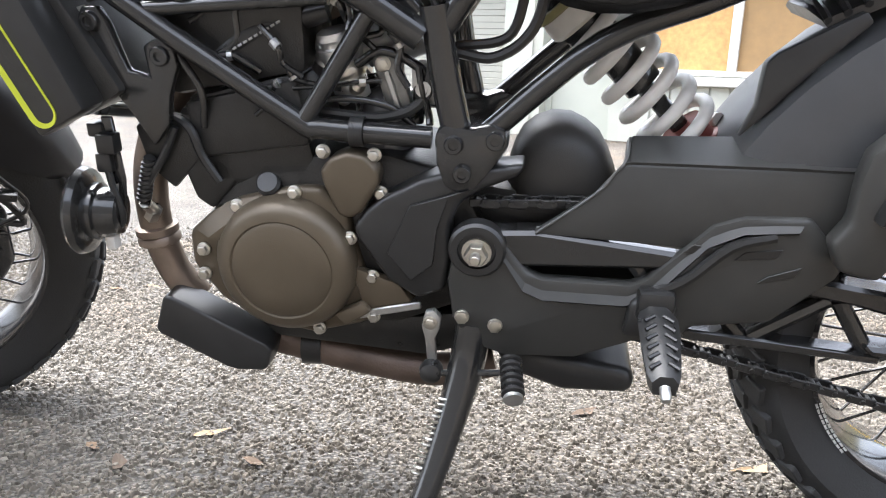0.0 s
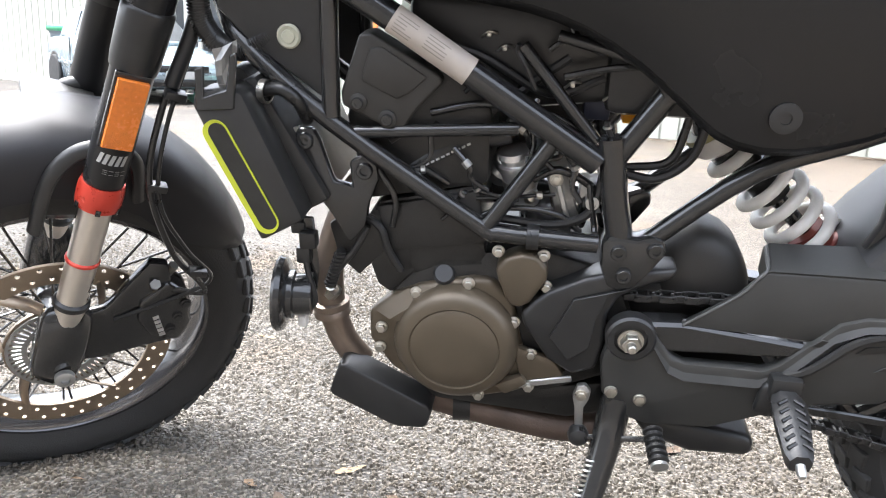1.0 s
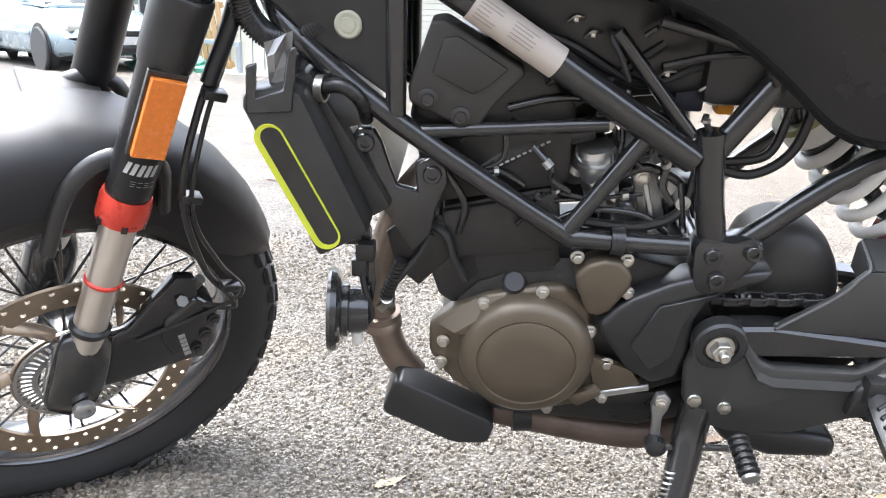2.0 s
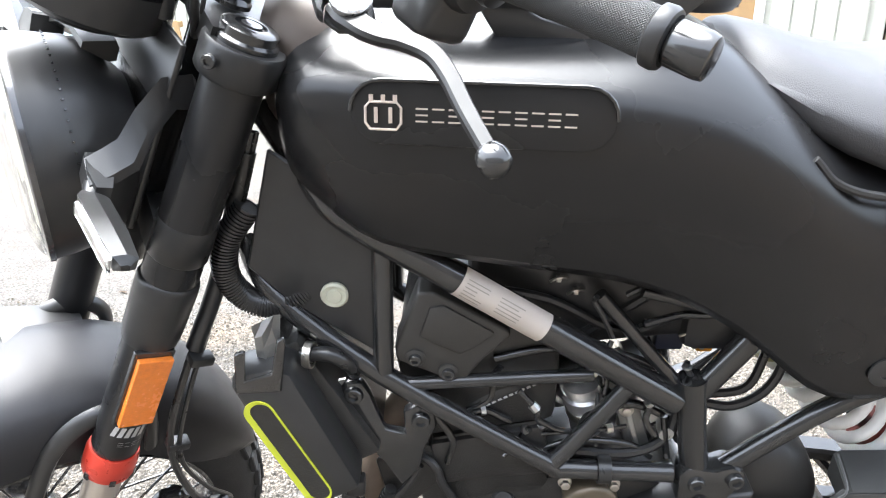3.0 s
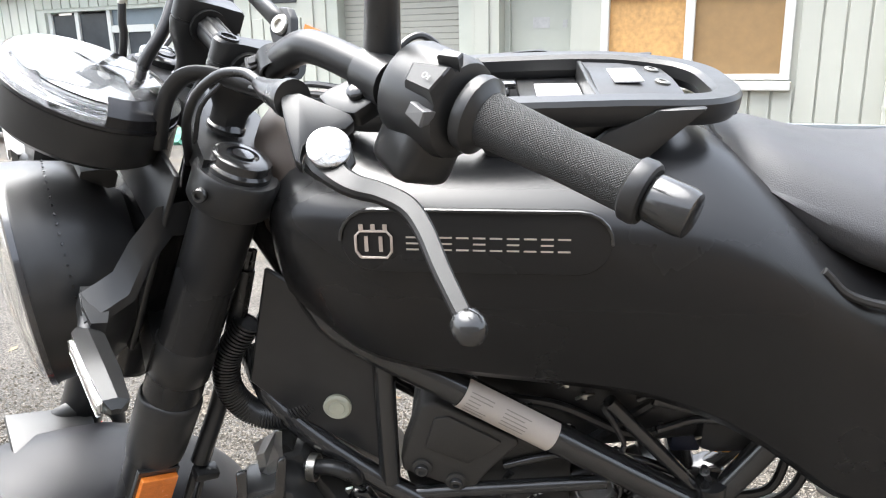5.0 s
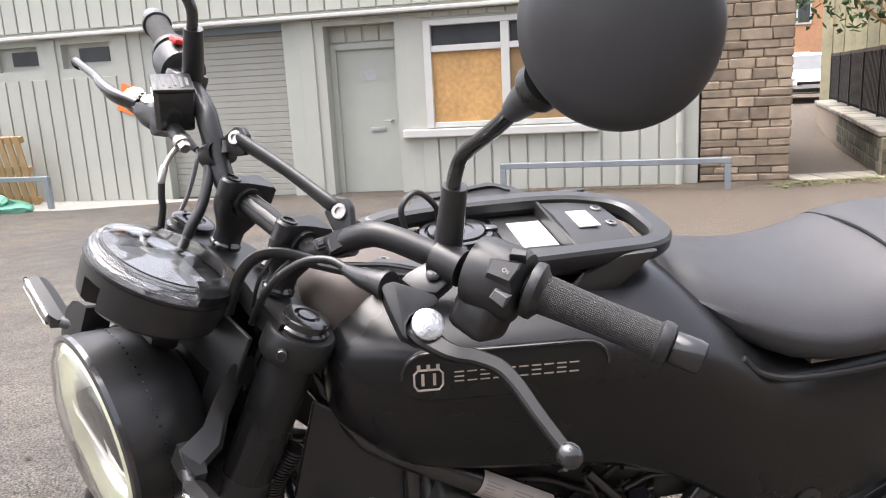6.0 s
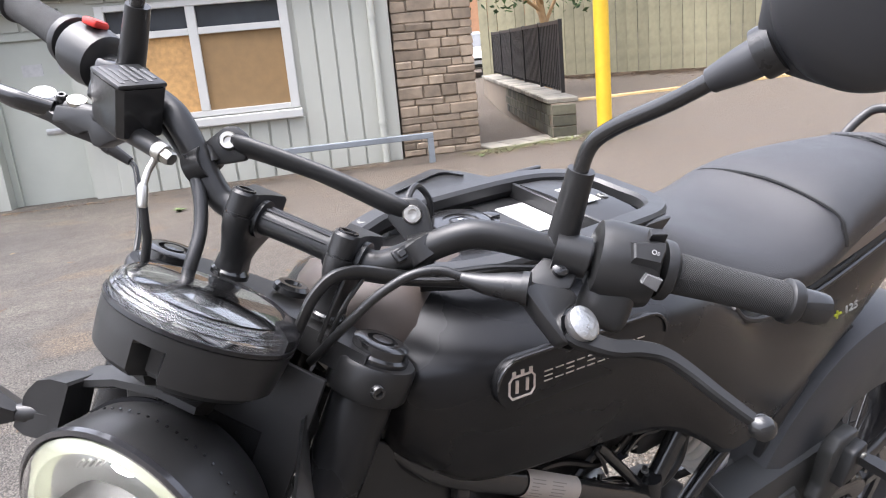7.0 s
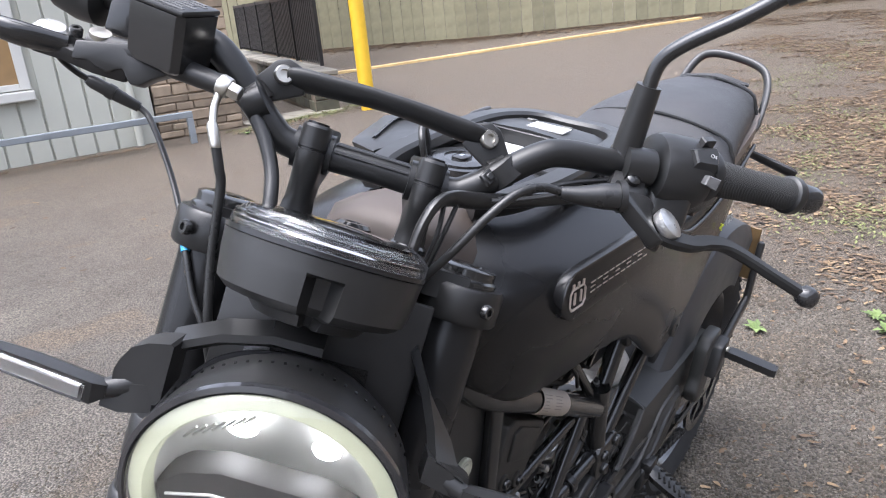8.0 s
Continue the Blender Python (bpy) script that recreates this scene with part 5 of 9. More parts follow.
    # cables and pipes seen through the frame
    for pts, r in (
        ([(0.01, -0.06, 0.575), (0.05, -0.062, 0.572), (0.085, -0.06, 0.60), (0.10, -0.05, 0.66)], 0.0055),
        ([(0.01, -0.055, 0.58), (0.06, -0.055, 0.59), (0.075, -0.05, 0.63), (0.08, -0.045, 0.68)], 0.005),
        ([(-0.13, -0.070, 0.512), (-0.06, -0.072, 0.510), (-0.02, -0.07, 0.53), (-0.01, -0.068, 0.58)], 0.0055),
        ([(-0.20, -0.06, 0.60), (-0.14, -0.055, 0.64), (-0.06, -0.05, 0.70)], 0.006),
        ([(-0.24, -0.07, 0.72), (-0.16, -0.06, 0.70), (-0.08, -0.055, 0.66), (-0.02, -0.05, 0.68)], 0.005),
        ([(-0.17, -0.045, 0.53), (-0.17, -0.05, 0.60), (-0.20, -0.05, 0.66)], 0.007),
        ([(-0.30, -0.06, 0.50), (-0.27, -0.075, 0.49), (-0.26, -0.074, 0.46), (-0.245, -0.07, 0.43)], 0.005),
    ):
        bp("hose", tube(pts, r, 8, 6), SOFTRUB)
    bp("throttle_body", lathe([(0.026, -0.045), (0.028, -0.02), (0.022, -0.018), (0.022, 0.02), (0.027, 0.022), (0.027, 0.045)], 24, aim((-0.075, -0.01, 0.575), (1, 0.1, 0.35))), ALLOY, "cast alloy throttle body")
    bp("hose_clip", flat_ring(0.021, 0.0235, -0.006, 0.006, 32), STEEL).matrix_basis = Matrix.Translation((-0.115, -0.02, 0.60)) @ Matrix.Rotation(radians(60), 4, "Z")
    bp("starter_motor", lathe([(0.030, -0.02), (0.031, 0.018), (0.029, 0.030), (0.022, 0.040), (0.010, 0.046), (0.0001, 0.047)], 28, pose(-0.067, -0.02, 0.487)), mat("glossy_grey_cap", (0.10, 0.10, 0.105), 0.18, 0.2, 0.2, 40, coat=1.0), "glossy dark starter motor")
    bp("sensor", join(box(-0.035, -0.005, -0.055, -0.02, 0.52, 0.56, 0.004), lathe([(0.008, 0), (0.008, 0.02)], 12, aim((-0.02, -0.055, 0.54), LEFT))), ALLOY, "alloy sensor housing")
    bp("connector", box(0.004, 0.022, -0.045, -0.025, 0.628, 0.644, 0.003), AMBER, "yellow electrical connector")
    bp("connector", box(-0.04, -0.01, -0.045, -0.02, 0.63, 0.66, 0.003), mat("navy_plastic", (0.018, 0.021, 0.035), 0.5))
    bp("air_filter_box", prism([(-0.235, 0.63), (-0.24, 0.76), (0.03, 0.76), (0.055, 0.70), (0.02, 0.655), (-0.10, 0.640)], -0.052, 0.06, 0.012, 2), PLASTIC, "black air filter box")
    for i, (x, z) in enumerate(((-0.150, 0.722), (-0.132, 0.708), (-0.055, 0.672), (-0.012, 0.660), (0.004, 0.645))):
        bp("loom_clip", join(tube([(x - 0.008, -0.056, z - 0.004), (x, -0.060, z + 0.003), (x + 0.009, -0.055, z + 0.001 * (i % 4))], 0.0016, 8, 3), box(x - 0.0025, x + 0.0025, -0.060, -0.052, z - 0.003, z + 0.002, 0.001)), STEEL, "bright loom clip")
    bp("battery_tray", box(-0.02, 0.20, -0.065, 0.065, 0.64, 0.80, 0.015), PLASTIC)
    hp = bp("printed_hose", tube([(-0.225, -0.062, 0.566), (-0.19, -0.062, 0.587), (-0.15, -0.060, 0.608)], 0.0075, 10, 3), SOFTRUB, "hose with faded print, unreadable")
    for i in range(9):
        a, b = Vector((-0.215, -0.0700, 0.572)), Vector((-0.162, -0.0690, 0.602))
        p, q = a.lerp(b, i / 9), a.lerp(b, (i + 0.6) / 9)
        part("print_bar", tube([p, q], 0.0014, 5, 1), WHITEPRINT, hp)
    bp("hose", tube([(-0.245, -0.058, 0.555), (-0.19, -0.058, 0.59), (-0.12, -0.05, 0.61)], 0.012, 12, 4), SOFTRUB)
    bp("cable_tie", flat_ring(0.013, 0.0155, -0.007, 0.007, 24), SOFTRUB).matrix_basis = Matrix.Translation((-0.085, -0.084, 0.497)) @ Matrix.Rotation(radians(90), 4, "Z")
    for (x, y, z), d, r, h, mt in (((-0.125, -0.03, 0.565), (0.3, -0.6, 0.7), 0.018, 0.05, ALLOY), ((-0.055, -0.045, 0.545), (0, -0.2, 1), 0.012, 0.05, STEEL), ((-0.028, -0.05, 0.52), (0.2, -0.3, 1), 0.008, 0.045, FRAME), ((-0.10, -0.05, 0.53), (0.6, -0.5, 0.5), 0.009, 0.04, STEEL)):
        bp("fitting", lathe([(r * 0.6, -h * 0.5), (r, -h * 0.45), (r, -h * 0.1), (r * 0.75, 0), (r * 0.95, h * 0.15), (r * 0.95, h * 0.4), (r * 0.5, h * 0.5)], 20, aim((x, y, z), d)), mt, "small metal fitting on the inlet")
    for pts, r in (([(-0.21, -0.072, 0.635), (-0.15, -0.070, 0.648), (-0.08, -0.068, 0.640), (-0.03, -0.066, 0.618)], 0.0045), ([(-0.09, -0.06, 0.56), (-0.06, -0.066, 0.575), (-0.02, -0.064, 0.555), (0.0, -0.06, 0.52)], 0.005), ([(-0.165, -0.066, 0.50), (-0.12, -0.07, 0.525), (-0.06, -0.07, 0.522), (-0.03, -0.066, 0.50)], 0.0038), ([(-0.29, -0.07, 0.595), (-0.27, -0.078, 0.565), (-0.25, -0.078, 0.53), (-0.255, -0.07, 0.49)], 0.0042)):
        bp("hose", tube(pts, r, 10, 6), FRAME)
    # bolts of the castings
    for x, z, y in ((0.023, 0.4625, -0.097), (0.014, 0.492, -0.097), (0.055, 0.498, -0.097)):
        bp("frame_bolt", capscrew((x, y, z), LEFT, 0.0095, 0.006), FRAME)
    # engine hanger by the radiator
    eh = bp("engine_hanger", prism([(-0.368, 0.600), (-0.362, 0.612), (-0.345, 0.612), (-0.337, 0.598), (-0.322, 0.55), (-0.300, 0.545), (-0.303, 0.575), (-0.285, 0.585), (-0.270, 0.575), (-0.268, 0.555), (-0.28, 0.525), (-0.285, 0.495), (-0.305, 0.47), (-0.325, 0.505), (-0.35, 0.54)], -0.088, -0.074, 0.004, 2), FRAME, "black engine hanger bracket")
    for x, z in ((-0.353, 0.598), (-0.284, 0.566)):
        part("hanger_bolt", capscrew((x, -0.088, z), LEFT, 0.010, 0.006), FRAME, eh)
    bp("hanger_tab", prism([(-0.385, 0.605), (-0.362, 0.612), (-0.362, 0.585)], -0.082, -0.078, 0, 1), ALLOY, "small bare triangular tab", smooth=0)


def lower_parts():
    # radiator with its side cowl
    rad = bp("radiator", prism([(-0.446, 0.655), (-0.404, 0.672), (-0.325, 0.53), (-0.375, 0.500)], -0.10, 0.10, 0.006), ENGINE, "radiator with black side cowls")
    for s in (1, -1):
        y0, y1 = (-0.142, -0.098) if s == 1 else (0.098, 0.142)
        c = part("cowl", prism([(-0.461, 0.646), (-0.458, 0.660), (-0.418, 0.668), (-0.404, 0.662), (-0.343, 0.520), (-0.396, 0.489)], y0, y1, 0.006, 2), PLASTIC, rad, "black cowl with a yellow-green outlined slot")
        ys = -0.1425 if s == 1 else 0.1425
        ax, az, bx, bz = -0.436, 0.617, -0.387, 0.516
        d = Vector((bx - ax, 0, bz - az)).normalized()
        nrm = Vector((d.z, 0, -d.x))

        def pill(r, off):
            out = [Vector((ax, ys, az)) + nrm * off + r * (nrm * math.cos(math.pi * k / 12) - d * math.sin(math.pi * k / 12)) for k in range(13)]
            return out + [Vector((bx, ys, bz)) + nrm * off + r * (-nrm * math.cos(math.pi * k / 12) + d * math.sin(math.pi * k / 12)) for k in range(13)]

        outer, inner = pill(0.0148, 0.0), pill(0.0108, -0.0022)
        ring = [[(p.x, ys + h, p.z) for p, h in ((o, 0.002 * s), (o, -0.0012 * s), (q, -0.0008 * s), (q, 0.002 * s))] for o, q in zip(outer, inner)]
        part("outline", loft(ring + ring[:1], cap=False), LIME, c, "yellow-green outline, broad on its outer side", smooth=30)
        part("slot", prism([(p.x, p.z) for p in inner], ys - 0.0004, ys + 0.001, 0, 1), ENGINE, c, smooth=0)
    part("top_tank", tube([(-0.428, -0.09, 0.664), (-0.424, 0.0, 0.668), (-0.428, 0.09, 0.664)], 0.014, 12, 3), ENGINE, rad)
    part("cowl_bracket", prism([(-0.4524, 0.686), (-0.4423, 0.689), (-0.4459, 0.6554), (-0.4198, 0.6653), (-0.4123, 0.7023), (-0.4045, 0.705), (-0.4122, 0.6443), (-0.456, 0.6405)], -0.144, -0.138, 0.0015, 1), FRAME, rad)
    rng = random.Random(21)
    fo = bmesh.new()
    g = [[fo.verts.new((-0.438 + 0.008 * i + rng.uniform(-0.002, 0.002), -0.118 + rng.uniform(-0.006, 0.006), 0.660 + 0.014 * k + 0.0035 * i + rng.uniform(-0.002, 0.002))) for i in range(4)] for k in range(4)]
    for ga, gb in zip(g, g[1:]):
        for i in range(3):
            fo.faces.new((ga[i], ga[i + 1], gb[i + 1], gb[i]))
    bmesh.ops.solidify(fo, geom=fo.faces[:], thickness=0.001)
    part("heat_foil", fo, ALLOY, rad, "crumpled silver heat foil", smooth=0)
    part("elbow", tube([(-0.40, -0.098, 0.655), (-0.372, -0.105, 0.66), (-0.355, -0.10, 0.645), (-0.352, -0.08, 0.62)], 0.0075, 12, 5), SOFTRUB, rad)
    part("clip", flat_ring(0.0115, 0.0135, -0.004, 0.004, 24), STEEL, rad).matrix_basis = Matrix.Translation((-0.393, -0.099, 0.655)) @ Matrix.Rotation(radians(80), 4, "Z")
    # corrugated loom at the steering head
    way = [(-0.445, -0.070, 0.80), (-0.468, -0.072, 0.765), (-0.472, -0.072, 0.728), (-0.455, -0.070, 0.700), (-0.425, -0.070, 0.694), (-0.395, -0.066, 0.71)]
    lm = bp("wiring_loom", tube(way, 0.0115, 14, 6), SOFTRUB, "corrugated black wiring loom")
    pth = smooth_path(way, 11)
    ring = mesh_of(flat_ring(0.0112, 0.0132, -0.0010, 0.0010, 18), "corrugation", SOFTRUB)
    for i, p in enumerate(pth):
        o = new("corrugation", ring)
        o.parent = lm
        dd = (pth[min(i + 1, len(pth) - 1)] - pth[max(0, i - 1)]).normalized()
        o.matrix_basis = Matrix.Translation(p) @ dd.to_track_quat("Y", "Z").to_matrix().to_4x4()
    # horn
    hm = aim((-0.392, -0.092, 0.395), (-0.99, -0.12, 0.04)) @ Matrix.Scale(0.93, 4)
    hn = bp("horn", lathe([(0.016, -0.042), (0.026, -0.040), (0.029, -0.030), (0.029, -0.018), (0.034, -0.016), (0.034, -0.009), (0.043, -0.007), (0.050, -0.003), (0.0525, 0.004), (0.050, 0.008), (0.044, 0.009), (0.042, 0.006), (0.030, 0.010), (0.0001, 0.012)], 40, hm), FRAME, "round black disc horn")
    part("bracket", prism([(-0.366, 0.385), (-0.352, 0.385), (-0.346, 0.43), (-0.350, 0.50), (-0.362, 0.50), (-0.360, 0.43)], -0.086, -0.081, 0.001, 1), FRAME, hn)
    part("terminal", box(-0.373, -0.362, -0.100, -0.086, 0.352, 0.368, 0.002), WHITE, hn, "white plug")
    part("foil_tag", prism([(-0.362, 0.402), (-0.354, 0.408), (-0.352, 0.428), (-0.360, 0.424)], -0.092, -0.089, 0, 1), ALLOY, hn, "small bare metal tag", smooth=0)
    part("wire", tube([(-0.362, -0.090, 0.372), (-0.350, -0.094, 0.392), (-0.358, -0.092, 0.43), (-0.365, -0.086, 0.47)], 0.004, 8, 5), SOFTRUB, hn)
    for x0, x1, z0, z1, y0 in ((-0.372, -0.354, 0.440, 0.462, -0.094), (-0.366, -0.345, 0.462, 0.484, -0.098), (-0.378, -0.360, 0.478, 0.494, -0.090)):
        part("connector", box(x0, x1, y0, y0 + 0.018, z0, z1, 0.003), SOFTRUB, hn)
    # exhaust
    bp("exhaust_header", tube([(-0.285, 0.0, 0.545), (-0.320, -0.015, 0.50), (-0.345, -0.028, 0.43), (-0.349, -0.03, 0.36), (-0.334, -0.03, 0.30), (-0.309, -0.028, 0.262)], [0.019, 0.02, 0.0195, 0.019, 0.019, 0.02], 18, 6), EXHAUST, "heat-stained exhaust header")
    bp("exhaust_collar", lathe([(0.021, -0.012), (0.025, -0.010), (0.025, -0.002), (0.022, 0.0), (0.025, 0.004), (0.025, 0.010), (0.021, 0.012)], 28, aim((-0.348, -0.03, 0.345), (0.1, 0, -1))), EXHAUST, "stepped exhaust collar")
    bp("exhaust_sensor", join(tube([(-0.335, -0.052, 0.385), (-0.345, -0.045, 0.372)], 0.009, 6, 1), tube([(-0.338, -0.05, 0.382), (-0.336, -0.07, 0.40)], 0.007, 10, 1)), STEEL, "oxygen sensor")
    bp("sensor_cable", tube([(-0.337, -0.07, 0.402), (-0.325, -0.075, 0.425), (-0.30, -0.078, 0.46), (-0.285, -0.076, 0.49)], 0.0042, 8, 5), SOFTRUB)
    sl = bp("sensor_sleeve", tube([(-0.336, -0.07, 0.405), (-0.318, -0.077, 0.455)], 0.0065, 10, 1), SOFTRUB)
    for i in range(9):
        part("sleeve_rib", flat_ring(0.006, 0.0085, -0.0014, 0.0014, 14), SOFTRUB, sl).matrix_basis = Matrix.Translation((-0.336 + 0.002 * i, -0.07 - 0.0008 * i, 0.405 + 0.0055 * i)) @ Matrix.Rotation(radians(90), 4, "X")
    bp("exhaust_pipe", tube([(-0.26, -0.02, 0.222), (-0.20, -0.025, 0.210), (-0.10, -0.03, 0.195), (-0.01, -0.03, 0.186), (0.06, -0.02, 0.20)], 0.0205, 18, 4), RUST, "copper-brown exhaust pipe")
    bp("exhaust_clamp", flat_ring(0.0205, 0.024, -0.012, 0.012, 28), ENGINE).matrix_basis = Matrix.Translation((-0.165, -0.027, 0.205)) @ Matrix.Rotation(radians(95), 4, "Z")
    bp("silencer_box", prism([(0.06, 0.252), (0.10, 0.256), (0.215, 0.240), (0.222, 0.215), (0.21, 0.208), (0.14, 0.205), (0.08, 0.225)], -0.085, 0.09, 0.012, 3), PLASTIC, "black under-engine silencer box")
    g = bp("engine_guard", prism([(-0.319, 0.287), (-0.328, 0.285), (-0.342, 0.242), (-0.338, 0.235), (-0.258, 0.196), (-0.245, 0.193), (-0.213, 0.195), (-0.207, 0.200), (-0.201, 0.222), (-0.207, 0.232), (-0.298, 0.277)], -0.080, -0.034, 0.005, 3), PLASTIC, "black moulded engine guard")
    bp("sump", prism([(-0.24, 0.27), (-0.03, 0.275), (0.05, 0.29), (0.05, 0.245), (-0.02, 0.222), (-0.20, 0.232)], -0.060, 0.07, 0.008), ENGINE, "black finned sump")
    # gear lever
    lev = bp("gear_lever", prism([(-0.014, 0.302), (-0.004, 0.305), (0.004, 0.296), (0.002, 0.282), (-0.003, 0.270), (-0.001, 0.236), (-0.011, 0.234), (-0.014, 0.268), (-0.018, 0.285)], -0.098, -0.088, 0.002, 2), ALLOY, "bare alloy gear lever with a black linkage")
    part("pinch_bolt", bolt((-0.008, -0.098, 0.290), LEFT, 0.006, 0.006), STEEL, lev)
    part("ball_joint", lathe([(0.005, -0.013), (0.012, -0.008), (0.0138, 0), (0.012, 0.008), (0.005, 0.013)], 16, aim((-0.006, -0.102, 0.231), LEFT)), SOFTRUB, lev)
    part("link_rod", tube([(-0.006, -0.106, 0.231), (0.04, -0.108, 0.236), (0.075, -0.118, 0.247)], 0.0038, 8, 3), FRAME, lev)
    toe = part("toe_peg", tube([(0.082, -0.115, 0.262), (0.087, -0.156, 0.2465)], 0.0098, 14, 1), SOFTRUB, lev, "ribbed rubber toe peg")
    for i in range(6):
        part("rib", lathe([(0.0095, 0), (0.0125, 0.002), (0.0125, 0.005), (0.0095, 0.007)], 16, aim((0.082 + 0.001 * i, -0.115 - 0.0075 * i, 0.262 - 0.0028 * i), (0.12, -0.93, -0.34))), SOFTRUB, toe)
    part("toe_end", lathe([(0.0105, 0), (0.0105, 0.004), (0.0001, 0.005)], 16, aim((0.088, -0.160, 0.245), (0.12, -0.93, -0.34))), ALLOY, lev)
    # side stand
    st = bp("side_stand", tube([(0.038, -0.085, 0.288), (0.032, -0.100, 0.235), (0.006, -0.160, 0.14), (-0.022, -0.215, 0.065)], [0.020, 0.0205, 0.0150, 0.0125], 14, 5), FRAME, "black side stand, folded out")
    part("foot", prism([(-0.05, -0.004), (0.01, -0.004), (0.012, 0.004), (-0.052, 0.004)], -0.022, 0.022, 0.003, 1), FRAME, st).matrix_basis = Matrix.Translation((-0.024, -0.222, 0.0495)) @ Matrix.Rotation(radians(-LEAN), 4, "X")
    part("stand_bracket", prism([(0.02, 0.30), (0.055, 0.295), (0.052, 0.255), (0.025, 0.25)], -0.095, -0.075, 0.004), FRAME, st)
    part("pivot_bolt", bolt((0.037, -0.096, 0.272), LEFT, 0.008, 0.006), FRAME, st)
    sp0, sp1 = Vector((0.011, -0.124, 0.212)), Vector((-0.012, -0.164, 0.132))
    mm = aim(sp0, sp1 - sp0)
    part("stand_spring", tube([mm @ Vector((0.0068 * math.cos(t), 0.0068 * math.sin(t), (sp1 - sp0).length * t / (2 * math.pi * 14))) for t in [2 * math.pi * 14 * i / 170 for i in range(171)]], 0.0016, 6, 1), STEEL, st, "steel return spring")


wheels()
frame_and_engine()
lower_parts()

def bodywork():
    # tank and side panels in one flowing shell: x, top, half width at top, shoulder z, half width, belt z, low z, low half width
    st = [
        (-0.412, 0.940, 0.045, 0.938, 0.088, 0.918, 0.862, 0.075),
        (-0.400, 0.960, 0.052, 0.954, 0.114, 0.922, 0.838, 0.096),
        (-0.375, 0.973, 0.058, 0.962, 0.130, 0.925, 0.818, 0.100),
        (-0.340, 0.980, 0.065, 0.966, 0.140, 0.925, 0.790, 0.114),
        (-0.300, 0.982, 0.070, 0.965, 0.150, 0.925, 0.778, 0.119),
        (-0.220, 0.982, 0.074, 0.965, 0.155, 0.925, 0.768, 0.121),
        (-0.130, 0.980, 0.075, 0.964, 0.158, 0.925, 0.758, 0.122),
        (-0.080, 0.980, 0.075, 0.960, 0.156, 0.915, 0.748, 0.122),
        (-0.020, 0.955, 0.078, 0.945, 0.150, 0.890, 0.722, 0.122),
        (0.035, 0.912, 0.085, 0.905, 0.144, 0.850, 0.684, 0.122),
        (0.075, 0.872, 0.095, 0.868, 0.138, 0.820, 0.648, 0.122),
        (0.110, 0.858, 0.100, 0.853, 0.134, 0.800, 0.622, 0.120),
        (0.170, 0.855, 0.100, 0.850, 0.130, 0.780, 0.617, 0.116),
        (0.240, 0.858, 0.100, 0.853, 0.126, 0.775, 0.635, 0.112),
        (0.330, 0.866, 0.098, 0.860, 0.118, 0.790, 0.676, 0.105),
        (0.450, 0.878, 0.090, 0.872, 0.106, 0.815, 0.722, 0.095),
        (0.580, 0.892, 0.078, 0.886, 0.088, 0.850, 0.785, 0.080),
        (0.640, 0.898, 0.060, 0.893, 0.068, 0.878, 0.850, 0.060),
    ]
    rings = []
    for x, t, wt, zs, w, zb, zl, wl in st:
        half = [(0.0, t), (wt * 0.6, t - 0.001), (wt, zs + (t - zs) * 0.5), (wt + (w - wt) * 0.5, zs - (zs - zb) * 0.22), (wt + (w - wt) * 0.88, zb + (zs - zb) * 0.36), (w, zb), (w - 0.002, zb - (zb - zl) * 0.25), (wl + (w - wl) * 0.62, zb - (zb - zl) * 0.6), (wl, zl), (wl - 0.012, zl - 0.002), (wl - 0.02, zl + 0.012), (0.0, zl + 0.03)]
        cy = 0.014
        half = [(y * (1 + cy / 0.15), z) for y, z in half]
        rings.append([(x, cy - y, z) for y, z in half] + [(x, cy + y, z) for y, z in half[-2:0:-1]])
    shell = bp("tank", loft(rings), TANK, "matt black tank and side panels", smooth=55)
    mod = shell.modifiers.new("smooth", "SUBSURF")
    mod.levels = mod.render_levels = 1
    # badge panel on both flanks
    for s in (1, -1):
        pts = []
        cx0, cx1, cz, r = -0.312, -0.160, 0.918, 0.0245
        for k in range(11):
            a = math.pi / 2 + math.pi * k / 10
            pts.append((cx0 + r * math.cos(a), cz + r * math.sin(a)))
        for k in range(11):
            a = -math.pi / 2 + math.pi * k / 10
            pts.append((cx1 + r * math.cos(a), cz + r * math.sin(a)))
        tilt = Matrix.Translation((-0.236, -0.1505 * s, 0.918)) @ Matrix.Rotation(radians(-3.5 * s), 4, "Z") @ Matrix.Rotation(radians(-4 * s), 4, "X")
        b = part("badge_panel", prism([(x + 0.236, z - 0.918) for x, z in pts], -0.004, 0.008, 0.002, 2), TANK, shell, "pill-shaped badge panel", tilt)
        part("panel_lip", tube([(x + 0.236, -0.0045 * s, z - 0.918 + 0.001) for x, z in [pts[k] for k in (5, 4, 3, 2, 1, 0, 21, 20, 19, 18, 17, 16)]], 0.0016, 8, 1), FRAME, b).matrix_basis = Matrix.Identity(4)
        if s == 1:
            face = Matrix.Translation((0, -0.0046, 0)) @ Matrix.Rotation(radians(90), 4, "X")
            part("badge_print", bar_word(10, 0.124, 0.0108, face @ Matrix.Translation((-0.0505, -0.0055, 0)), 0.0006), LETTER, b, "row of plain silver marks", smooth=0)
            logo = [(-0.010, -0.012), (0.010, -0.012), (0.0135, -0.007), (0.0135, 0.005), (0.010, 0.009), (-0.010, 0.009), (-0.0135, 0.005), (-0.0135, -0.007)]
            lg = tube([(x - 0.075, -0.005, z) for x, z in logo + logo[:1]], 0.0011, 6, 1)
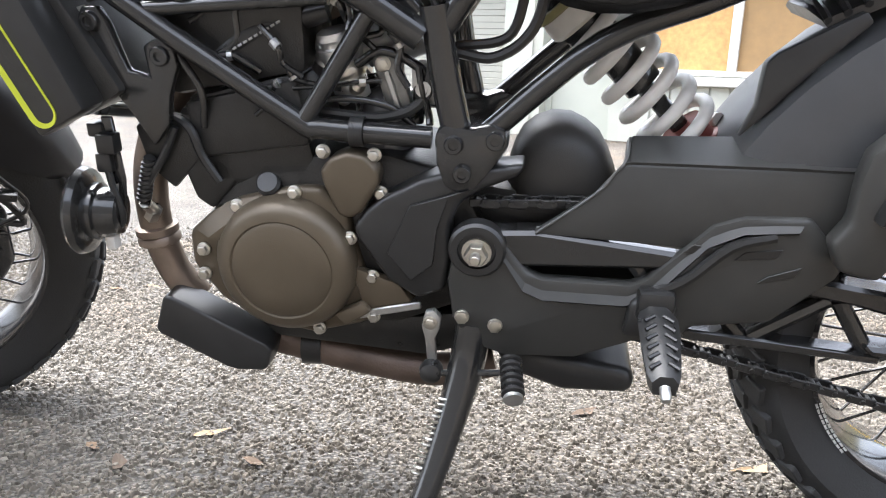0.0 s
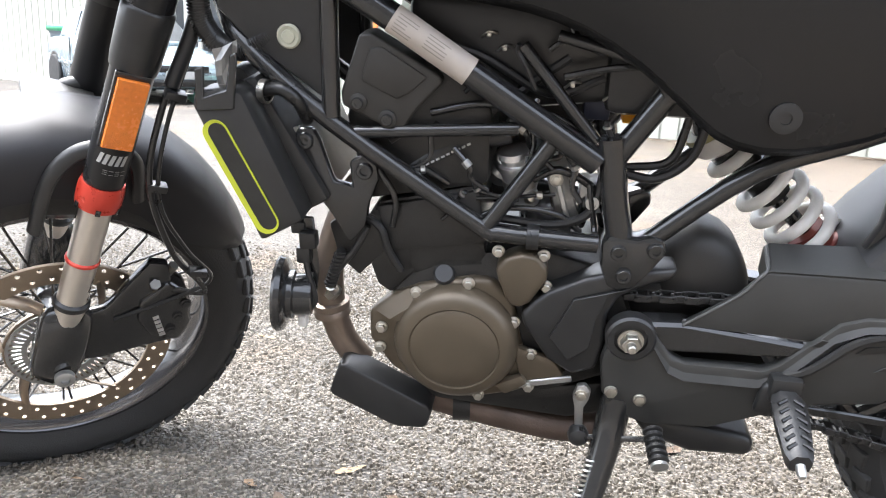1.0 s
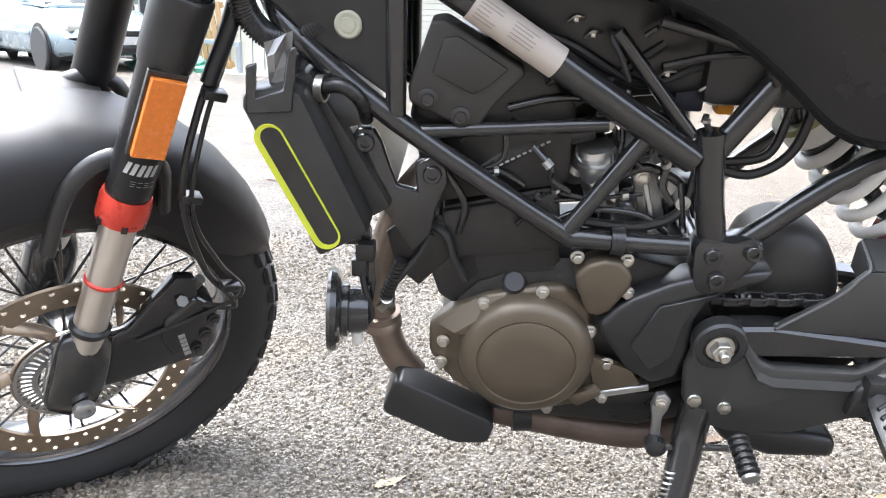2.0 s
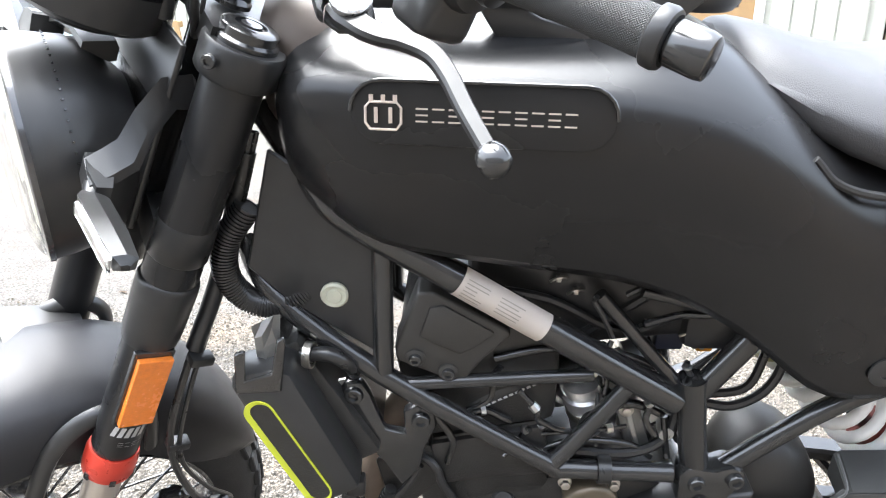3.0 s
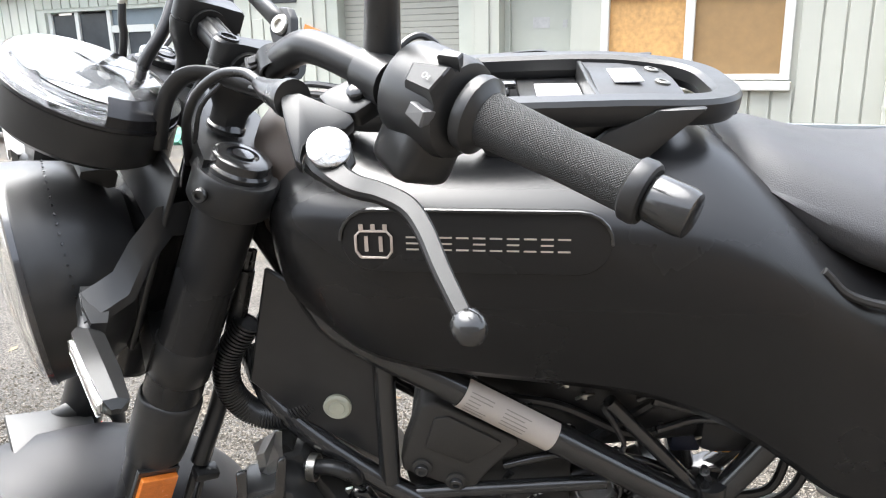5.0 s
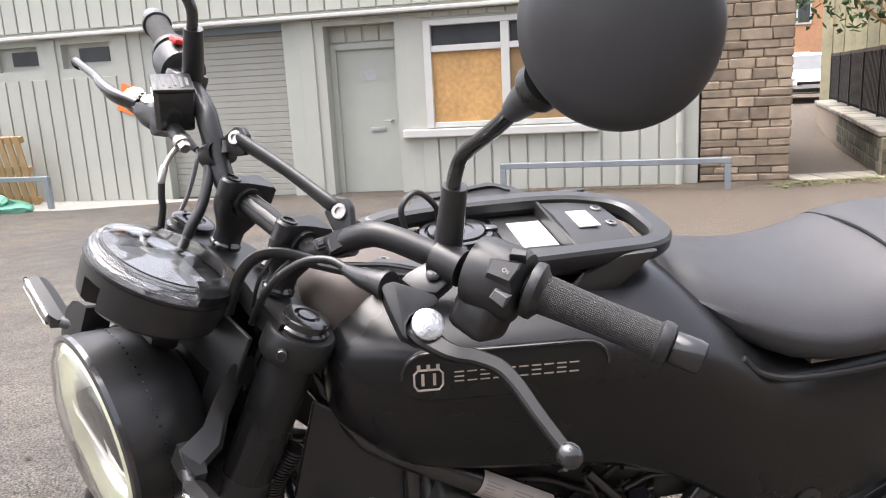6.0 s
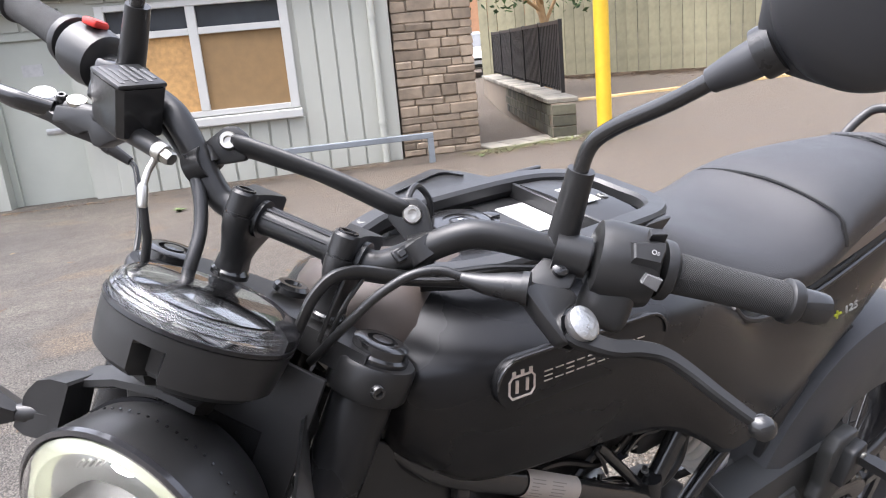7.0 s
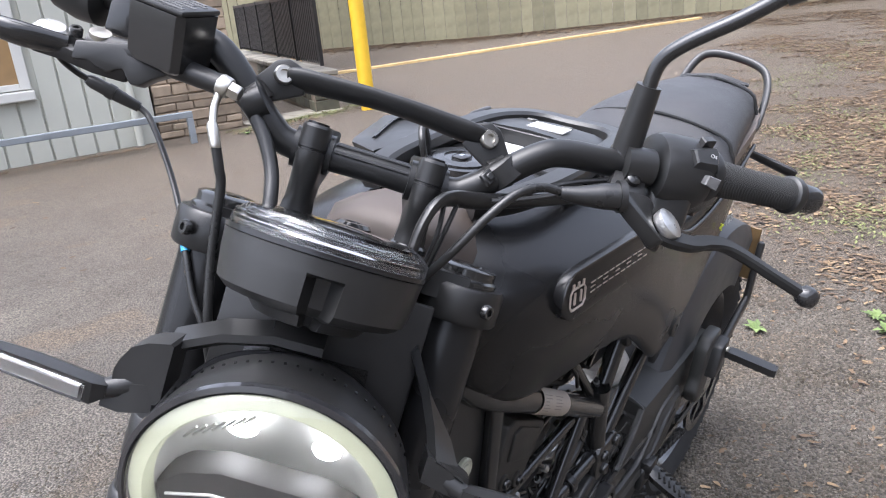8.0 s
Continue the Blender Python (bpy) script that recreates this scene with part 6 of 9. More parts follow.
            bars = [box(-0.075 + dx - 0.0014, -0.075 + dx + 0.0014, -0.0058, -0.0046, -0.007, 0.005) for dx in (-0.0055, 0.0055)]
            crown = [box(-0.075 + dx - 0.0016, -0.075 + dx + 0.0016, -0.0058, -0.0046, 0.0098, 0.0145) for dx in (-0.009, 0.0, 0.009)]
            part("emblem", join(lg, *bars, *crown), LETTER, b, "silver outlined emblem", smooth=0)
    # bronze strip below the seat and its groove
    for s in (1, -1):
        part("tail_strip", loft([[(x, -s * (w + 0.001), z + h) for h in (-0.006, 0.014)] + [(x, -s * (w - 0.012), z + h) for h in (0.014, -0.006)] for x, w, z in ((0.12, 0.122, 0.866), (0.22, 0.120, 0.870), (0.36, 0.108, 0.880), (0.50, 0.095, 0.893), (0.61, 0.075, 0.905))]), mat("bronze_strip_paint", (0.20, 0.165, 0.14), 0.42, 0.3), shell, "bronze painted strip under the seat")
        part("groove", tube([(x, -s * w, z) for x, w, z in ((0.035, 0.124, 0.878), (0.06, 0.128, 0.857), (0.11, 0.130, 0.848), (0.22, 0.126, 0.850), (0.36, 0.114, 0.862), (0.50, 0.100, 0.876))], 0.0038, 8, 5), PLASTIC, shell)
    face = Matrix.Translation((0.296, -0.1245, 0.791)) @ Matrix.Rotation(radians(-5), 4, "Z") @ Matrix.Rotation(radians(90 - 6), 4, "X") @ Matrix.Rotation(radians(7), 4, "Z")
    part("number", text_mesh("125", 0.016, face @ Matrix.Translation((0.012, -0.005, 0)), 0.0008, 1.3), WHITEPRINT, shell, "white model number", smooth=0)
    part("cross_mark", join(box(-0.009, 0.006, -0.001, 0.001, -0.0012, 0.0012, m=face @ Matrix.Rotation(radians(-90), 4, "X")), box(-0.0045, -0.002, -0.001, 0.001, -0.006, 0.006, m=face @ Matrix.Rotation(radians(-90), 4, "X"))), LIME, shell, "small yellow cross", smooth=0)
    part("panel_screw", join(lathe([(0.016, 0), (0.016, 0.002), (0.013, 0.003), (0.006, 0.003), (0.0058, 0.001), (0.0001, 0.001)], 28, aim((0.155, -0.122, 0.665), LEFT))), PLASTIC, shell)
    # bronze nose of the tank in front of the panels
    bp("tank_nose", loft([[(x, -y * w, z0 + (z1 - z0) * t) for y, t in ((0, 1.0), (0.45, 0.98), (0.8, 0.88), (1.0, 0.62), (1.0, 0.3), (0.85, 0.0), (-0.85, 0.0), (-1.0, 0.3), (-1.0, 0.62), (-0.8, 0.88), (-0.45, 0.98))] for x, w, z0, z1 in ((-0.428, 0.045, 0.90, 0.960), (-0.420, 0.066, 0.89, 0.980), (-0.40, 0.086, 0.87, 0.988), (-0.37, 0.082, 0.87, 0.991), (-0.34, 0.064, 0.87, 0.990), (-0.31, 0.046, 0.87, 0.986), (-0.27, 0.030, 0.87, 0.982))]), BROWN, "bronze front of the tank", smooth=60)
    # tank rack
    loop = [(-0.350, -0.052, 0.994), (-0.31, -0.080, 0.999), (-0.24, -0.092, 1.003), (-0.12, -0.083, 1.002), (-0.055, -0.066, 0.997), (-0.026, -0.034, 0.994), (-0.020, 0.014, 0.992), (-0.026, 0.052, 0.994), (-0.055, 0.078, 0.997), (-0.12, 0.090, 1.001), (-0.24, 0.088, 1.000), (-0.31, 0.082, 0.997), (-0.350, 0.070, 0.992)]
    rk = bp("tank_rack", sweep(loop, [(0.010, 0.001), (0.0075, 0.0050), (-0.010, 0.0055), (-0.0145, 0.002), (-0.0155, -0.008), (-0.011, -0.016), (0.004, -0.0165), (0.009, -0.010)], 6), PLASTIC, "black moulded tank rack with a level rim", smooth=35)
    up = pose(0, 0.014, -0.016)
    part("rear_plate", loft([[(x, y, z + 0.002 - 0.02 * (abs(y) / 0.1) ** 3) for y in (-0.088 * k, -0.05, 0, 0.05, 0.088 * k)] + [(x, y, z - 0.008) for y in (0.088 * k, 0, -0.088 * k)] for x, z, k in ((-0.135, 1.019, 1.06), (-0.10, 1.0175, 1.02), (-0.062, 1.012, 0.90))]), PLASTIC, rk).matrix_basis = up
    part("plate_wall", box(-0.1385, -0.1335, -0.090, 0.090, 0.994, 1.0175, 0.001, 1), PLASTIC, rk).matrix_basis = up
    part("rear_bridge", loft([[(x, y, z) for y in (-0.06 * k, 0.06 * k)] + [(x, y, z - 0.008) for y in (0.06 * k, -0.06 * k)] for x, z, k in ((-0.034, 1.006, 1.1), (-0.020, 1.004, 0.9))]), PLASTIC, rk).matrix_basis = up
    part("floor", box(-0.196, -0.125, -0.092, 0.092, 0.990, 1.000, 0.003), PLASTIC, rk).matrix_basis = up
    for s in (1, -1):
        part("side_stay", prism([(-0.058, 1.000), (-0.096, 0.999), (-0.134, 0.982), (-0.152, 0.967), (-0.152, 0.950), (-0.112, 0.950), (-0.086, 0.974)], *sorted((-s * 0.096 + 0.014, -s * 0.106 + 0.014)), 0.003, 2), PLASTIC, rk)
        part("stay_web", prism([(-0.150, 0.967), (-0.190, 0.978), (-0.222, 0.994), (-0.246, 0.994), (-0.225, 0.962), (-0.150, 0.950)], *sorted((-s * 0.097 + 0.014, -s * 0.105 + 0.014)), 0.003, 2), PLASTIC, rk)
        part("rack_screw", capscrew((-0.075, 0.004 + s * 0.024, 1.014), (0.2, 0, 1), 0.007, 0.003), BOLT, rk).matrix_basis = up
        part("front_screw", capscrew((-0.337, -s * 0.060, 1.012), (0, 0, 1), 0.0065, 0.003), BOLT, rk).matrix_basis = up
    part("sticker", box(-0.180, -0.140, -0.034, 0.040, 1.000, 1.0012), mat("white_notice", (0.56, 0.56, 0.55), 0.5), rk, "white notice, print too small to read", smooth=0).matrix_basis = up
    part("sticker", box(-0.118, -0.094, -0.036, 0.012, 1.0195, 1.0208, m=Matrix.Translation((0, 0, 0))), mat("white_notice", (0.56, 0.56, 0.55), 0.5), rk, "small white notice", smooth=0).matrix_basis = up
    # raised fairing edge on the right shoulder
    wing = [(-0.285, 0.120), (-0.275, 0.160), (-0.262, 0.168), (-0.162, 0.206), (-0.135, 0.178), (-0.118, 0.140), (-0.118, 0.115)]
    wg = part("shoulder_fairing", loft([[(x * k - 0.2 * (1 - k), 0.12 + (y - 0.12) * k, z) for x, y in wing] for z, k in ((0.920, 0.55), (0.970, 0.90), (0.983, 0.98), (0.987, 1.0), (0.988, 0.97))]), PLASTIC, shell, "black raised edge of the right tank fairing", smooth=30)
    part("fairing_slot", tube([(-0.250, 0.150, 0.988), (-0.170, 0.180, 0.9885), (-0.145, 0.160, 0.988)], 0.004, 8, 4, 0.4), DIAL, wg)
    # filler cap
    cap = bp("fuel_cap", lathe([(0.042, -0.03), (0.042, 0.004), (0.0415, 0.009), (0.036, 0.0095), (0.035, 0.006), (0.033, 0.006), (0.032, 0.011), (0.020, 0.012), (0.0195, 0.0105), (0.0001, 0.0105)], 40, pose(-0.245, 0.030, 0.982)), FRAME, "round black fuel filler cap")
    part("lock_cover", box(-0.256, -0.236, 0.022, 0.038, 0.992, 0.9955, 0.003), FRAME, cap)
    part("key_slot", box(-0.249, -0.243, 0.028, 0.032, 0.9955, 0.996), CHROME, cap, "bright key slot")
    part("pivot_tab", box(-0.212, -0.198, 0.022, 0.038, 0.988, 0.994, 0.002), FRAME, cap)
    # breather hose loop
    bp("breather_hose", tube([(-0.30, 0.035, 0.985), (-0.305, 0.04, 1.020), (-0.285, 0.055, 1.032), (-0.262, 0.065, 1.01), (-0.258, 0.066, 0.985)], 0.0035, 8, 6), SOFTRUB)
    # seat
    seat_st = ((-0.030, 0.070, 0.958, 0.950), (0.0, 0.088, 0.965, 0.915), (0.04, 0.108, 0.952, 0.885), (0.10, 0.132, 0.935, 0.860), (0.16, 0.140, 0.930, 0.858), (0.22, 0.138, 0.938, 0.864), (0.26, 0.132, 0.958, 0.872), (0.30, 0.124, 0.972, 0.878), (0.40, 0.108, 0.978, 0.886), (0.52, 0.090, 0.977, 0.896), (0.60, 0.078, 0.968, 0.900), (0.645, 0.060, 0.950, 0.905), (0.66, 0.035, 0.934, 0.910))
    rings = []
    for x, w, t, b in seat_st:
        half = [(0, t), (w * 0.45, t - 0.003), (w * 0.78, t - 0.014), (w * 0.96, t - 0.038), (w, (t + b) / 2 - 0.008), (w * 0.97, b + 0.004), (w * 0.9, b), (0, b)]
        rings.append([(x, 0.008 - y * 1.04, z) for y, z in half] + [(x, 0.008 + y * 1.04, z) for y, z in half[-2:0:-1]])
    seat = bp("seat", loft(rings), LEATHER, "black vinyl two-step seat", smooth=60)
    mod = seat.modifiers.new("smooth", "SUBSURF")
    mod.levels = mod.render_levels = 1
    for x, w, t, b in (seat_st[6], seat_st[9]):
        part("seam", tube([(x, -w * 0.97, b + 0.03), (x, -w * 0.93, t - 0.040), (x, -w * 0.76, t - 0.014), (x, 0, t + 0.001), (x, w * 0.76, t - 0.014), (x, w * 0.93, t - 0.040), (x, w * 0.97, b + 0.03)], 0.0028, 6, 4), SOFTRUB, seat)
    for i in range(3):
        x = 0.53 + i * 0.032
        part("seat_rib", tube([(x, -0.046, 0.969 - i * 0.0045), (x - 0.006, 0.008, 0.975 - i * 0.0045), (x, 0.060, 0.969 - i * 0.0045)], [0.003, 0.0075, 0.003], 8, 4), LEATHER, seat)
    # grab rail
    bp("grab_rail", tube([(0.50, -0.078, 0.895), (0.555, -0.084, 0.895), (0.645, -0.068, 0.955), (0.675, -0.035, 0.984), (0.68, 0.05, 0.994), (0.66, 0.085, 0.97), (0.56, 0.090, 0.895)], 0.0080, 12, 6, 0.7), PLASTIC, "black tubular grab rail")
    bp("rear_indicator", tube([(0.655, -0.05, 0.822), (0.68, -0.080, 0.807), (0.69, -0.138, 0.790), (0.692, -0.150, 0.786)], [0.008, 0.011, 0.012, 0.008], 10, 4, 0.7), PLASTIC, "black rear indicator")
    bp("rear_indicator", tube([(0.655, 0.07, 0.83), (0.68, 0.105, 0.815), (0.69, 0.165, 0.795), (0.692, 0.18, 0.79)], [0.008, 0.011, 0.012, 0.008], 10, 4, 0.7), PLASTIC)
    tl = bp("tail_lamp", prism([(0.62, 0.84), (0.675, 0.86), (0.69, 0.895), (0.65, 0.90)], -0.05, 0.05, 0.006), RED, "dark red tail lamp")
    # plate carrier low behind the wheel
    pc = bp("plate_carrier", prism([(0.46, 0.37), (0.60, 0.39), (0.775, 0.45), (0.779, 0.60), (0.765, 0.60), (0.755, 0.47), (0.60, 0.42), (0.45, 0.40)], -0.115, -0.100, 0.005), PLASTIC, "black plate carrier arm")
    part("plate", box(0.780, 0.786, -0.100, -0.045, 0.50, 0.625, 0.002, 1), mat("dull_amber_plate", (0.21, 0.135, 0.06), 0.5, 0, 0.3, 30), pc, "dull amber plate edge", smooth=0)


def front_end():
    # fork legs: tube up to the top yoke, sliding tube, foot
    for s, side in ((-1, "left"), (1, "right")):
        y = 0.100 * s
        leg = fp("fork_leg", lathe([(0.0235, -0.478), (0.0245, -0.47), (0.0245, -0.30), (0.0255, -0.295), (0.0265, -0.25), (0.0265, -0.235), (0.0262, -0.23), (0.0262, -0.02), (0.0255, -0.012)], 36, pose(0, y, 0)), TANK, "black upside-down fork leg")
        part("dust_collar", lathe([(0.0265, -0.512), (0.0275, -0.508), (0.0275, -0.486), (0.0255, -0.478), (0.0245, -0.478)], 36, pose(0, y, 0)), RED, leg, "red fork collar")
        for k in range(6):
            part("notch", box(0.026, 0.0285, -0.003, 0.003, -0.513, -0.505, m=Matrix.Translation((0, y, 0)) @ Matrix.Rotation(k * math.pi / 3 + 0.4, 4, "Z")), FRAME, leg)
        part("slider", lathe([(0.0195, -0.70), (0.0195, -0.50)], 36, pose(0, y, 0)), FORKTUBE, leg, "satin metal sliding tube")
        part("o_ring", lathe([(0.0195, -0.602), (0.0215, -0.600), (0.0215, -0.597), (0.0195, -0.595)], 30, pose(0, y, 0)), RED, leg, "red travel ring")
        part("seal_ring", lathe([(0.0215, -0.676), (0.0235, -0.673), (0.0235, -0.667), (0.0205, -0.664)], 30, pose(0, y, 0)), SOFTRUB, leg)
        part("foot", loft([[(x + 0.0, y + 0.018 * s * q + w * math.cos(a), z + h * math.sin(a)) for a in [2 * math.pi * k / 12 for k in range(12)]] for x, z, w, h, q in ((-0.032, -0.745, 0.014, 0.045, 0), (-0.026, -0.745, 0.022, 0.062, 0), (0.0, -0.745, 0.026, 0.075, 0), (0.026, -0.745, 0.022, 0.062, 0), (0.032, -0.745, 0.014, 0.045, 0))]), FRAME, leg, "black cast fork foot", smooth=50)
        part("axle_nut", join(lathe([(0.013, 0), (0.013, 0.008), (0.010, 0.010), (0.006, 0.010), (0.006, 0.004), (0.0001, 0.004)], 24, aim((0.010, y + s * 0.024, -0.785), (0, s, 0)))), FRAME if s > 0 else ALLOY, leg)
        part("fork_cap", lathe([(0.0262, -0.02), (0.0262, 0.002), (0.0235, 0.004), (0.0235, 0.011), (0.020, 0.013), (0.013, 0.013), (0.0125, 0.010), (0.009, 0.010), (0.0085, 0.0135), (0.0001, 0.014)], 36, pose(0, y, -0.013)), FRAME, leg, "black threaded fork cap")
    # mudguard stays and lower leg casting with the caliper lug
    fp("caliper_lug", prism([(0.01, -0.70), (0.045, -0.685), (0.085, -0.60), (0.11, -0.60), (0.15, -0.70), (0.16, -0.735), (0.13, -0.745), (0.06, -0.775), (0.0, -0.79)], -0.098, -0.080, 0.005, 2), FRAME, "black caliper mounting lug")
    cal = fp("brake_caliper", prism([(0.085, -0.665), (0.115, -0.625), (0.150, -0.645), (0.168, -0.70), (0.158, -0.735), (0.115, -0.728), (0.09, -0.70)], -0.105, -0.055, 0.008, 3), FRAME, "black radial brake caliper")
    face = Matrix.Translation((0.108, -0.1065, -0.688)) @ Matrix.Rotation(radians(90), 4, "X") @ Matrix.Rotation(radians(-62), 4, "Z")
    part("caliper_mark", join(*[box(0.0085 * k, 0.0085 * k + 0.0062, -0.0005, 0.0005, 0.0, 0.0085, m=face @ Matrix.Rotation(radians(-90), 4, "X")) for k in range(5)]), mat("caliper_print", (0.32, 0.31, 0.29), 0.5), cal, "plain pale mark", smooth=0)
    part("pad_pin", join(lathe([(0.007, 0), (0.007, 0.02)], 12, aim((0.115, -0.085, -0.625), (0.3, -0.2, 1))), lathe([(0.0075, 0), (0.0075, 0.010)], 6, aim((0.10, -0.10, -0.635), (-0.2, -0.6, 0.6)))), BOLT, cal, "dull banjo bolt and pin")
    for k in range(3):
        part("caliper_bolt", bolt((0.148 - 0.004 * k, -0.106, -0.66 - 0.026 * k), LEFT, 0.006, 0.006), FRAME, cal)
    # hoses down the leg
    fp("brake_hose", tube([(0.04, -0.085, -0.10), (0.05, -0.10, -0.25), (0.035, -0.125, -0.36), (0.045, -0.13, -0.46), (0.10, -0.125, -0.56), (0.15, -0.115, -0.61), (0.165, -0.11, -0.635), (0.12, -0.10, -0.64)], 0.0042, 8, 6), SOFTRUB, "black brake hose")
    fp("sensor_wire", tube([(0.045, -0.085, -0.10), (0.056, -0.10, -0.25), (0.045, -0.128, -0.38), (0.062, -0.13, -0.48), (0.115, -0.128, -0.55), (0.165, -0.118, -0.60), (0.14, -0.11, -0.64), (0.06, -0.10, -0.70)], 0.0028, 8, 6), SOFTRUB)
    for z, x in ((-0.335, 0.04), (-0.46, 0.05), (-0.585, 0.135)):
        fp("hose_clip", box(x - 0.008, x + 0.016, -0.136, -0.12, z - 0.005, z + 0.005, 0.002), SOFTRUB)
    fp("cable_sleeve", tube([(0.042, -0.085, -0.12), (0.050, -0.10, -0.25), (0.040, -0.118, -0.33)], 0.009, 10, 5), SOFTRUB)
    # reflector on the left leg and fork print
    rf = fp("reflector", box(-0.020, 0.014, -0.1335, -0.1265, -0.415, -0.328, 0.0012), ORANGE, "rectangular orange reflector", smooth=0)
    part("backing", box(-0.023, 0.016, -0.1268, -0.121, -0.417, -0.322, 0.001), FRAME, rf, smooth=0)

    def on_leg(u, z, r=0.0249):
        a = radians(-90) + u / r
        return Vector((r * math.cos(a), -0.100 + r * math.sin(a), z))

    def decal(name, polys, material, label):
        bm = bmesh.new()
        for poly in polys:
            bm.faces.new([bm.verts.new(on_leg(u, z)) for u, z in poly])
        return fp(name, bm, material, label, 0)

    decal("fork_mark", [[(-0.020 + 0.007 * k, -0.442), (-0.0155 + 0.007 * k, -0.442), (-0.0125 + 0.007 * k, -0.428), (-0.017 + 0.007 * k, -0.428)] for k in range(5)], WHITEPRINT, "white slanted bars on the fork")
    tm = bar_word(4, 0.028, 0.006, Matrix.Identity(4), 0.0)
    for v in tm.verts:
        v.co = on_leg(v.co.x - 0.010, v.co.y - 0.455, 0.0249 + 0.0003)
    fp("fork_print", tm, WHITEPRINT, "white marks on the fork", 0)
    # front mudguard
    rings = []
    for a, R, k, sk in ((42, 0.304, 0.60, 0.4), (48, 0.310, 0.80, 0.6), (57, 0.319, 0.92, 0.85), (66, 0.328, 0.98, 1.0), (78, 0.341, 1.0, 1.0), (90, 0.350, 1.0, 1.0), (102, 0.354, 1.0, 1.0), (114, 0.351, 1.0, 1.0), (126, 0.343, 0.98, 1.0), (138, 0.334, 0.95, 0.9), (150, 0.323, 0.88, 0.75), (160, 0.315, 0.78, 0.55), (168, 0.308, 0.6, 0.35)):
        a = radians(a)
        half = [(0.074, -0.095 * sk), (0.079, -0.065 * sk), (0.077, -0.035 * sk), (0.062, -0.013), (0.034, -0.003)]
        prof = [(-y * k, h) for y, h in half] + [(0, 0)] + [(y * k, h) for y, h in half[::-1]] + [(0.069 * k, -0.095 * sk), (0.071 * k, -0.04 * sk), (0.05 * k, -0.014), (0, -0.006), (-0.05 * k, -0.014), (-0.071 * k, -0.04 * sk), (-0.069 * k, -0.095 * sk)]
        rings.append([(0.012 + (R + h) * math.cos(a), y, -0.782 + (R + h) * math.sin(a)) for y, h in prof])
    mg = fp("front_mudguard", loft(rings), GUARDP, "satin black front mudguard", smooth=60)
    for s in (1, -1):
        part("stay", tube([(-0.058, s * 0.078, -0.58), (-0.056, s * 0.084, -0.50), (-0.035, s * 0.086, -0.455), (0.0, s * 0.087, -0.44), (0.035, s * 0.086, -0.455), (0.052, s * 0.084, -0.51)], 0.010, 10, 5, 0.6), PLASTIC, mg)
    part("top_plate", box(-0.085, 0.005, 0.02, 0.095, -0.455, -0.447, 0.003), PLASTIC, mg)
    # yokes
    def yoke(name, z0, z1, label, ro=0.036, dz=0.0):
        out = [lathe([(ro - 0.002, z0), (ro, z0 + 0.003), (ro, z1 - 0.003), (ro - 0.002, z1)], 32, pose(0, s * 0.100, dz)) for s in (-1, 1)]
        bm = bmesh.new()
        pl = [(-0.030, -0.10), (-0.022, -0.05), (-0.01, 0.0), (-0.022, 0.05), (-0.030, 0.10), (0.030, 0.10), (0.05, 0.04), (0.058, 0.0), (0.05, -0.04), (0.030, -0.10)]
        a = [bm.verts.new((x, y, z0 + 0.004)) for x, y in pl]
        b = [bm.verts.new((x, y, z1 - 0.004)) for x, y in pl]
        bm.faces.new(a[::-1])
        bm.faces.new(b)
        for i in range(len(pl)):
            bm.faces.new((a[i], a[(i + 1) % len(pl)], b[(i + 1) % len(pl)], b[i]))
        return fp(name, join(*out, bm), BARP, label)

    ty = yoke("top_yoke", -0.034, -0.004, "black top yoke", 0.0345, -0.011)
    for s in (-1, 1):
        part("pinch_screw", capscrew((-0.033, s * 0.117, -0.029), (-0.7, s * 0.7, 0), 0.006, 0.005), FRAME, ty)
    part("stem_nut", join(lathe([(0.016, -0.004), (0.016, 0.001), (0.013, 0.004), (0.008, 0.004), (0.007, 0.001), (0.0001, 0.001)], 24, pose(0.032, 0, 0))), FRAME, ty)
    yoke("bottom_yoke", -0.225, -0.185, "black bottom yoke", 0.0278)
    lc = fp("fork_shroud", lathe([(0.0265, -0.325), (0.0282, -0.312), (0.0292, -0.268), (0.0292, -0.254), (0.0278, -0.250), (0.0264, -0.249)], 36, pose(0.0, -0.100, 0)), PLASTIC, "black lower fork shroud")
    fp("fork_shroud", lathe([(0.0265, -0.325), (0.0282, -0.312), (0.0292, -0.268), (0.0292, -0.254), (0.0278, -0.250), (0.0264, -0.249)], 36, pose(0.0, 0.100, 0)), PLASTIC)
    fp("fork_panel", box(-0.040, -0.034, -0.078, 0.078, -0.215, -0.036, 0.002), PLASTIC, "black panel between the fork legs")
    # bar clamps
    for s in (-1, 1):
        plan = [(-0.012 + 0.0115 * math.cos(radians(90 + 18 * k)), 0.0115 * math.sin(radians(90 + 18 * k))) for k in range(11)]
        plan += [(0.0, -0.0105), (0.014, -0.012), (0.026, -0.0155), (0.033, -0.0165), (0.035, -0.012), (0.035, 0.012), (0.033, 0.0165), (0.026, 0.0155), (0.014, 0.012), (0.0, 0.0105)]
        mx = 0.006

        def ring(z, f, r, k=1.0):
            out = []
            for x, y in plan:
                dx, dy = (x - mx) * k, y * k
                q = r / math.hypot(dx, dy)
                out.append((mx + dx * (q * (1 - f) + f), s * 0.047 + dy * (q * (1 - f) + f), z))
            return out

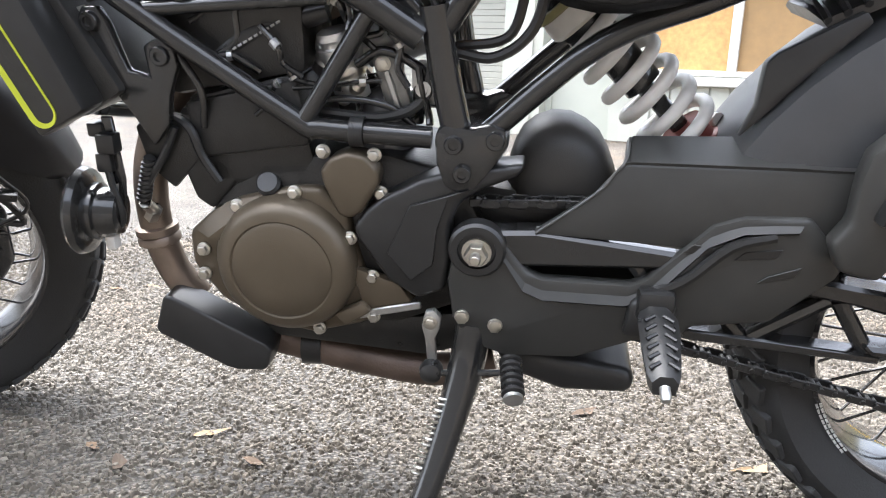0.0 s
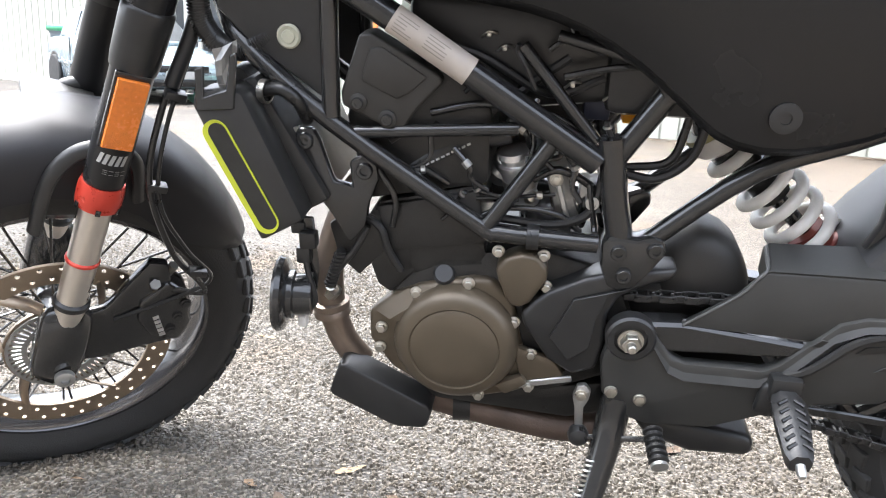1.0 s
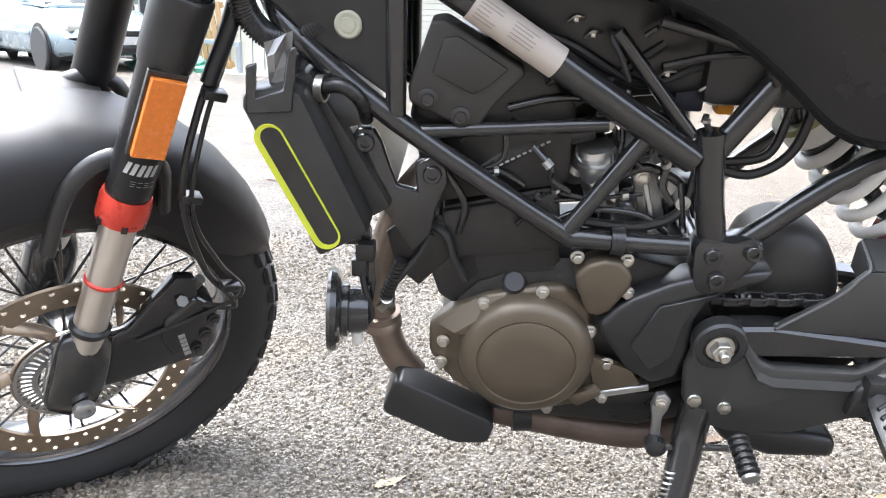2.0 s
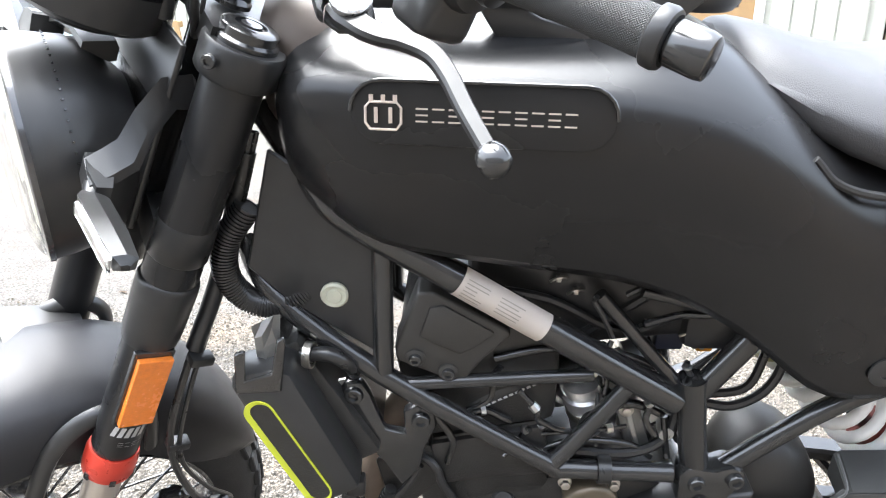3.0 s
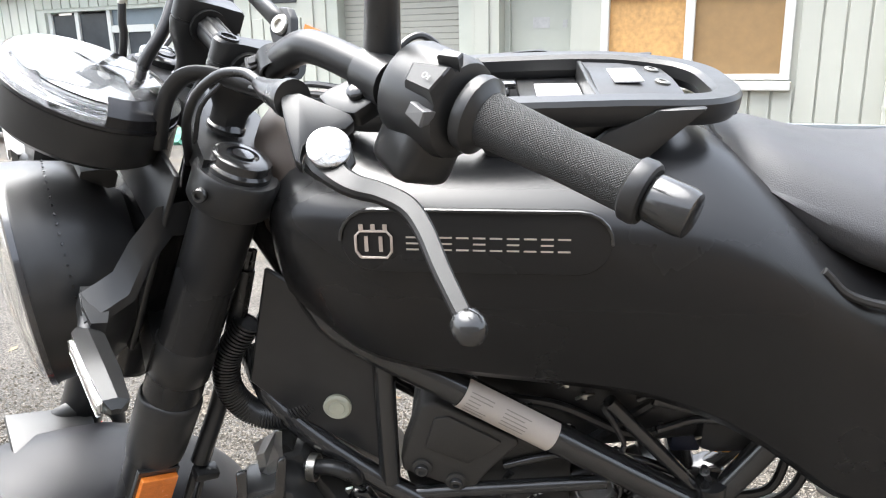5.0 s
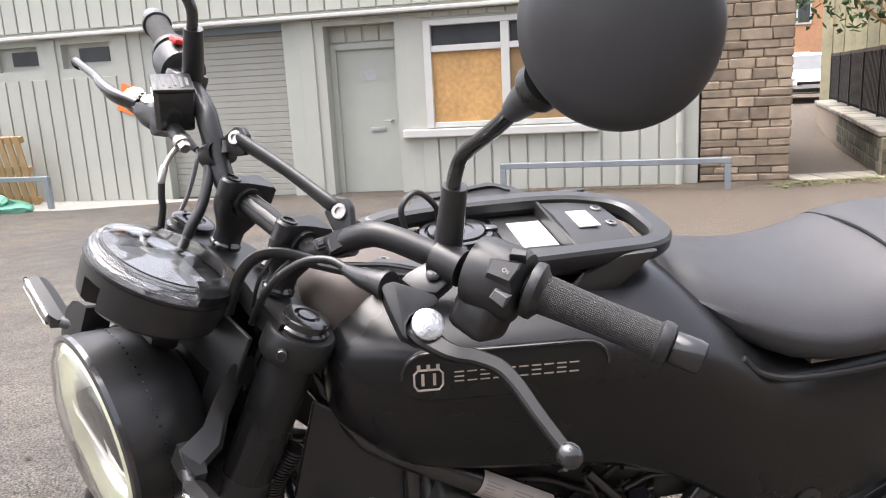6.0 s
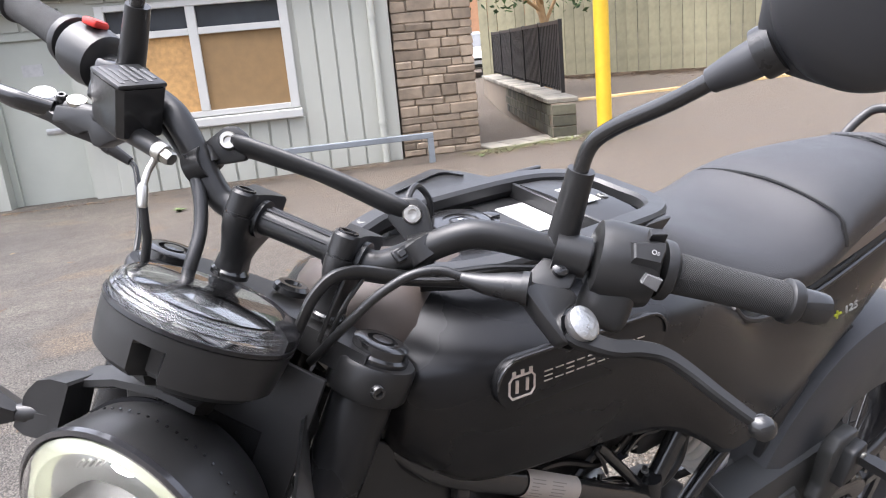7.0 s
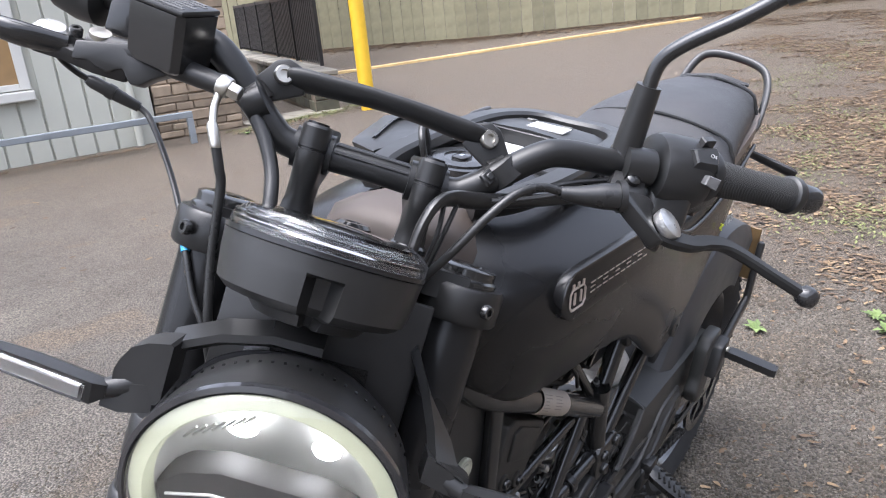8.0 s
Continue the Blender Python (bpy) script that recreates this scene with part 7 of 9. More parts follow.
        c = fp("bar_clamp", join(loft([ring(-0.003, 0, 0.015), ring(0.006, 0, 0.0145), ring(0.014, 0.1, 0.0135), ring(0.026, 0.45, 0.014), ring(0.038, 0.85, 0.015), ring(0.048, 1, 0.015), ring(0.0515, 1, 0.015), ring(0.0520, 1, 0.015, 0.95), ring(0.0535, 1, 0.015, 0.95), ring(0.0540, 1, 0.015), ring(0.070, 1, 0.015), ring(0.0725, 1, 0.015, 0.92)]), tube([(0.006, s * 0.047 - 0.0155, 0.052), (0.006, s * 0.047 + 0.0155, 0.052)], 0.0165, 28, 1)), BARP, "black handlebar clamp", smooth=35)
        for x in (-0.012,):
            part("clamp_screw", lathe([(0.0085, 0.0), (0.0085, 0.0045), (0.0062, 0.0045), (0.0058, 0.0005), (0.0001, 0.0005)], 18, pose(x, s * 0.047, 0.0697)), DIAL, c)
        part("foot_ring", lathe([(0.0165, -0.004), (0.0165, 0.0), (0.013, 0.004)], 24, pose(0.006, s * 0.047, 0)), FRAME, c, "dark spacer ring")
    # handlebar, cross-bar
    half = [(0.006, 0.0, 0.052), (0.006, 0.062, 0.052), (0.004, 0.085, 0.062), (0.002, 0.125, 0.098), (0.006, 0.150, 0.110), (0.022, 0.205, 0.117), (0.040, 0.280, 0.130), (0.0765, 0.391, 0.142)]
    hb = fp("handlebar", tube([(x, -y, z) for x, y, z in half[:0:-1]] + half, 0.0118, 16, 5), BARP, "matt black braced handlebar")
    turn = Matrix(((0, 1, 0, 0), (1, 0, 0, 0), (0, 0, 1, 0), (0, 0, 0, 1)))
    for ang in (20, 62, 104, 146):
        dx, dz = -0.0113 * math.cos(radians(ang)), 0.0113 * math.sin(radians(ang))
        part("bar_rib", tube([(0.006 + dx, -0.030, 0.052 + dz), (0.006 + dx, 0.030, 0.052 + dz)], 0.0016, 8, 1), BARP, hb)
    cb = fp("cross_bar", tube([(0.012, -0.080, 0.1015), (0.009, -0.066, 0.103), (0.006, 0.0, 0.106), (0.009, 0.066, 0.103), (0.012, 0.080, 0.1015)], [0.0100, 0.0112, 0.0096, 0.0112, 0.0100], 16, 5, 0.55), MATTBAR, "flat black handlebar cross-brace")
    for s in (-1, 1):
        lug = [(0.066, 0.092), (0.072, 0.112), (0.084, 0.116), (0.094, 0.112), (0.106, 0.095), (0.118, 0.078), (0.104, 0.066), (0.092, 0.078)]
        part("end_plate", prism([(s * y, z) for y, z in lug], 0.008, 0.0155, 0.002, 2, m=turn), MATTBAR, cb)
        part("brace_bolt", capscrew((0.0085, s * 0.0855, 0.102), (-0.93, -0.25, 0.25), 0.0080, 0.005), STEEL, cb, "bright socket-head bolt")
        part("bar_strap", tube([(0.010, s * 0.096, 0.074), (0.012, s * 0.108, 0.083)], 0.0138, 14, 1), BARP, cb)
    # grips
    for s in (-1, 1):
        a, b = Vector((0.042, s * 0.285, 0.131)), Vector((0.0765, s * 0.391, 0.142))
        d = (b - a).normalized()
        m = aim(a, d)
        ln = (b - a).length
        bm = lathe([(0.0140, 0.002), (0.0170, 0.004), (0.0166, 0.012), (0.0150, ln * 0.5), (0.0152, ln - 0.012), (0.0160, ln - 0.006), (0.0150, ln)], 40, Matrix.Identity(4))
        uv = bm.loops.layers.uv.new("uv")
        for f in bm.faces:
            for l in f.loops:
                a2 = math.atan2(l.vert.co.y, l.vert.co.x)
                if a2 < -3.05:
                    a2 += 2 * math.pi
                l[uv].uv = (a2 * 0.0165, l.vert.co.z)
        bm.transform(m)
        g = fp("grip", bm, GRIP, "ribbed black rubber grip")
        part("end_ring", lathe([(0.0155, ln - 0.012), (0.0180, ln - 0.010), (0.0184, ln - 0.004), (0.0172, ln - 0.001), (0.0150, ln)], 40, m), PLASTIC, g)
        part("flange", lathe([(0.0165, -0.009), (0.0235, -0.007), (0.0245, -0.003), (0.0240, 0.001), (0.0205, 0.003), (0.0172, 0.006)], 40, m), PLASTIC, g)
        part("bar_end", lathe([(0.0125, ln), (0.0135, ln + 0.002), (0.0138, ln + 0.020), (0.0128, ln + 0.0245), (0.0105, ln + 0.0255), (0.0001, ln + 0.0255)], 28, m), FRAME, g, "glossy black bar-end weight")
    # left switch block
    a, d = Vector((0.031, -0.245, 0.124)), Vector((0.20, -0.95, 0.13)).normalized()
    m = aim(a, d)
    sw = fp("switch_block", loft([[tuple(m @ Vector((r * sx * math.cos(t), r * math.sin(t) * 1.05, h))) for t in [2 * math.pi * k / 24 for k in range(24)]] for r, sx, h in ((0.022, 1, -0.018), (0.0285, 1, -0.015), (0.0305, 1.0, -0.008), (0.0305, 1.0, 0.024), (0.0285, 1.0, 0.030), (0.023, 1, 0.032))]), PLASTIC, "black left handlebar switch block", smooth=35)
    part("lower_housing", box(0.012, 0.056, -0.272, -0.230, 0.072, 0.115, 0.010, 3), PLASTIC, sw)
    # switches lie on the drum: corners as (angle, along), foot and top radius
    e1 = d.cross(Vector((0, 0, 1))).normalized()
    e2 = e1.cross(d)

    def drum(t, h, r):
        t = radians(t)
        return a + (e1 * math.cos(t) + e2 * math.sin(t)) * r + d * h

    def key(foot, top, r0, r1):
        ring0, ring1 = [drum(t, h, r0) for t, h in foot], [drum(t, h, r1 - 0.0012) for t, h in top]
        mid = sum(ring1, Vector()) / len(ring1)
        out = drum(sum(t for t, h in top) / len(top), 0, 1) - a
        return loft([ring0, ring1, [p.lerp(mid, 0.12) + out * 0.0012 for p in ring1]])

    part("beam_rocker", key([(46, 0.003), (52, 0.031), (38, 0.0315), (4, 0.030), (6, 0.006)], [(36, 0.0055), (47.5, 0.030), (36, 0.0305), (16, 0.028), (16, 0.0075)], 0.028, 0.0355), PLASTIC, sw, smooth=20)
    q = aim(drum(28, 0.021, 0.0372), drum(28, 0, 1) - a)
    part("beam_symbol", join(lathe([(0.0014, -0.0002), (0.0014, 0.0002), (0.0019, 0.0002), (0.0019, -0.0002)], 16, q, cap=False), *[box(0.0024, 0.0040, -0.0014 + 0.0011 * k, -0.0010 + 0.0011 * k, -0.0002, 0.0002, m=q) for k in range(3)]), WHITEPRINT, sw, "small grey lamp symbol", smooth=0)
    tab = [(-11, 0.0165), (2, 0.019), (-1.5, 0.0315), (-18, 0.0295)]
    part("indicator_switch", key(tab, tab, 0.027, 0.0370), mat("worn_grey_switch", (0.13, 0.13, 0.13), 0.4, 0, 0.3, 60), sw, "worn grey indicator switch", smooth=20)
    tab = [(50, 0.018), (62, 0.017), (67, 0.029), (57, 0.031)]
    part("top_switch", key(tab, tab, 0.028, 0.0375), SOFTRUB, sw, smooth=20)
    # clutch perch, lever, knob
    def slab(poly, o, u, v, n, th, bev):
        w = Matrix(((u[0], n[0], v[0], o[0]), (u[1], n[1], v[1], o[1]), (u[2], n[2], v[2], o[2]), (0, 0, 0, 1)))
        return prism(poly, -th, 0, bev, 2, m=w)

    po, pu, pv, pn = Vector((-0.020, -0.2395, 0.0745)), Vector((0.633, -0.774, 0)), Vector((0.543, 0.444, 0.712)), Vector((-0.551, -0.451, 0.702))
    perch = fp("clutch_perch", slab([(-0.0471, 0.0210), (-0.0370, 0.0284), (-0.0175, 0.0297), (-0.0020, 0.0306), (0.0032, 0.0271), (0.0008, 0.0196), (-0.0086, 0.0131), (-0.0150, 0.0048), (-0.0160, -0.0035), (-0.0135, -0.0110), (-0.0100, -0.0150), (-0.0160, -0.0135), (-0.0331, 0.0044)], po, pu, pv, pn, 0.013, 0.0016), PLASTIC, "black clutch lever perch", smooth=30)
    part("lug", slab([(-0.012, 0.012), (0.006, 0.017), (0.014, 0.008), (0.013, -0.006), (0.0, -0.014), (-0.012, -0.012), (-0.0165, 0.0)], po, pu, pv, pn, 0.004, 0.001), PLASTIC, perch).matrix_basis = Matrix.Translation(pn * -0.012)
    part("clamp_plate", slab([(-0.0160, 0.0092), (0.0058, 0.0103), (0.0126, 0.0040), (0.0103, -0.0096), (-0.0040, -0.0180), (-0.0229, -0.0162), (-0.0225, -0.0081)], (0.004, -0.212, 0.1035), (0.132, -0.991, 0), (0.652, 0.087, 0.754), (-0.747, -0.1, 0.657), 0.014, 0.0016), PLASTIC, perch, smooth=30)
    part("clamp_half", tube([(0.018, -0.226, 0.120), (0.014, -0.200, 0.117)], 0.0165, 20, 1), PLASTIC, perch)
    q = aim((0.0054, -0.2104, 0.1050), (-0.75, -0.1, 0.66))
    ps = part("perch_screw", lathe([(0.0066, 0.0), (0.0066, 0.0040), (0.0050, 0.0055), (0.0001, 0.0060)], 24, q), FRAME, perch, "black cross-head screw")
    part("cross_slot", join(box(-0.0034, 0.0034, -0.0007, 0.0007, 0.0050, 0.0062, m=q), box(-0.0007, 0.0007, -0.0034, 0.0034, 0.0050, 0.0062, m=q)), DIAL, ps, smooth=0)
    part("adjuster", tube([(-0.0296, -0.1945, 0.0878), (-0.0296, -0.180, 0.0840), (-0.030, -0.165, 0.080), (-0.029, -0.147, 0.077)], [0.0112, 0.0104, 0.0080, 0.0050], 18, 4), SOFTRUB, perch, "rubber cable boot")
    part("boot_lip", tube([(-0.0296, -0.1965, 0.0885), (-0.0296, -0.1915, 0.0872)], 0.0130, 20, 1), SOFTRUB, perch)
    part("pivot_knob", lathe([(0.0125, -0.004), (0.0135, 0.0), (0.0135, 0.004), (0.011, 0.0055), (0.0001, 0.006)], 28, aim((-0.0215, -0.2405, 0.0775), (-0.55, -0.45, 0.70))), CAPMETAL, perch, "bright round pivot cap")

    def blade(pts, up, n=5):
        """A lever of flat section: centre, width and thickness along the way."""
        path = smooth_path([p for p, w, h in pts], n)
        rings = []
        for i, p in enumerate(path):
            k = min(i / n, len(pts) - 1.001)
            j, f = int(k), k - int(k)
            w, h = (pts[j][q] * (1 - f) + pts[j + 1][q] * f for q in (1, 2))
            dd = (path[min(i + 1, len(path) - 1)] - path[max(i - 1, 0)]).normalized()
            sd = dd.cross(up).normalized()
            tp = sd.cross(dd)
            rings.append([p + sd * (w * x) + tp * (h * y) for x, y in ((-0.5, -0.25), (-0.5, 0.25), (-0.36, 0.5), (0.36, 0.5), (0.5, 0.25), (0.5, -0.25), (0.36, -0.5), (-0.36, -0.5))])
        return loft(rings)

    fp("clutch_lever", blade([((-0.0222, -0.232, 0.070), 0.020, 0.008), ((-0.0209, -0.2436, 0.0686), 0.021, 0.009), ((-0.0187, -0.2582, 0.0678), 0.0155, 0.010), ((-0.0146, -0.2704, 0.0695), 0.0135, 0.010), ((-0.0072, -0.2834, 0.0735), 0.0125, 0.0095), ((0.0, -0.302, 0.0760), 0.0125, 0.009), ((0.001, -0.322, 0.0725), 0.0115, 0.009), ((-0.002, -0.350, 0.0645), 0.0105, 0.009), ((-0.004, -0.380, 0.0565), 0.0095, 0.009)], pn), MATTBAR, "satin black clutch lever", smooth=30)
    fp("lever_ball", lathe([(0.004, -0.010), (0.0085, -0.006), (0.0098, 0.0), (0.0085, 0.006), (0.004, 0.0095), (0.0001, 0.010)], 20, aim((-0.004, -0.386, 0.055), (0, -1, -0.2))), FRAME, "glossy lever ball end")
    # clutch cable looping to the head
    fp("clutch_cable", tube([(-0.029, -0.147, 0.078), (-0.033, -0.130, 0.0765), (-0.041, -0.112, 0.066), (-0.046, -0.095, 0.043), (-0.043, -0.082, 0.018), (-0.036, -0.072, -0.002), (-0.02, -0.055, -0.035)], 0.0036, 12, 6), SOFTRUB, "black clutch cable")
    lo = fp("handlebar_loom", tube([(0.025, -0.215, 0.100), (0.018, -0.170, 0.078), (0.006, -0.120, 0.060), (-0.008, -0.088, 0.0515), (-0.024, -0.067, 0.0480), (-0.040, -0.055, 0.0400), (-0.0475, -0.049, 0.022), (-0.048, -0.047, 0.000), (-0.042, -0.043, -0.030)], [0.0070, 0.0074, 0.0080, 0.0090, 0.0084, 0.0078, 0.0072, 0.0068, 0.0060], 12, 6, 0.6), SOFTRUB, "taped wiring loom")
    part("wire", tube([(0.016, -0.205, 0.104), (0.004, -0.165, 0.090), (0.000, -0.135, 0.074), (-0.006, -0.105, 0.058)], 0.0022, 8, 5), SOFTRUB, lo)
    part("wire", tube([(0.014, -0.200, 0.098), (-0.004, -0.160, 0.080), (-0.008, -0.130, 0.066), (-0.010, -0.100, 0.055)], 0.0022, 8, 5), SOFTRUB, lo)
    part("wire", tube([(-0.030, -0.062, 0.0455), (-0.038, -0.063, 0.020), (-0.032, -0.060, -0.012)], 0.0020, 8, 4), SOFTRUB, lo)
    part("wire", tube([(-0.018, -0.074, 0.0490), (-0.029, -0.069, 0.022), (-0.024, -0.064, -0.012)], 0.0020, 8, 4), SOFTRUB, lo)
    part("tie_buckle", join(box(-0.0065, 0.0065, -0.0055, 0.0055, -0.002, 0.0025, 0.001, 1), box(-0.0035, 0.0035, -0.0030, 0.0030, 0.0025, 0.0045, 0.0008, 1)), PLASTIC, lo, "small black strap buckle", Matrix.Identity(4)).matrix_basis = Matrix.Translation((-0.0085, -0.092, 0.072)) @ Matrix.Rotation(radians(35), 4, "X") @ Matrix.Rotation(radians(-50), 4, "Y")
    fp("loom_tie", flat_ring(0.0125, 0.0145, -0.008, 0.008, 24), SOFTRUB).matrix_basis = FRONT @ Matrix.Translation((0.003, -0.105, 0.080)) @ Matrix.Rotation(radians(35), 4, "X")
    # mirrors
    for s in (-1, 1):
        f = (lambda p: p) if s == -1 else mirror_y
        mr = fp("mirror", tube(f([(0.022, -0.203, 0.122), (0.010, -0.200, 0.155), (0.0, -0.198, 0.182)]), [0.0125, 0.0115, 0.0105], 16, 3), SOFTRUB, "round black mirror on a bent stem")
        part("clamp", box(0.010, 0.036, *sorted((s * 0.192, s * 0.215)), 0.108, 0.134, 0.005), FRAME, mr)
        part("stem", tube(f([(0.0, -0.198, 0.175), (-0.008, -0.198, 0.200), (-0.020, -0.210, 0.218), (-0.042, -0.238, 0.243), (-0.063, -0.263, 0.269)]), 0.0062, 12, 5), FRAME, mr)
        part("neck", tube(f([(-0.058, -0.257, 0.263), (-0.068, -0.269, 0.275), (-0.078, -0.283, 0.289)]), [0.0085, 0.0115, 0.0135], 14, 3), MIRRORP, mr)
        part("neck_band", tube(f([(-0.0745, -0.2775, 0.2840), (-0.0800, -0.2850, 0.2915)]), 0.0165, 20, 1), SOFTRUB, mr)
        c = Vector((-0.0985, s * 0.3225, 0.3345))
        n = Vector((-0.93, s * 0.22, -0.30)).normalized()
        hd = lathe([(0.0590, -0.006), (0.0605, -0.002), (0.060, 0.002), (0.0555, 0.011), (0.042, 0.018), (0.024, 0.0225), (0.0001, 0.024)], 56, aim(c, n))
        lobe = Vector((-0.078, s * 0.283, 0.289))
        shell = part("mirror_shell", hd, MIRRORP, mr, "domed black mirror back", smooth=60)
        nk = tube([tuple(lobe), tuple(lobe.lerp(c, 0.22)), tuple(lobe.lerp(c, 0.48)), tuple(lobe.lerp(c, 0.75))], [0.019, 0.036, 0.046, 0.050], 28, 5)
        for v in nk.verts:
            v.co -= n * ((v.co - lobe).dot(n) * 0.62)
        part("shell_neck", nk, MIRRORP, mr, smooth=60)
        part("mirror_glass", lathe([(0.057, -0.0075), (0.057, -0.0065), (0.0001, -0.0065)], 48, aim(c, n)), CHROME, mr, "mirror glass")
    # right side: throttle, brake master cylinder, lever
    a, d = Vector((0.033, 0.252, 0.125)), Vector((0.20, 0.95, 0.13)).normalized()
    m = aim(a, d)
    th = fp("throttle_housing", loft([[tuple(m @ Vector((r * math.cos(t), r * math.sin(t), h))) for t in [2 * math.pi * k / 24 for k in range(24)]] for r, h in ((0.020, -0.022), (0.026, -0.018), (0.028, 0.0), (0.026, 0.018), (0.021, 0.022))]), PLASTIC, "black throttle and switch housing", smooth=35)
    part("stop_switch", box(0.014, 0.034, 0.244, 0.260, 0.150, 0.1575, 0.003), REDBUT, th, "red engine stop switch")
    LIDP = mat("lid_print", (0.10, 0.10, 0.10), 0.6)
    # reservoir axes: aft, outwards, up
    rm = Matrix(((0.861, 0.384, -0.335, -0.020), (-0.394, 0.919, 0.040, 0.167), (0.323, 0.098, 0.941, 0.106), (0, 0, 0, 1))) @ Matrix.Scale(1.1, 4)
    foot = [(-0.0185, -0.0165), (-0.0140, -0.0212), (0.0170, -0.0212), (0.0185, -0.0195), (0.0185, 0.0212), (-0.0185, 0.0212)]
    rs = fp("brake_reservoir", loft([[(x * k, y * k, z) for x, y in foot] for z, k in ((-0.0235, 0.80), (-0.0215, 0.93), (-0.0190, 0.955), (0.014, 1.0), (0.0145, 1.0), (0.0165, 1.0))], m=rm), FRAME, "square black brake fluid reservoir", smooth=30)
    part("reservoir_lid", box(-0.0192, 0.0192, -0.0219, 0.0219, 0.0167, 0.0210, 0.002, m=rm), PLASTIC, rs)
    for k in range(6):
        part("lid_print", box(-0.0155 + k * 0.0055, -0.0125 + k * 0.0055, -0.018 + 0.005 * (k % 2), 0.018 - 0.005 * (k % 3), 0.0210, 0.0214, m=rm), LIDP, rs, "small print, unreadable", smooth=0)
    mc = fp("brake_master_cylinder", tube([(-0.030, 0.117, 0.0785), (-0.022, 0.145, 0.081), (-0.014, 0.185, 0.083), (-0.012, 0.225, 0.080)], [0.0078, 0.0086, 0.0092, 0.009], 14, 4), BARP, "black brake master cylinder")
    part("cylinder_web", prism([(0.2315, 0.080), (0.2315, 0.0655), (0.2203, 0.0680), (0.2130, 0.0650), (0.2044, 0.0632), (0.1985, 0.0672), (0.1945, 0.0690), (0.1915, 0.0650), (0.1868, 0.0595), (0.1800, 0.0605), (0.1720, 0.0680), (0.1614, 0.0747), (0.150, 0.083), (0.196, 0.088)], -0.022, -0.004, 0.0018, 2, m=turn), PLASTIC, mc, "scalloped black casting under the reservoir", smooth=30)
    part("spring_eye", lathe([(0.0050, -0.004), (0.0050, 0.001), (0.0040, 0.0025), (0.0022, 0.0025), (0.0018, -0.001), (0.0001, -0.001)], 20, aim((-0.0114, 0.2364, 0.0868), (-0.5, -0.05, 0.865))), FRAME, mc)
    part("bar_clamp", box(-0.004, 0.036, 0.196, 0.222, 0.092, 0.130, 0.005), FRAME, mc)
    bd = (-0.12, -0.96, -0.2)
    part("banjo_bolt", join(lathe([(0.0064, 0), (0.0064, 0.007), (0.0056, 0.0085), (0.0001, 0.0085)], 6, aim((-0.0305, 0.1145, 0.078), bd)), lathe([(0.0076, -0.009), (0.0082, -0.0075), (0.0082, -0.002), (0.0076, 0.0)], 24, aim((-0.0305, 0.1145, 0.078), bd))), STEEL, mc, "bright banjo bolt")
    part("pivot_cap", lathe([(0.012, 0), (0.013, 0.003), (0.010, 0.006), (0.0001, 0.0065)], 24, aim((-0.0099, 0.2537, 0.0795), (-0.5, -0.05, 0.865))), CAPMETAL, mc, "bright round pivot cap")
    part("slot_screw", lathe([(0.008, 0), (0.008, 0.004), (0.0001, 0.0045)], 20, aim((-0.0140, 0.2178, 0.0868), (-0.5, -0.05, 0.865))), STEEL, mc)
    part("lever_mount", slab([(-0.046, -0.012), (-0.044, 0.011), (-0.020, 0.014), (0.004, 0.011), (0.026, 0.013), (0.033, 0.002), (0.027, -0.011), (0.0, -0.013)], Vector((-0.0105, 0.235, 0.0775)), Vector((0, 0.998, 0.058)), Vector((-0.866, 0.029, -0.499)), Vector((-0.5, -0.05, 0.865)), 0.012, 0.002), PLASTIC, mc, smooth=30)
    fp("brake_lever", tube([(-0.012, 0.240, 0.0735), (-0.024, 0.268, 0.072), (-0.025, 0.300, 0.073), (-0.018, 0.330, 0.073), (-0.011, 0.385, 0.070), (-0.009, 0.395, 0.068)], [0.009, 0.010, 0.008, 0.0065, 0.006, 0.009], 12, 5, 0.75), FRAME, "black front brake lever")
    bh = fp("front_brake_hose", tube([(-0.0300, 0.1205, 0.078), (-0.0315, 0.1215, 0.070), (-0.036, 0.1210, 0.0610), (-0.042, 0.1172, 0.0480)], [0.0046, 0.0032, 0.0030, 0.0030], 12, 5), STEEL, "brake hose with a bright metal end")
    part("hose", tube([(-0.0445, 0.1110, 0.0360), (-0.043, 0.1045, 0.0198), (-0.040, 0.1005, 0.0060), (-0.036, 0.0945, -0.045), (-0.036, 0.084, -0.095), (-0.030, 0.070, -0.14), (0.0, 0.05, -0.22)], 0.0037, 12, 6), SOFTRUB, bh)
    part("crimp", tube([(-0.0410, 0.1180, 0.0505), (-0.0420, 0.1172, 0.0480), (-0.0447, 0.1112, 0.0360), (-0.0450, 0.1104, 0.0342)], [0.0036, 0.0044, 0.0041, 0.0036], 14, 2), STEEL, bh)
    sb = fp("brake_switch_cable", tube([(-0.004, 0.245, 0.073), (0.016, 0.256, 0.066), (0.034, 0.250, 0.0585), (0.043, 0.235, 0.0530), (0.049, 0.197, 0.044), (0.042, 0.180, 0.032), (0.022, 0.152, 0.000), (-0.006, 0.128, -0.030), (-0.022, 0.1177, -0.0458), (-0.0320, 0.1010, -0.0783), (-0.037, 0.085, -0.1015), (-0.034, 0.07, -0.14)], 0.0026, 10, 6), SOFTRUB, "thin brake switch cable")
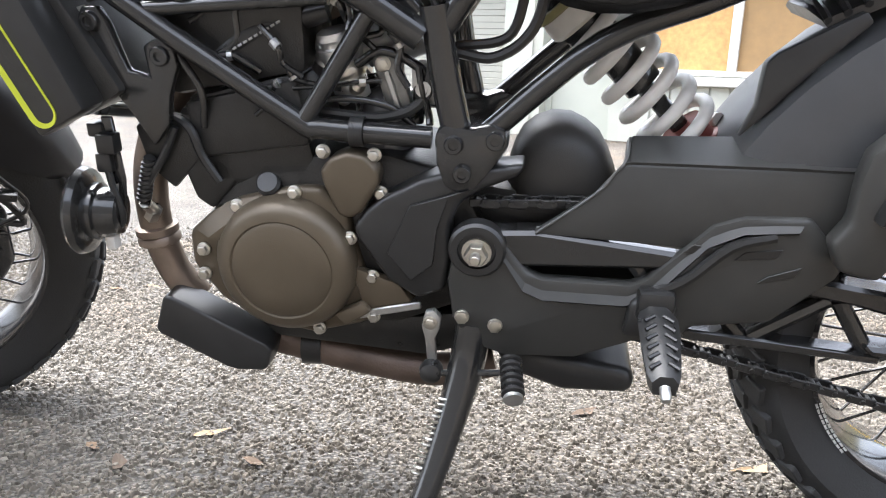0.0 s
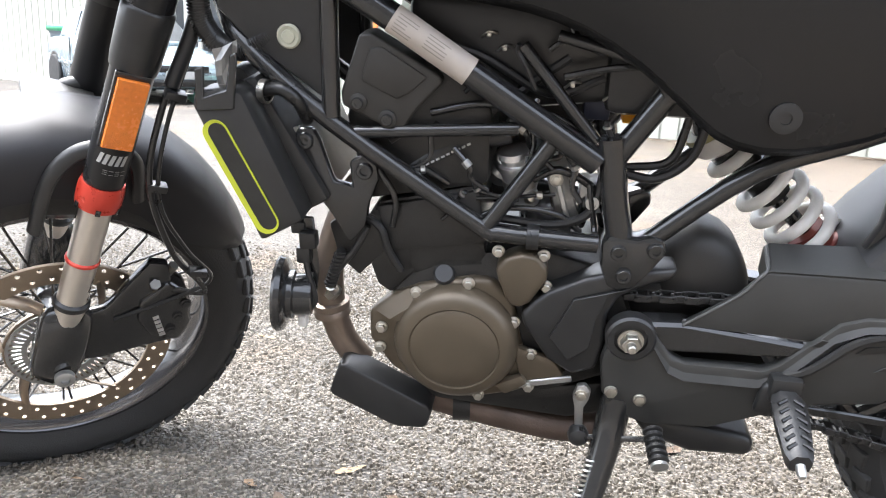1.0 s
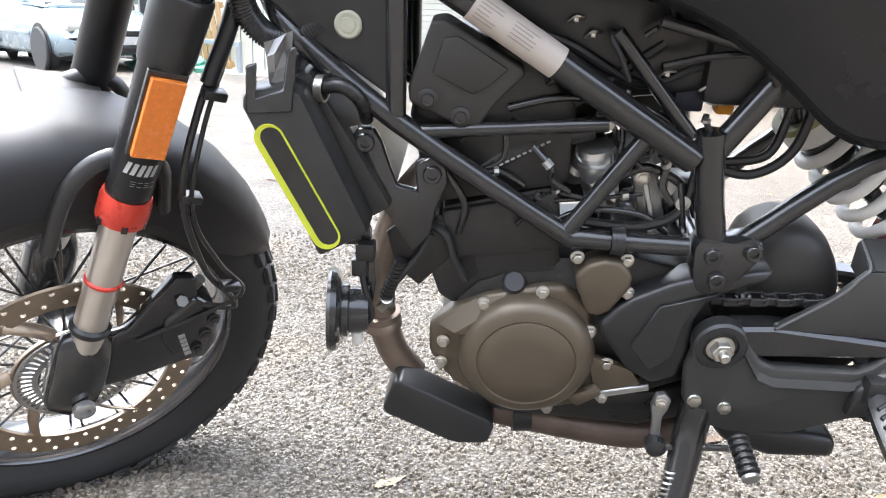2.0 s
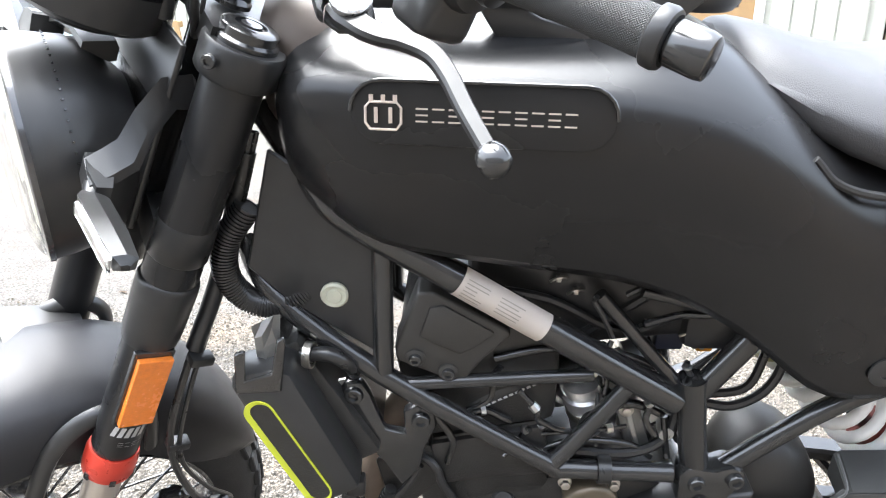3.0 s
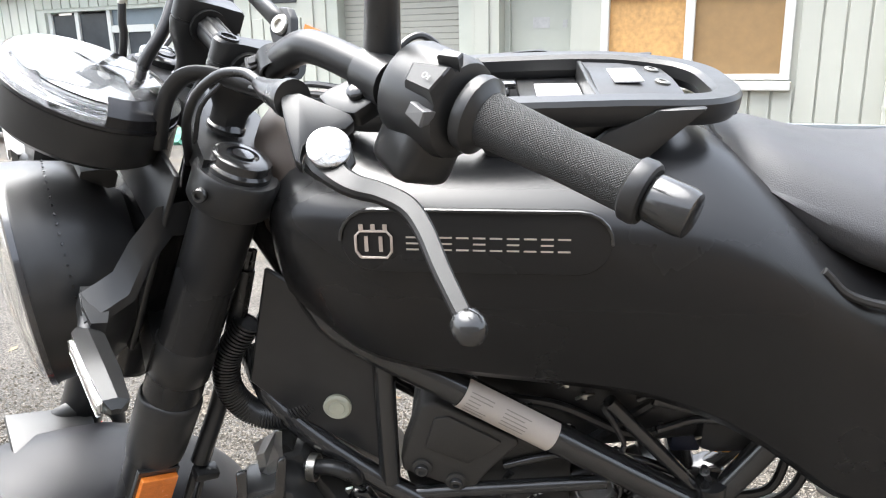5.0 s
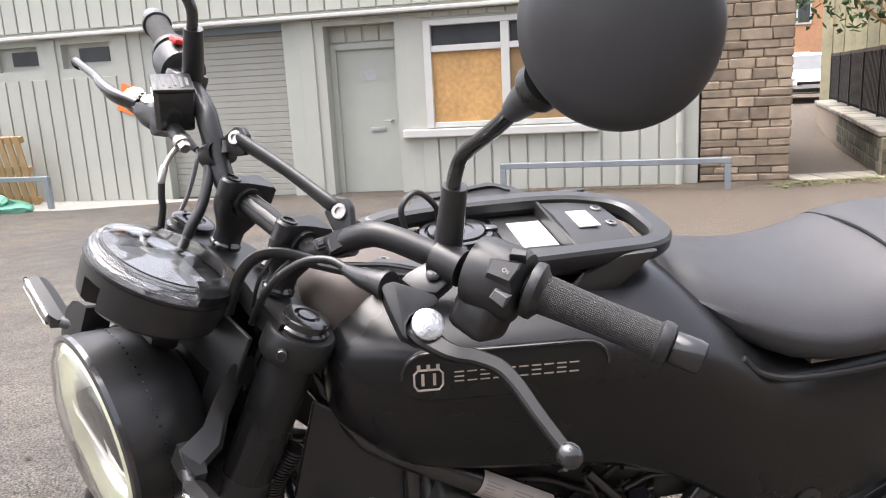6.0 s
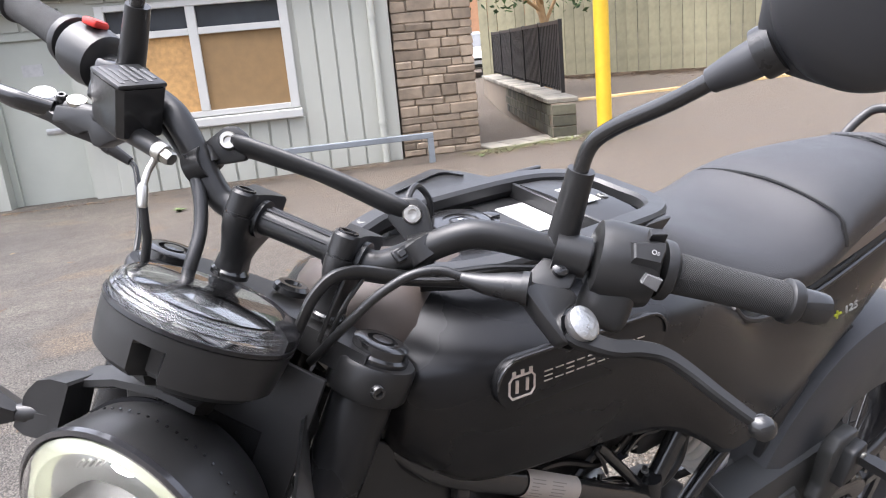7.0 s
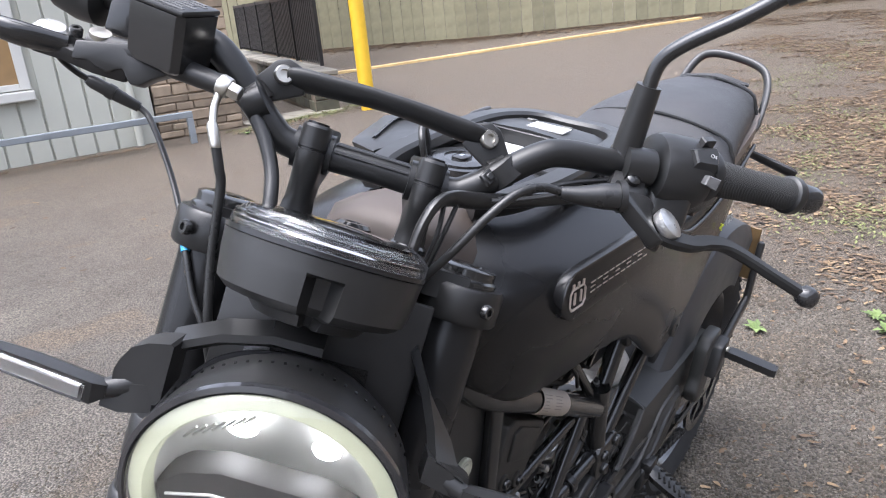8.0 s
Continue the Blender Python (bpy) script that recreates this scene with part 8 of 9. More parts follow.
    part("connector", tube([(0.0405, 0.2400, 0.0542), (0.043, 0.235, 0.0530), (0.0462, 0.2150, 0.0482), (0.049, 0.197, 0.044)], [0.0036, 0.0056, 0.0056, 0.0042], 12, 2), PLASTIC, sb, "black plug and socket")
    part("collar", tube([(0.0448, 0.2235, 0.0503), (0.0458, 0.2175, 0.0488)], 0.0064, 14, 1), PLASTIC, sb)
    part("tape", tube([(-0.0200, 0.1192, -0.0428), (-0.0234, 0.1160, -0.0490)], 0.0034, 12, 1), BLUE, sb, "ring of blue tape")
    fp("throttle_cable", tube([(0.030, 0.225, 0.100), (0.016, 0.160, 0.095), (0.000, 0.115, 0.078), (-0.008, 0.090, 0.058), (-0.018, 0.072, 0.030), (-0.030, 0.064, 0.002), (-0.035, 0.06, -0.03)], 0.0058, 10, 6), SOFTRUB, "taped throttle cable sleeve")
    fp("bar_tie", flat_ring(0.012, 0.0145, -0.008, 0.008, 24), SOFTRUB).matrix_basis = FRONT @ Matrix.Translation((-0.001, 0.100, 0.075)) @ Matrix.Rotation(radians(-40), 4, "X")
    # round instrument
    c = (-0.094, 0.006, -0.012)
    def wall(prof):
        rings = []
        for r, h in prof:
            ring = []
            for k in range(72):
                t = 2 * math.pi * k / 72
                notch = abs(math.degrees(t) - 184) < 9 and h < -0.012
                ring.append((c[0] + (r - (0.014 if notch else 0)) * math.cos(t), c[1] + (r - (0.014 if notch else 0)) * math.sin(t), c[2] + h))
            rings.append(ring)
        return loft(rings)

    sp = fp("instrument", wall([(0.026, -0.048), (0.036, -0.046), (0.042, -0.039), (0.0580, -0.036), (0.0640, -0.031), (0.0668, -0.0125), (0.067, -0.010), (0.0675, -0.004), (0.0680, 0.0), (0.0650, 0.002), (0.061, 0.0), (0.002, 0.0)]), PLASTIC, "round black instrument with a clear domed lens", smooth=30)
    part("dial", lathe([(0.0605, 0.0), (0.0605, 0.0015), (0.0001, 0.0015)], 48, pose(*c)), DIAL, sp)
    part("screen", box(c[0] - 0.036, c[0] + 0.034, -0.038 + c[1], 0.038 + c[1], c[2] + 0.0016, c[2] + 0.003, 0.0005), SCREEN, sp, "grey unlit dial screen", smooth=0)
    part("lens", thin_shell([(0.0665, 0.004), (0.0665, 0.010), (0.0635, 0.0135), (0.060, 0.0150), (0.0585, 0.0185), (0.045, 0.0215), (0.0001, 0.0235)], 0.002, 64, pose(*c)), CLEAR, sp, "clear domed lens").visible_shadow = False
    for r, h in ((0.0642, 0.0128), (0.0612, 0.0148)):
        part("lens_ridge", lathe([(r - 0.0012, h), (r, h + 0.0016), (r + 0.0012, h)], 64, pose(*c), cap=False), CLEAR, sp).visible_shadow = False
    part("lens_ring", lathe([(0.0672, 0.000), (0.0685, 0.001), (0.0685, 0.004), (0.0668, 0.0045)], 64, pose(*c), cap=False), DIAL, sp)
    part("surround", loft([[(c[0] + r * math.cos(t), c[1] + r * math.sin(t), c[2] + h) for r, h in ((0.0678, 0.003), (0.0678, 0.0125), (0.061, 0.0180), (0.053, 0.0215), (0.058, 0.004))] for t in [radians(-95 + 120 * k / 14) for k in range(15)]]), DIAL, sp, "glossy black dial surround")
    tilt = Vector((0, 0, 1)).rotation_difference(Vector((0.09, -0.02, 1))).to_matrix().to_4x4()
    sp.matrix_basis = FRONT @ Matrix.Translation((-0.0865, 0.012, -0.013)) @ tilt @ Matrix.Scale(1.035, 4) @ Matrix.Translation((-c[0], -c[1], -c[2]))
    # headlamp
    t, a = radians(19.8), radians(4.3)
    cen = Vector((-0.107, 0.004, -0.188))
    n = Vector((-math.cos(t) * math.cos(a), math.cos(t) * math.sin(a), -math.sin(t)))
    u = Vector((0, 0, 1)).cross(n).normalized()
    v = n.cross(u)
    m = Matrix(((u.x, v.x, n.x, cen.x), (u.y, v.y, n.y, cen.y), (u.z, v.z, n.z, cen.z), (0, 0, 0, 1))) @ Matrix.Scale(1.025, 4)
    hl = fp("headlamp", lathe([(0.055, -0.085), (0.075, -0.070), (0.090, -0.045), (0.0955, -0.015), (0.0965, -0.002), (0.0975, 0.001), (0.0965, 0.004), (0.093, 0.0045), (0.090, 0.001), (0.088, -0.006)], 72, m, cap=False), PLASTIC, "round headlamp with a lit white ring")
    part("back", lathe([(0.055, -0.085), (0.0001, -0.088)], 40, m), PLASTIC, hl)
    part("bezel", lathe([(0.0965, 0.003), (0.0985, 0.0005), (0.0985, 0.005), (0.095, 0.0065), (0.0925, 0.005)], 72, m, cap=False), RIMP, hl, "thin gloss black bezel")
    part("ring_light", lathe([(0.0918, 0.000), (0.0910, 0.0035), (0.0880, 0.0048), (0.0810, 0.0060), (0.0790, 0.004), (0.078, -0.006)], 72, m, cap=False), LEDSOFT, hl, "pale lit light ring")
    part("bowl", lathe([(0.078, -0.006), (0.072, -0.024), (0.052, -0.040), (0.0001, -0.046)], 56, m, cap=False), LENSIN, hl, "bright reflector bowl")
    lay = m @ Matrix(((1, 0, 0, 0), (0, 0, 1, 0), (0, -1, 0, 0), (0, 0, 0, 1)))
    sh = part("shelf", prism([(-0.077, -0.012), (-0.060, 0.004), (-0.035, 0.012), (0.035, 0.012), (0.060, 0.004), (0.077, -0.012), (0.070, -0.032), (-0.070, -0.032)], 0.004, 0.030, 0.004, 2, m=lay), LEDGE, hl, "black lamp divider")
    part("shelf_lip", tube([m @ Vector(p) for p in ((-0.066, -0.012, 0.001), (-0.036, 0.002, 0.006), (0.036, 0.002, 0.006), (0.066, -0.012, 0.001))], 0.0012, 8, 1), LENSIN, sh)
    for dx, dy, r in ((-0.031, 0.036, 0.0120), (0.029, 0.036, 0.0105)):
        part("led", lathe([(r, 0.001), (r * 0.95, 0.004), (r * 0.6, 0.007), (0.0001, 0.008)], 20, m @ Matrix.Translation((dx, dy, -0.030)) @ Matrix.Rotation(radians(30), 4, "X")), LEDON, hl, "lit white lamp element")
    for k in range(7):
        part("reflector_rib", tube([m @ Vector((-0.066 + 0.006 * k, 0.020 + 0.004 * k, -0.020)), m @ Vector((-0.058 + 0.006 * k, 0.034 + 0.0035 * k, -0.017))], 0.0012, 6, 1), LENSIN, hl)
    part("lamp_mount", box(-0.040, 0.0, -0.055, 0.065, -0.275, -0.085, 0.012), FRAME, hl)
    part("lens", thin_shell([(0.0928, 0.0062), (0.0900, 0.0100), (0.080, 0.0145), (0.050, 0.0205), (0.0001, 0.0230)], 0.002, 64, m), CLEAR, hl, "clear headlamp lens").visible_shadow = False
    # inner and outer edge of the bent blade, from the yoke to the indicator
    arm = [((-0.020, 0.070, -0.062), (-0.012, 0.078, -0.084)), ((-0.046, 0.074, -0.068), (-0.034, 0.078, -0.086)), ((-0.066, 0.088, -0.092), (-0.054, 0.096, -0.104)), ((-0.077, 0.098, -0.114), (-0.067, 0.115, -0.124)), ((-0.087, 0.100, -0.122), (-0.082, 0.120, -0.133)), ((-0.100, 0.103, -0.131), (-0.100, 0.126, -0.141))]
    part("lamp_bracket", loft([[(a[0], -a[1], a[2]), (b[0], -b[1], b[2]), (b[0] + 0.006, -b[1], b[2] - 0.006), (a[0] + 0.006, -(a[1] - 0.004), a[2] - 0.006)] for a, b in arm]), PLASTIC, hl, "black bent lamp bracket arm", smooth=25)
    part("bracket_end", loft([[(-0.100, y, z1), (-0.074, y - 0.004, z1 + 0.003), (-0.070, y - 0.004, z0 + 0.010), (-0.098, y, z0)] for y, z0, z1 in ((0.0915, -0.139, -0.100), (0.0940, -0.143, -0.0985), (0.108, -0.143, -0.1015), (0.118, -0.1425, -0.107), (0.1235, -0.140, -0.117), (0.1255, -0.136, -0.124))]), PLASTIC, hl, smooth=25)
    part("bracket_plate", loft([[(-0.086, y, z), (-0.060, y, z + 0.006), (-0.056, y, z), (-0.056, y, z - 0.012), (-0.062, y, z - 0.014), (-0.086, y, z - 0.006)] for y, z in ((-0.005, -0.078), (0.030, -0.078), (0.066, -0.0865), (0.090, -0.098), (0.100, -0.103))]), PLASTIC, hl, smooth=25)
    for fin in ([(-0.080, 0.0790, -0.1215), (-0.078, 0.0680, -0.1090), (-0.076, 0.0550, -0.1010), (-0.075, 0.0400, -0.0955), (-0.075, 0.0226, -0.0924)], [(-0.075, 0.0313, -0.0936), (-0.0745, 0.0325, -0.080), (-0.074, 0.0340, -0.0640)]):
        part("bracket_fin", sweep(fin, [(0.0009, 0.0016), (-0.0009, 0.0016), (-0.0009, -0.0016), (0.0009, -0.0016)], 5), GUARDP, hl, smooth=25)
    dash = mesh_of(box(0.0920, 0.0928, -0.0009, 0.0009, -0.0008, 0.0008), "perforation", DIAL, 0)
    for i in range(70):
        ob = new("perforation", dash)
        ob.parent = hl
        ob.matrix_basis = m @ Matrix.Rotation(2 * math.pi * i / 70, 4, "Z") @ Matrix.Translation((0.0015, 0, -0.030))
    # leading indicators
    for s in (-1, 1):
        f = (lambda p: p) if s == -1 else mirror_y
        lift = lambda y: 0.0 if s < 0 else 0.010 + 0.13 * max(0.0, y - 0.135)
        ind = fp("indicator", tube(f([(-0.086, -0.104, -0.140 + lift(0)), (-0.093, -0.118, -0.146 + lift(0)), (-0.098, -0.130, -0.150 + lift(0))]), [0.0095, 0.0085, 0.0065], 12, 3), PLASTIC, "slim black indicator with a clear lens")
        part("lamp", loft([[(x + ox, s * y, z + oz + lift(y)) for ox, oz in ((-0.010 * k, 0.008 * k), (0.002, 0.010 * k), (0.014 * k, 0.006 * k), (0.014 * k, -0.007 * k), (-0.006 * k, -0.008 * k))] for x, y, z, k in ((-0.099, 0.126, -0.150, 0.6), (-0.100, 0.134, -0.152, 1.0), (-0.098, 0.175, -0.153, 1.0), (-0.096, 0.204, -0.154, 0.8), (-0.096, 0.210, -0.154, 0.3))]), PLASTIC, ind, smooth=25)
        part("lens", loft([[(x + ox, s * y, z + oz + lift(y)) for ox, oz in ((-0.0125, 0.004), (-0.0095, 0.006), (-0.0075, -0.006), (-0.0105, -0.0065))] for x, y, z in ((-0.100, 0.138, -0.152), (-0.096, 0.207, -0.154))]), CLEAR, ind, "clear ribbed lens", smooth=0)
        part("lens_back", loft([[(x + ox, s * y, z + oz + lift(y)) for ox, oz in ((-0.0105, 0.003), (-0.0075, 0.004), (-0.0065, -0.004), (-0.0085, -0.005))] for x, y, z in ((-0.100, 0.141, -0.152), (-0.096, 0.204, -0.154))]), ALLOY, ind, smooth=0)
        fp("indicator_arm", loft([[(x, s * y, z + h), (x + w, s * y, z + h), (x + w, s * y, z - h), (x, s * y, z - h)] for x, y, z, h, w in ((-0.098, 0.096, -0.139, 0.010, 0.024), (-0.100, 0.116, -0.143, 0.010, 0.020), (-0.096, 0.130, -0.146, 0.007, 0.012))]), PLASTIC, "black indicator arm", smooth=25)


bodywork()
front_end()

# ---- yard, fence and far things ----
MOSSY = mat("dark_mossy_stone", (0.10, 0.095, 0.065), 0.9, 0, 0.5, 9, 0.6, 50, rand=0.35)
COPING = mat("weathered_coping", (0.24, 0.22, 0.18), 0.9, 0, 0.4, 9, 0.6, 50, rand=0.25)


def yard():
    p = thing("yellow_post", "tall yellow painted steel post", "post", pose(6.58, 7.16, gz(6.58, 7.16)))
    part("shaft", tube([(0, 0, -0.1), (0, 0, 3.2)], 0.095, 24, 1), YELLOW, p)
    # low wall with black railings
    a = math.atan2(0.845, 0.535)
    m = pose(6.58, 7.90, gz(6.4, 7.9), 0, 0, math.degrees(a))
    w = thing("wall_low", "low dark stone wall with stepped coping", "wall", m, box(0, 9.5, -0.17, 0.17, -0.3, 0.46, 0.01), MORTAR, kind="structure", smooth=0)
    rng = random.Random(4)
    for i in range(22):
        part("coping_stone", box(i * 0.43 + 0.01, i * 0.43 + 0.42, -0.21, 0.21, 0.46, 0.53 + rng.uniform(0, 0.015), 0.015, 1), COPING, w, smooth=0)
    for i in range(14):
        for k in range(3):
            x0 = i * 0.34 + (0.17 if k % 2 else 0)
            part("stone", box(x0 + 0.008, x0 + 0.33, 0.15, 0.185, k * 0.15 + 0.005, k * 0.15 + 0.145, 0.01, 1), MOSSY, w, smooth=0)
    for k in range(3):
        part("stone", box(-0.02, 0.0, -0.16, 0.16, k * 0.15 + 0.005, k * 0.15 + 0.145, 0.008, 1), MOSSY, w, smooth=0)
    f = thing("railings", "black iron railing panels on the low wall", "fence", m)
    bar = mesh_of(tube([(0, 0, 0.62), (0, 0, 1.52)], 0.011, 8, 1), "bar", IRON)
    for i in range(66):
        ob = new("bar", bar)
        ob.parent = f
        ob.matrix_basis = pose(0.1 + i * 0.125, 0, 0)
    for i in range(6):
        part("post", box(i * 1.65 - 0.02, i * 1.65 + 0.03, -0.025, 0.025, 0.6, 1.56, 0.004), IRON, f, smooth=0)
        if i < 5:
            part("mesh_panel", box(i * 1.65 + 0.03, i * 1.65 + 1.63, -0.004, 0.004, 0.66, 1.5), IRON, f, "dark infill panel", smooth=0)
    part("top_rail", box(0, 8.3, -0.02, 0.02, 1.5, 1.55), IRON, f, smooth=0)
    # unseen dark wall added behind the camera, holds low sky off the flanks
    hw = thing("wall_unseen", "unseen plain dark wall added behind the camera", "wall", pose(-2.0, -7.5, gz(0, -3)), box(-14, 14, -0.3, 0, -0.5, 5.5, 0.02, 1), mat("unseen_wall_dark", (0.14, 0.13, 0.12), 0.9, 0, 0.25, 3, 0.3, 40), kind="structure", smooth=0)
    # yellow edge line
    n, (x0, y0), (x1, y1) = 60, (10.0, 13.5), (18.2, 6.65)
    rk = random.Random(12)
    bm = bmesh.new()
    prev = None
    for i in range(n + 1):
        t = i / n
        x, y = x0 + (x1 - x0) * t, y0 + (y1 - y0) * t
        w = (0.9 - 0.45 * max(0, t - 0.6)) * rk.uniform(0.8, 1.15)
        q = [bm.verts.new((x + dx * w, y + dy * w, gz(x, y) + h)) for dx, dy, h in ((-0.11, -0.14, 0.0), (-0.10, -0.13, 0.045), (0.10, 0.13, 0.045), (0.11, 0.14, 0.0))]
        if prev:
            for j in range(3):
                bm.faces.new((prev[j], prev[j + 1], q[j + 1], q[j]))
        prev = q
    thing("kerb", "low kerb painted worn yellow", "kerb", None, bm, mat("worn_yellow_kerb", (0.40, 0.285, 0.125), 0.8, 0, 0.45, 9, 0.3, 40), kind="structure", smooth=0)
    # board fence
    f0, f1 = Vector((14.0, 19.0, 0)), Vector((22.5, 1.0, 0))
    d = (f1 - f0).normalized()
    fence = thing("wall_fence", "tall weathered mossy board fence", "fence", None, kind="structure")
    ln = (f1 - f0).length
    meshes = [mesh_of(box(-0.145, 0.145, -0.02, 0.02, -0.2, 2.9 + 0.03 * k, 0.006, 1), "plank", FENCEW, 0) for k in range(3)]
    k = int(ln / 0.3)
    rot = math.degrees(math.atan2(d.y, d.x))
    for i in range(k):
        q = f0 + d * (i * 0.3)
        ob = new("plank", meshes[rng.randrange(3)])
        ob.parent = fence
        ob.matrix_basis = pose(q.x, q.y, gz(q.x, q.y), rng.uniform(-0.6, 0.6), 0, rot + rng.uniform(-1, 1)) @ Matrix.Translation((0, rng.uniform(-0.012, 0.012), 0))
    nrm = Vector((d.y, -d.x, 0))
    for h in (0.5, 1.6, 2.6):
        q0, q1 = f0 - nrm * 0.07, f1 - nrm * 0.07
        part("fence_rail", tube([(q0.x, q0.y, gz(*q0.xy) + h), (q1.x, q1.y, gz(*q1.xy) + h)], 0.04, 6, 1), FENCEW, fence)
    # bush above the railings
    vs, fs = [], []
    r2 = random.Random(8)
    for i in range(5200):
        c = r2.choice(((10.5, 14.0, 3.0, 1.3), (12.0, 13.2, 3.4, 1.5), (13.5, 14.5, 3.2, 1.6), (11.5, 15.5, 3.8, 1.4)))
        v = Vector((r2.gauss(0, 1), r2.gauss(0, 1), r2.gauss(0, 0.7))).normalized() * c[3] * r2.random() ** 0.4
        p = Vector(c[:3]) + v
        u, w2 = Vector((r2.gauss(0, 1), r2.gauss(0, 1), r2.gauss(0, 1))).normalized(), Vector((r2.gauss(0, 1), r2.gauss(0, 1), r2.gauss(0, 1))).normalized()
        s = r2.uniform(0.05, 0.12)
        k = len(vs)
        vs += [tuple(p - u * s), tuple(p + w2 * s * 0.5), tuple(p + u * s), tuple(p - w2 * s * 0.5)]
        fs.append([k, k + 1, k + 2, k + 3])
    tree = thing("tree", "dark evergreen shrub overhanging the fence", "tree", pose(12.0, 14.2, gz(12, 14.2)))
    me = bpy.data.meshes.new("crown")
    me.from_pydata([(x - 12.0, y - 14.2, z - gz(12, 14.2)) for x, y, z in vs], [], fs)
    me.materials.append(BUSHM)
    ob = new("crown", me)
    ob.parent = tree
    part("trunk", tube([(0, 0, -0.2), (0.1, 0.05, 1.4), (-0.1, 0.1, 2.8)], [0.14, 0.1, 0.05], 12, 5), PALLETW, tree)
    for a2 in range(5):
        part("limb", tube([(0.05, 0.05, 1.5 + a2 * 0.2), (0.6 * math.cos(a2 * 1.3), 0.6 * math.sin(a2 * 1.3), 2.4), (1.2 * math.cos(a2 * 1.3), 1.2 * math.sin(a2 * 1.3), 3.0)], [0.05, 0.035, 0.015], 8, 4), PALLETW, tree)
    # far house beyond the passage
    h = thing("house", "far orange-brick house with white windows", "house", pose(21, 33, -0.35, 0, 0, -40))
    part("wall", box(-6, 6, 0, 6, 0, 5.2), BRICK, h, smooth=0)
    part("roof", prism([(-6.3, 5.2), (6.3, 5.2), (6.0, 5.4), (0, 7.4), (-6.0, 5.4)], -0.3, 6.3), DARKTRIM, h, smooth=0)
    for x in (-4.6, -1.8, 1.0, 3.8):
        for z in (0.9, 3.3):
            wdw = part("window", box(x, x + 1.2, -0.06, 0.05, z, z + 1.2, 0.01), TRIMW, h, smooth=0)
            part("pane", box(x + 0.08, x + 0.56, -0.07, -0.06, z + 0.08, z + 1.12), PANEGL, wdw, smooth=0)
            part("pane", box(x + 0.64, x + 1.12, -0.07, -0.06, z + 0.08, z + 1.12), PANEGL, wdw, smooth=0)


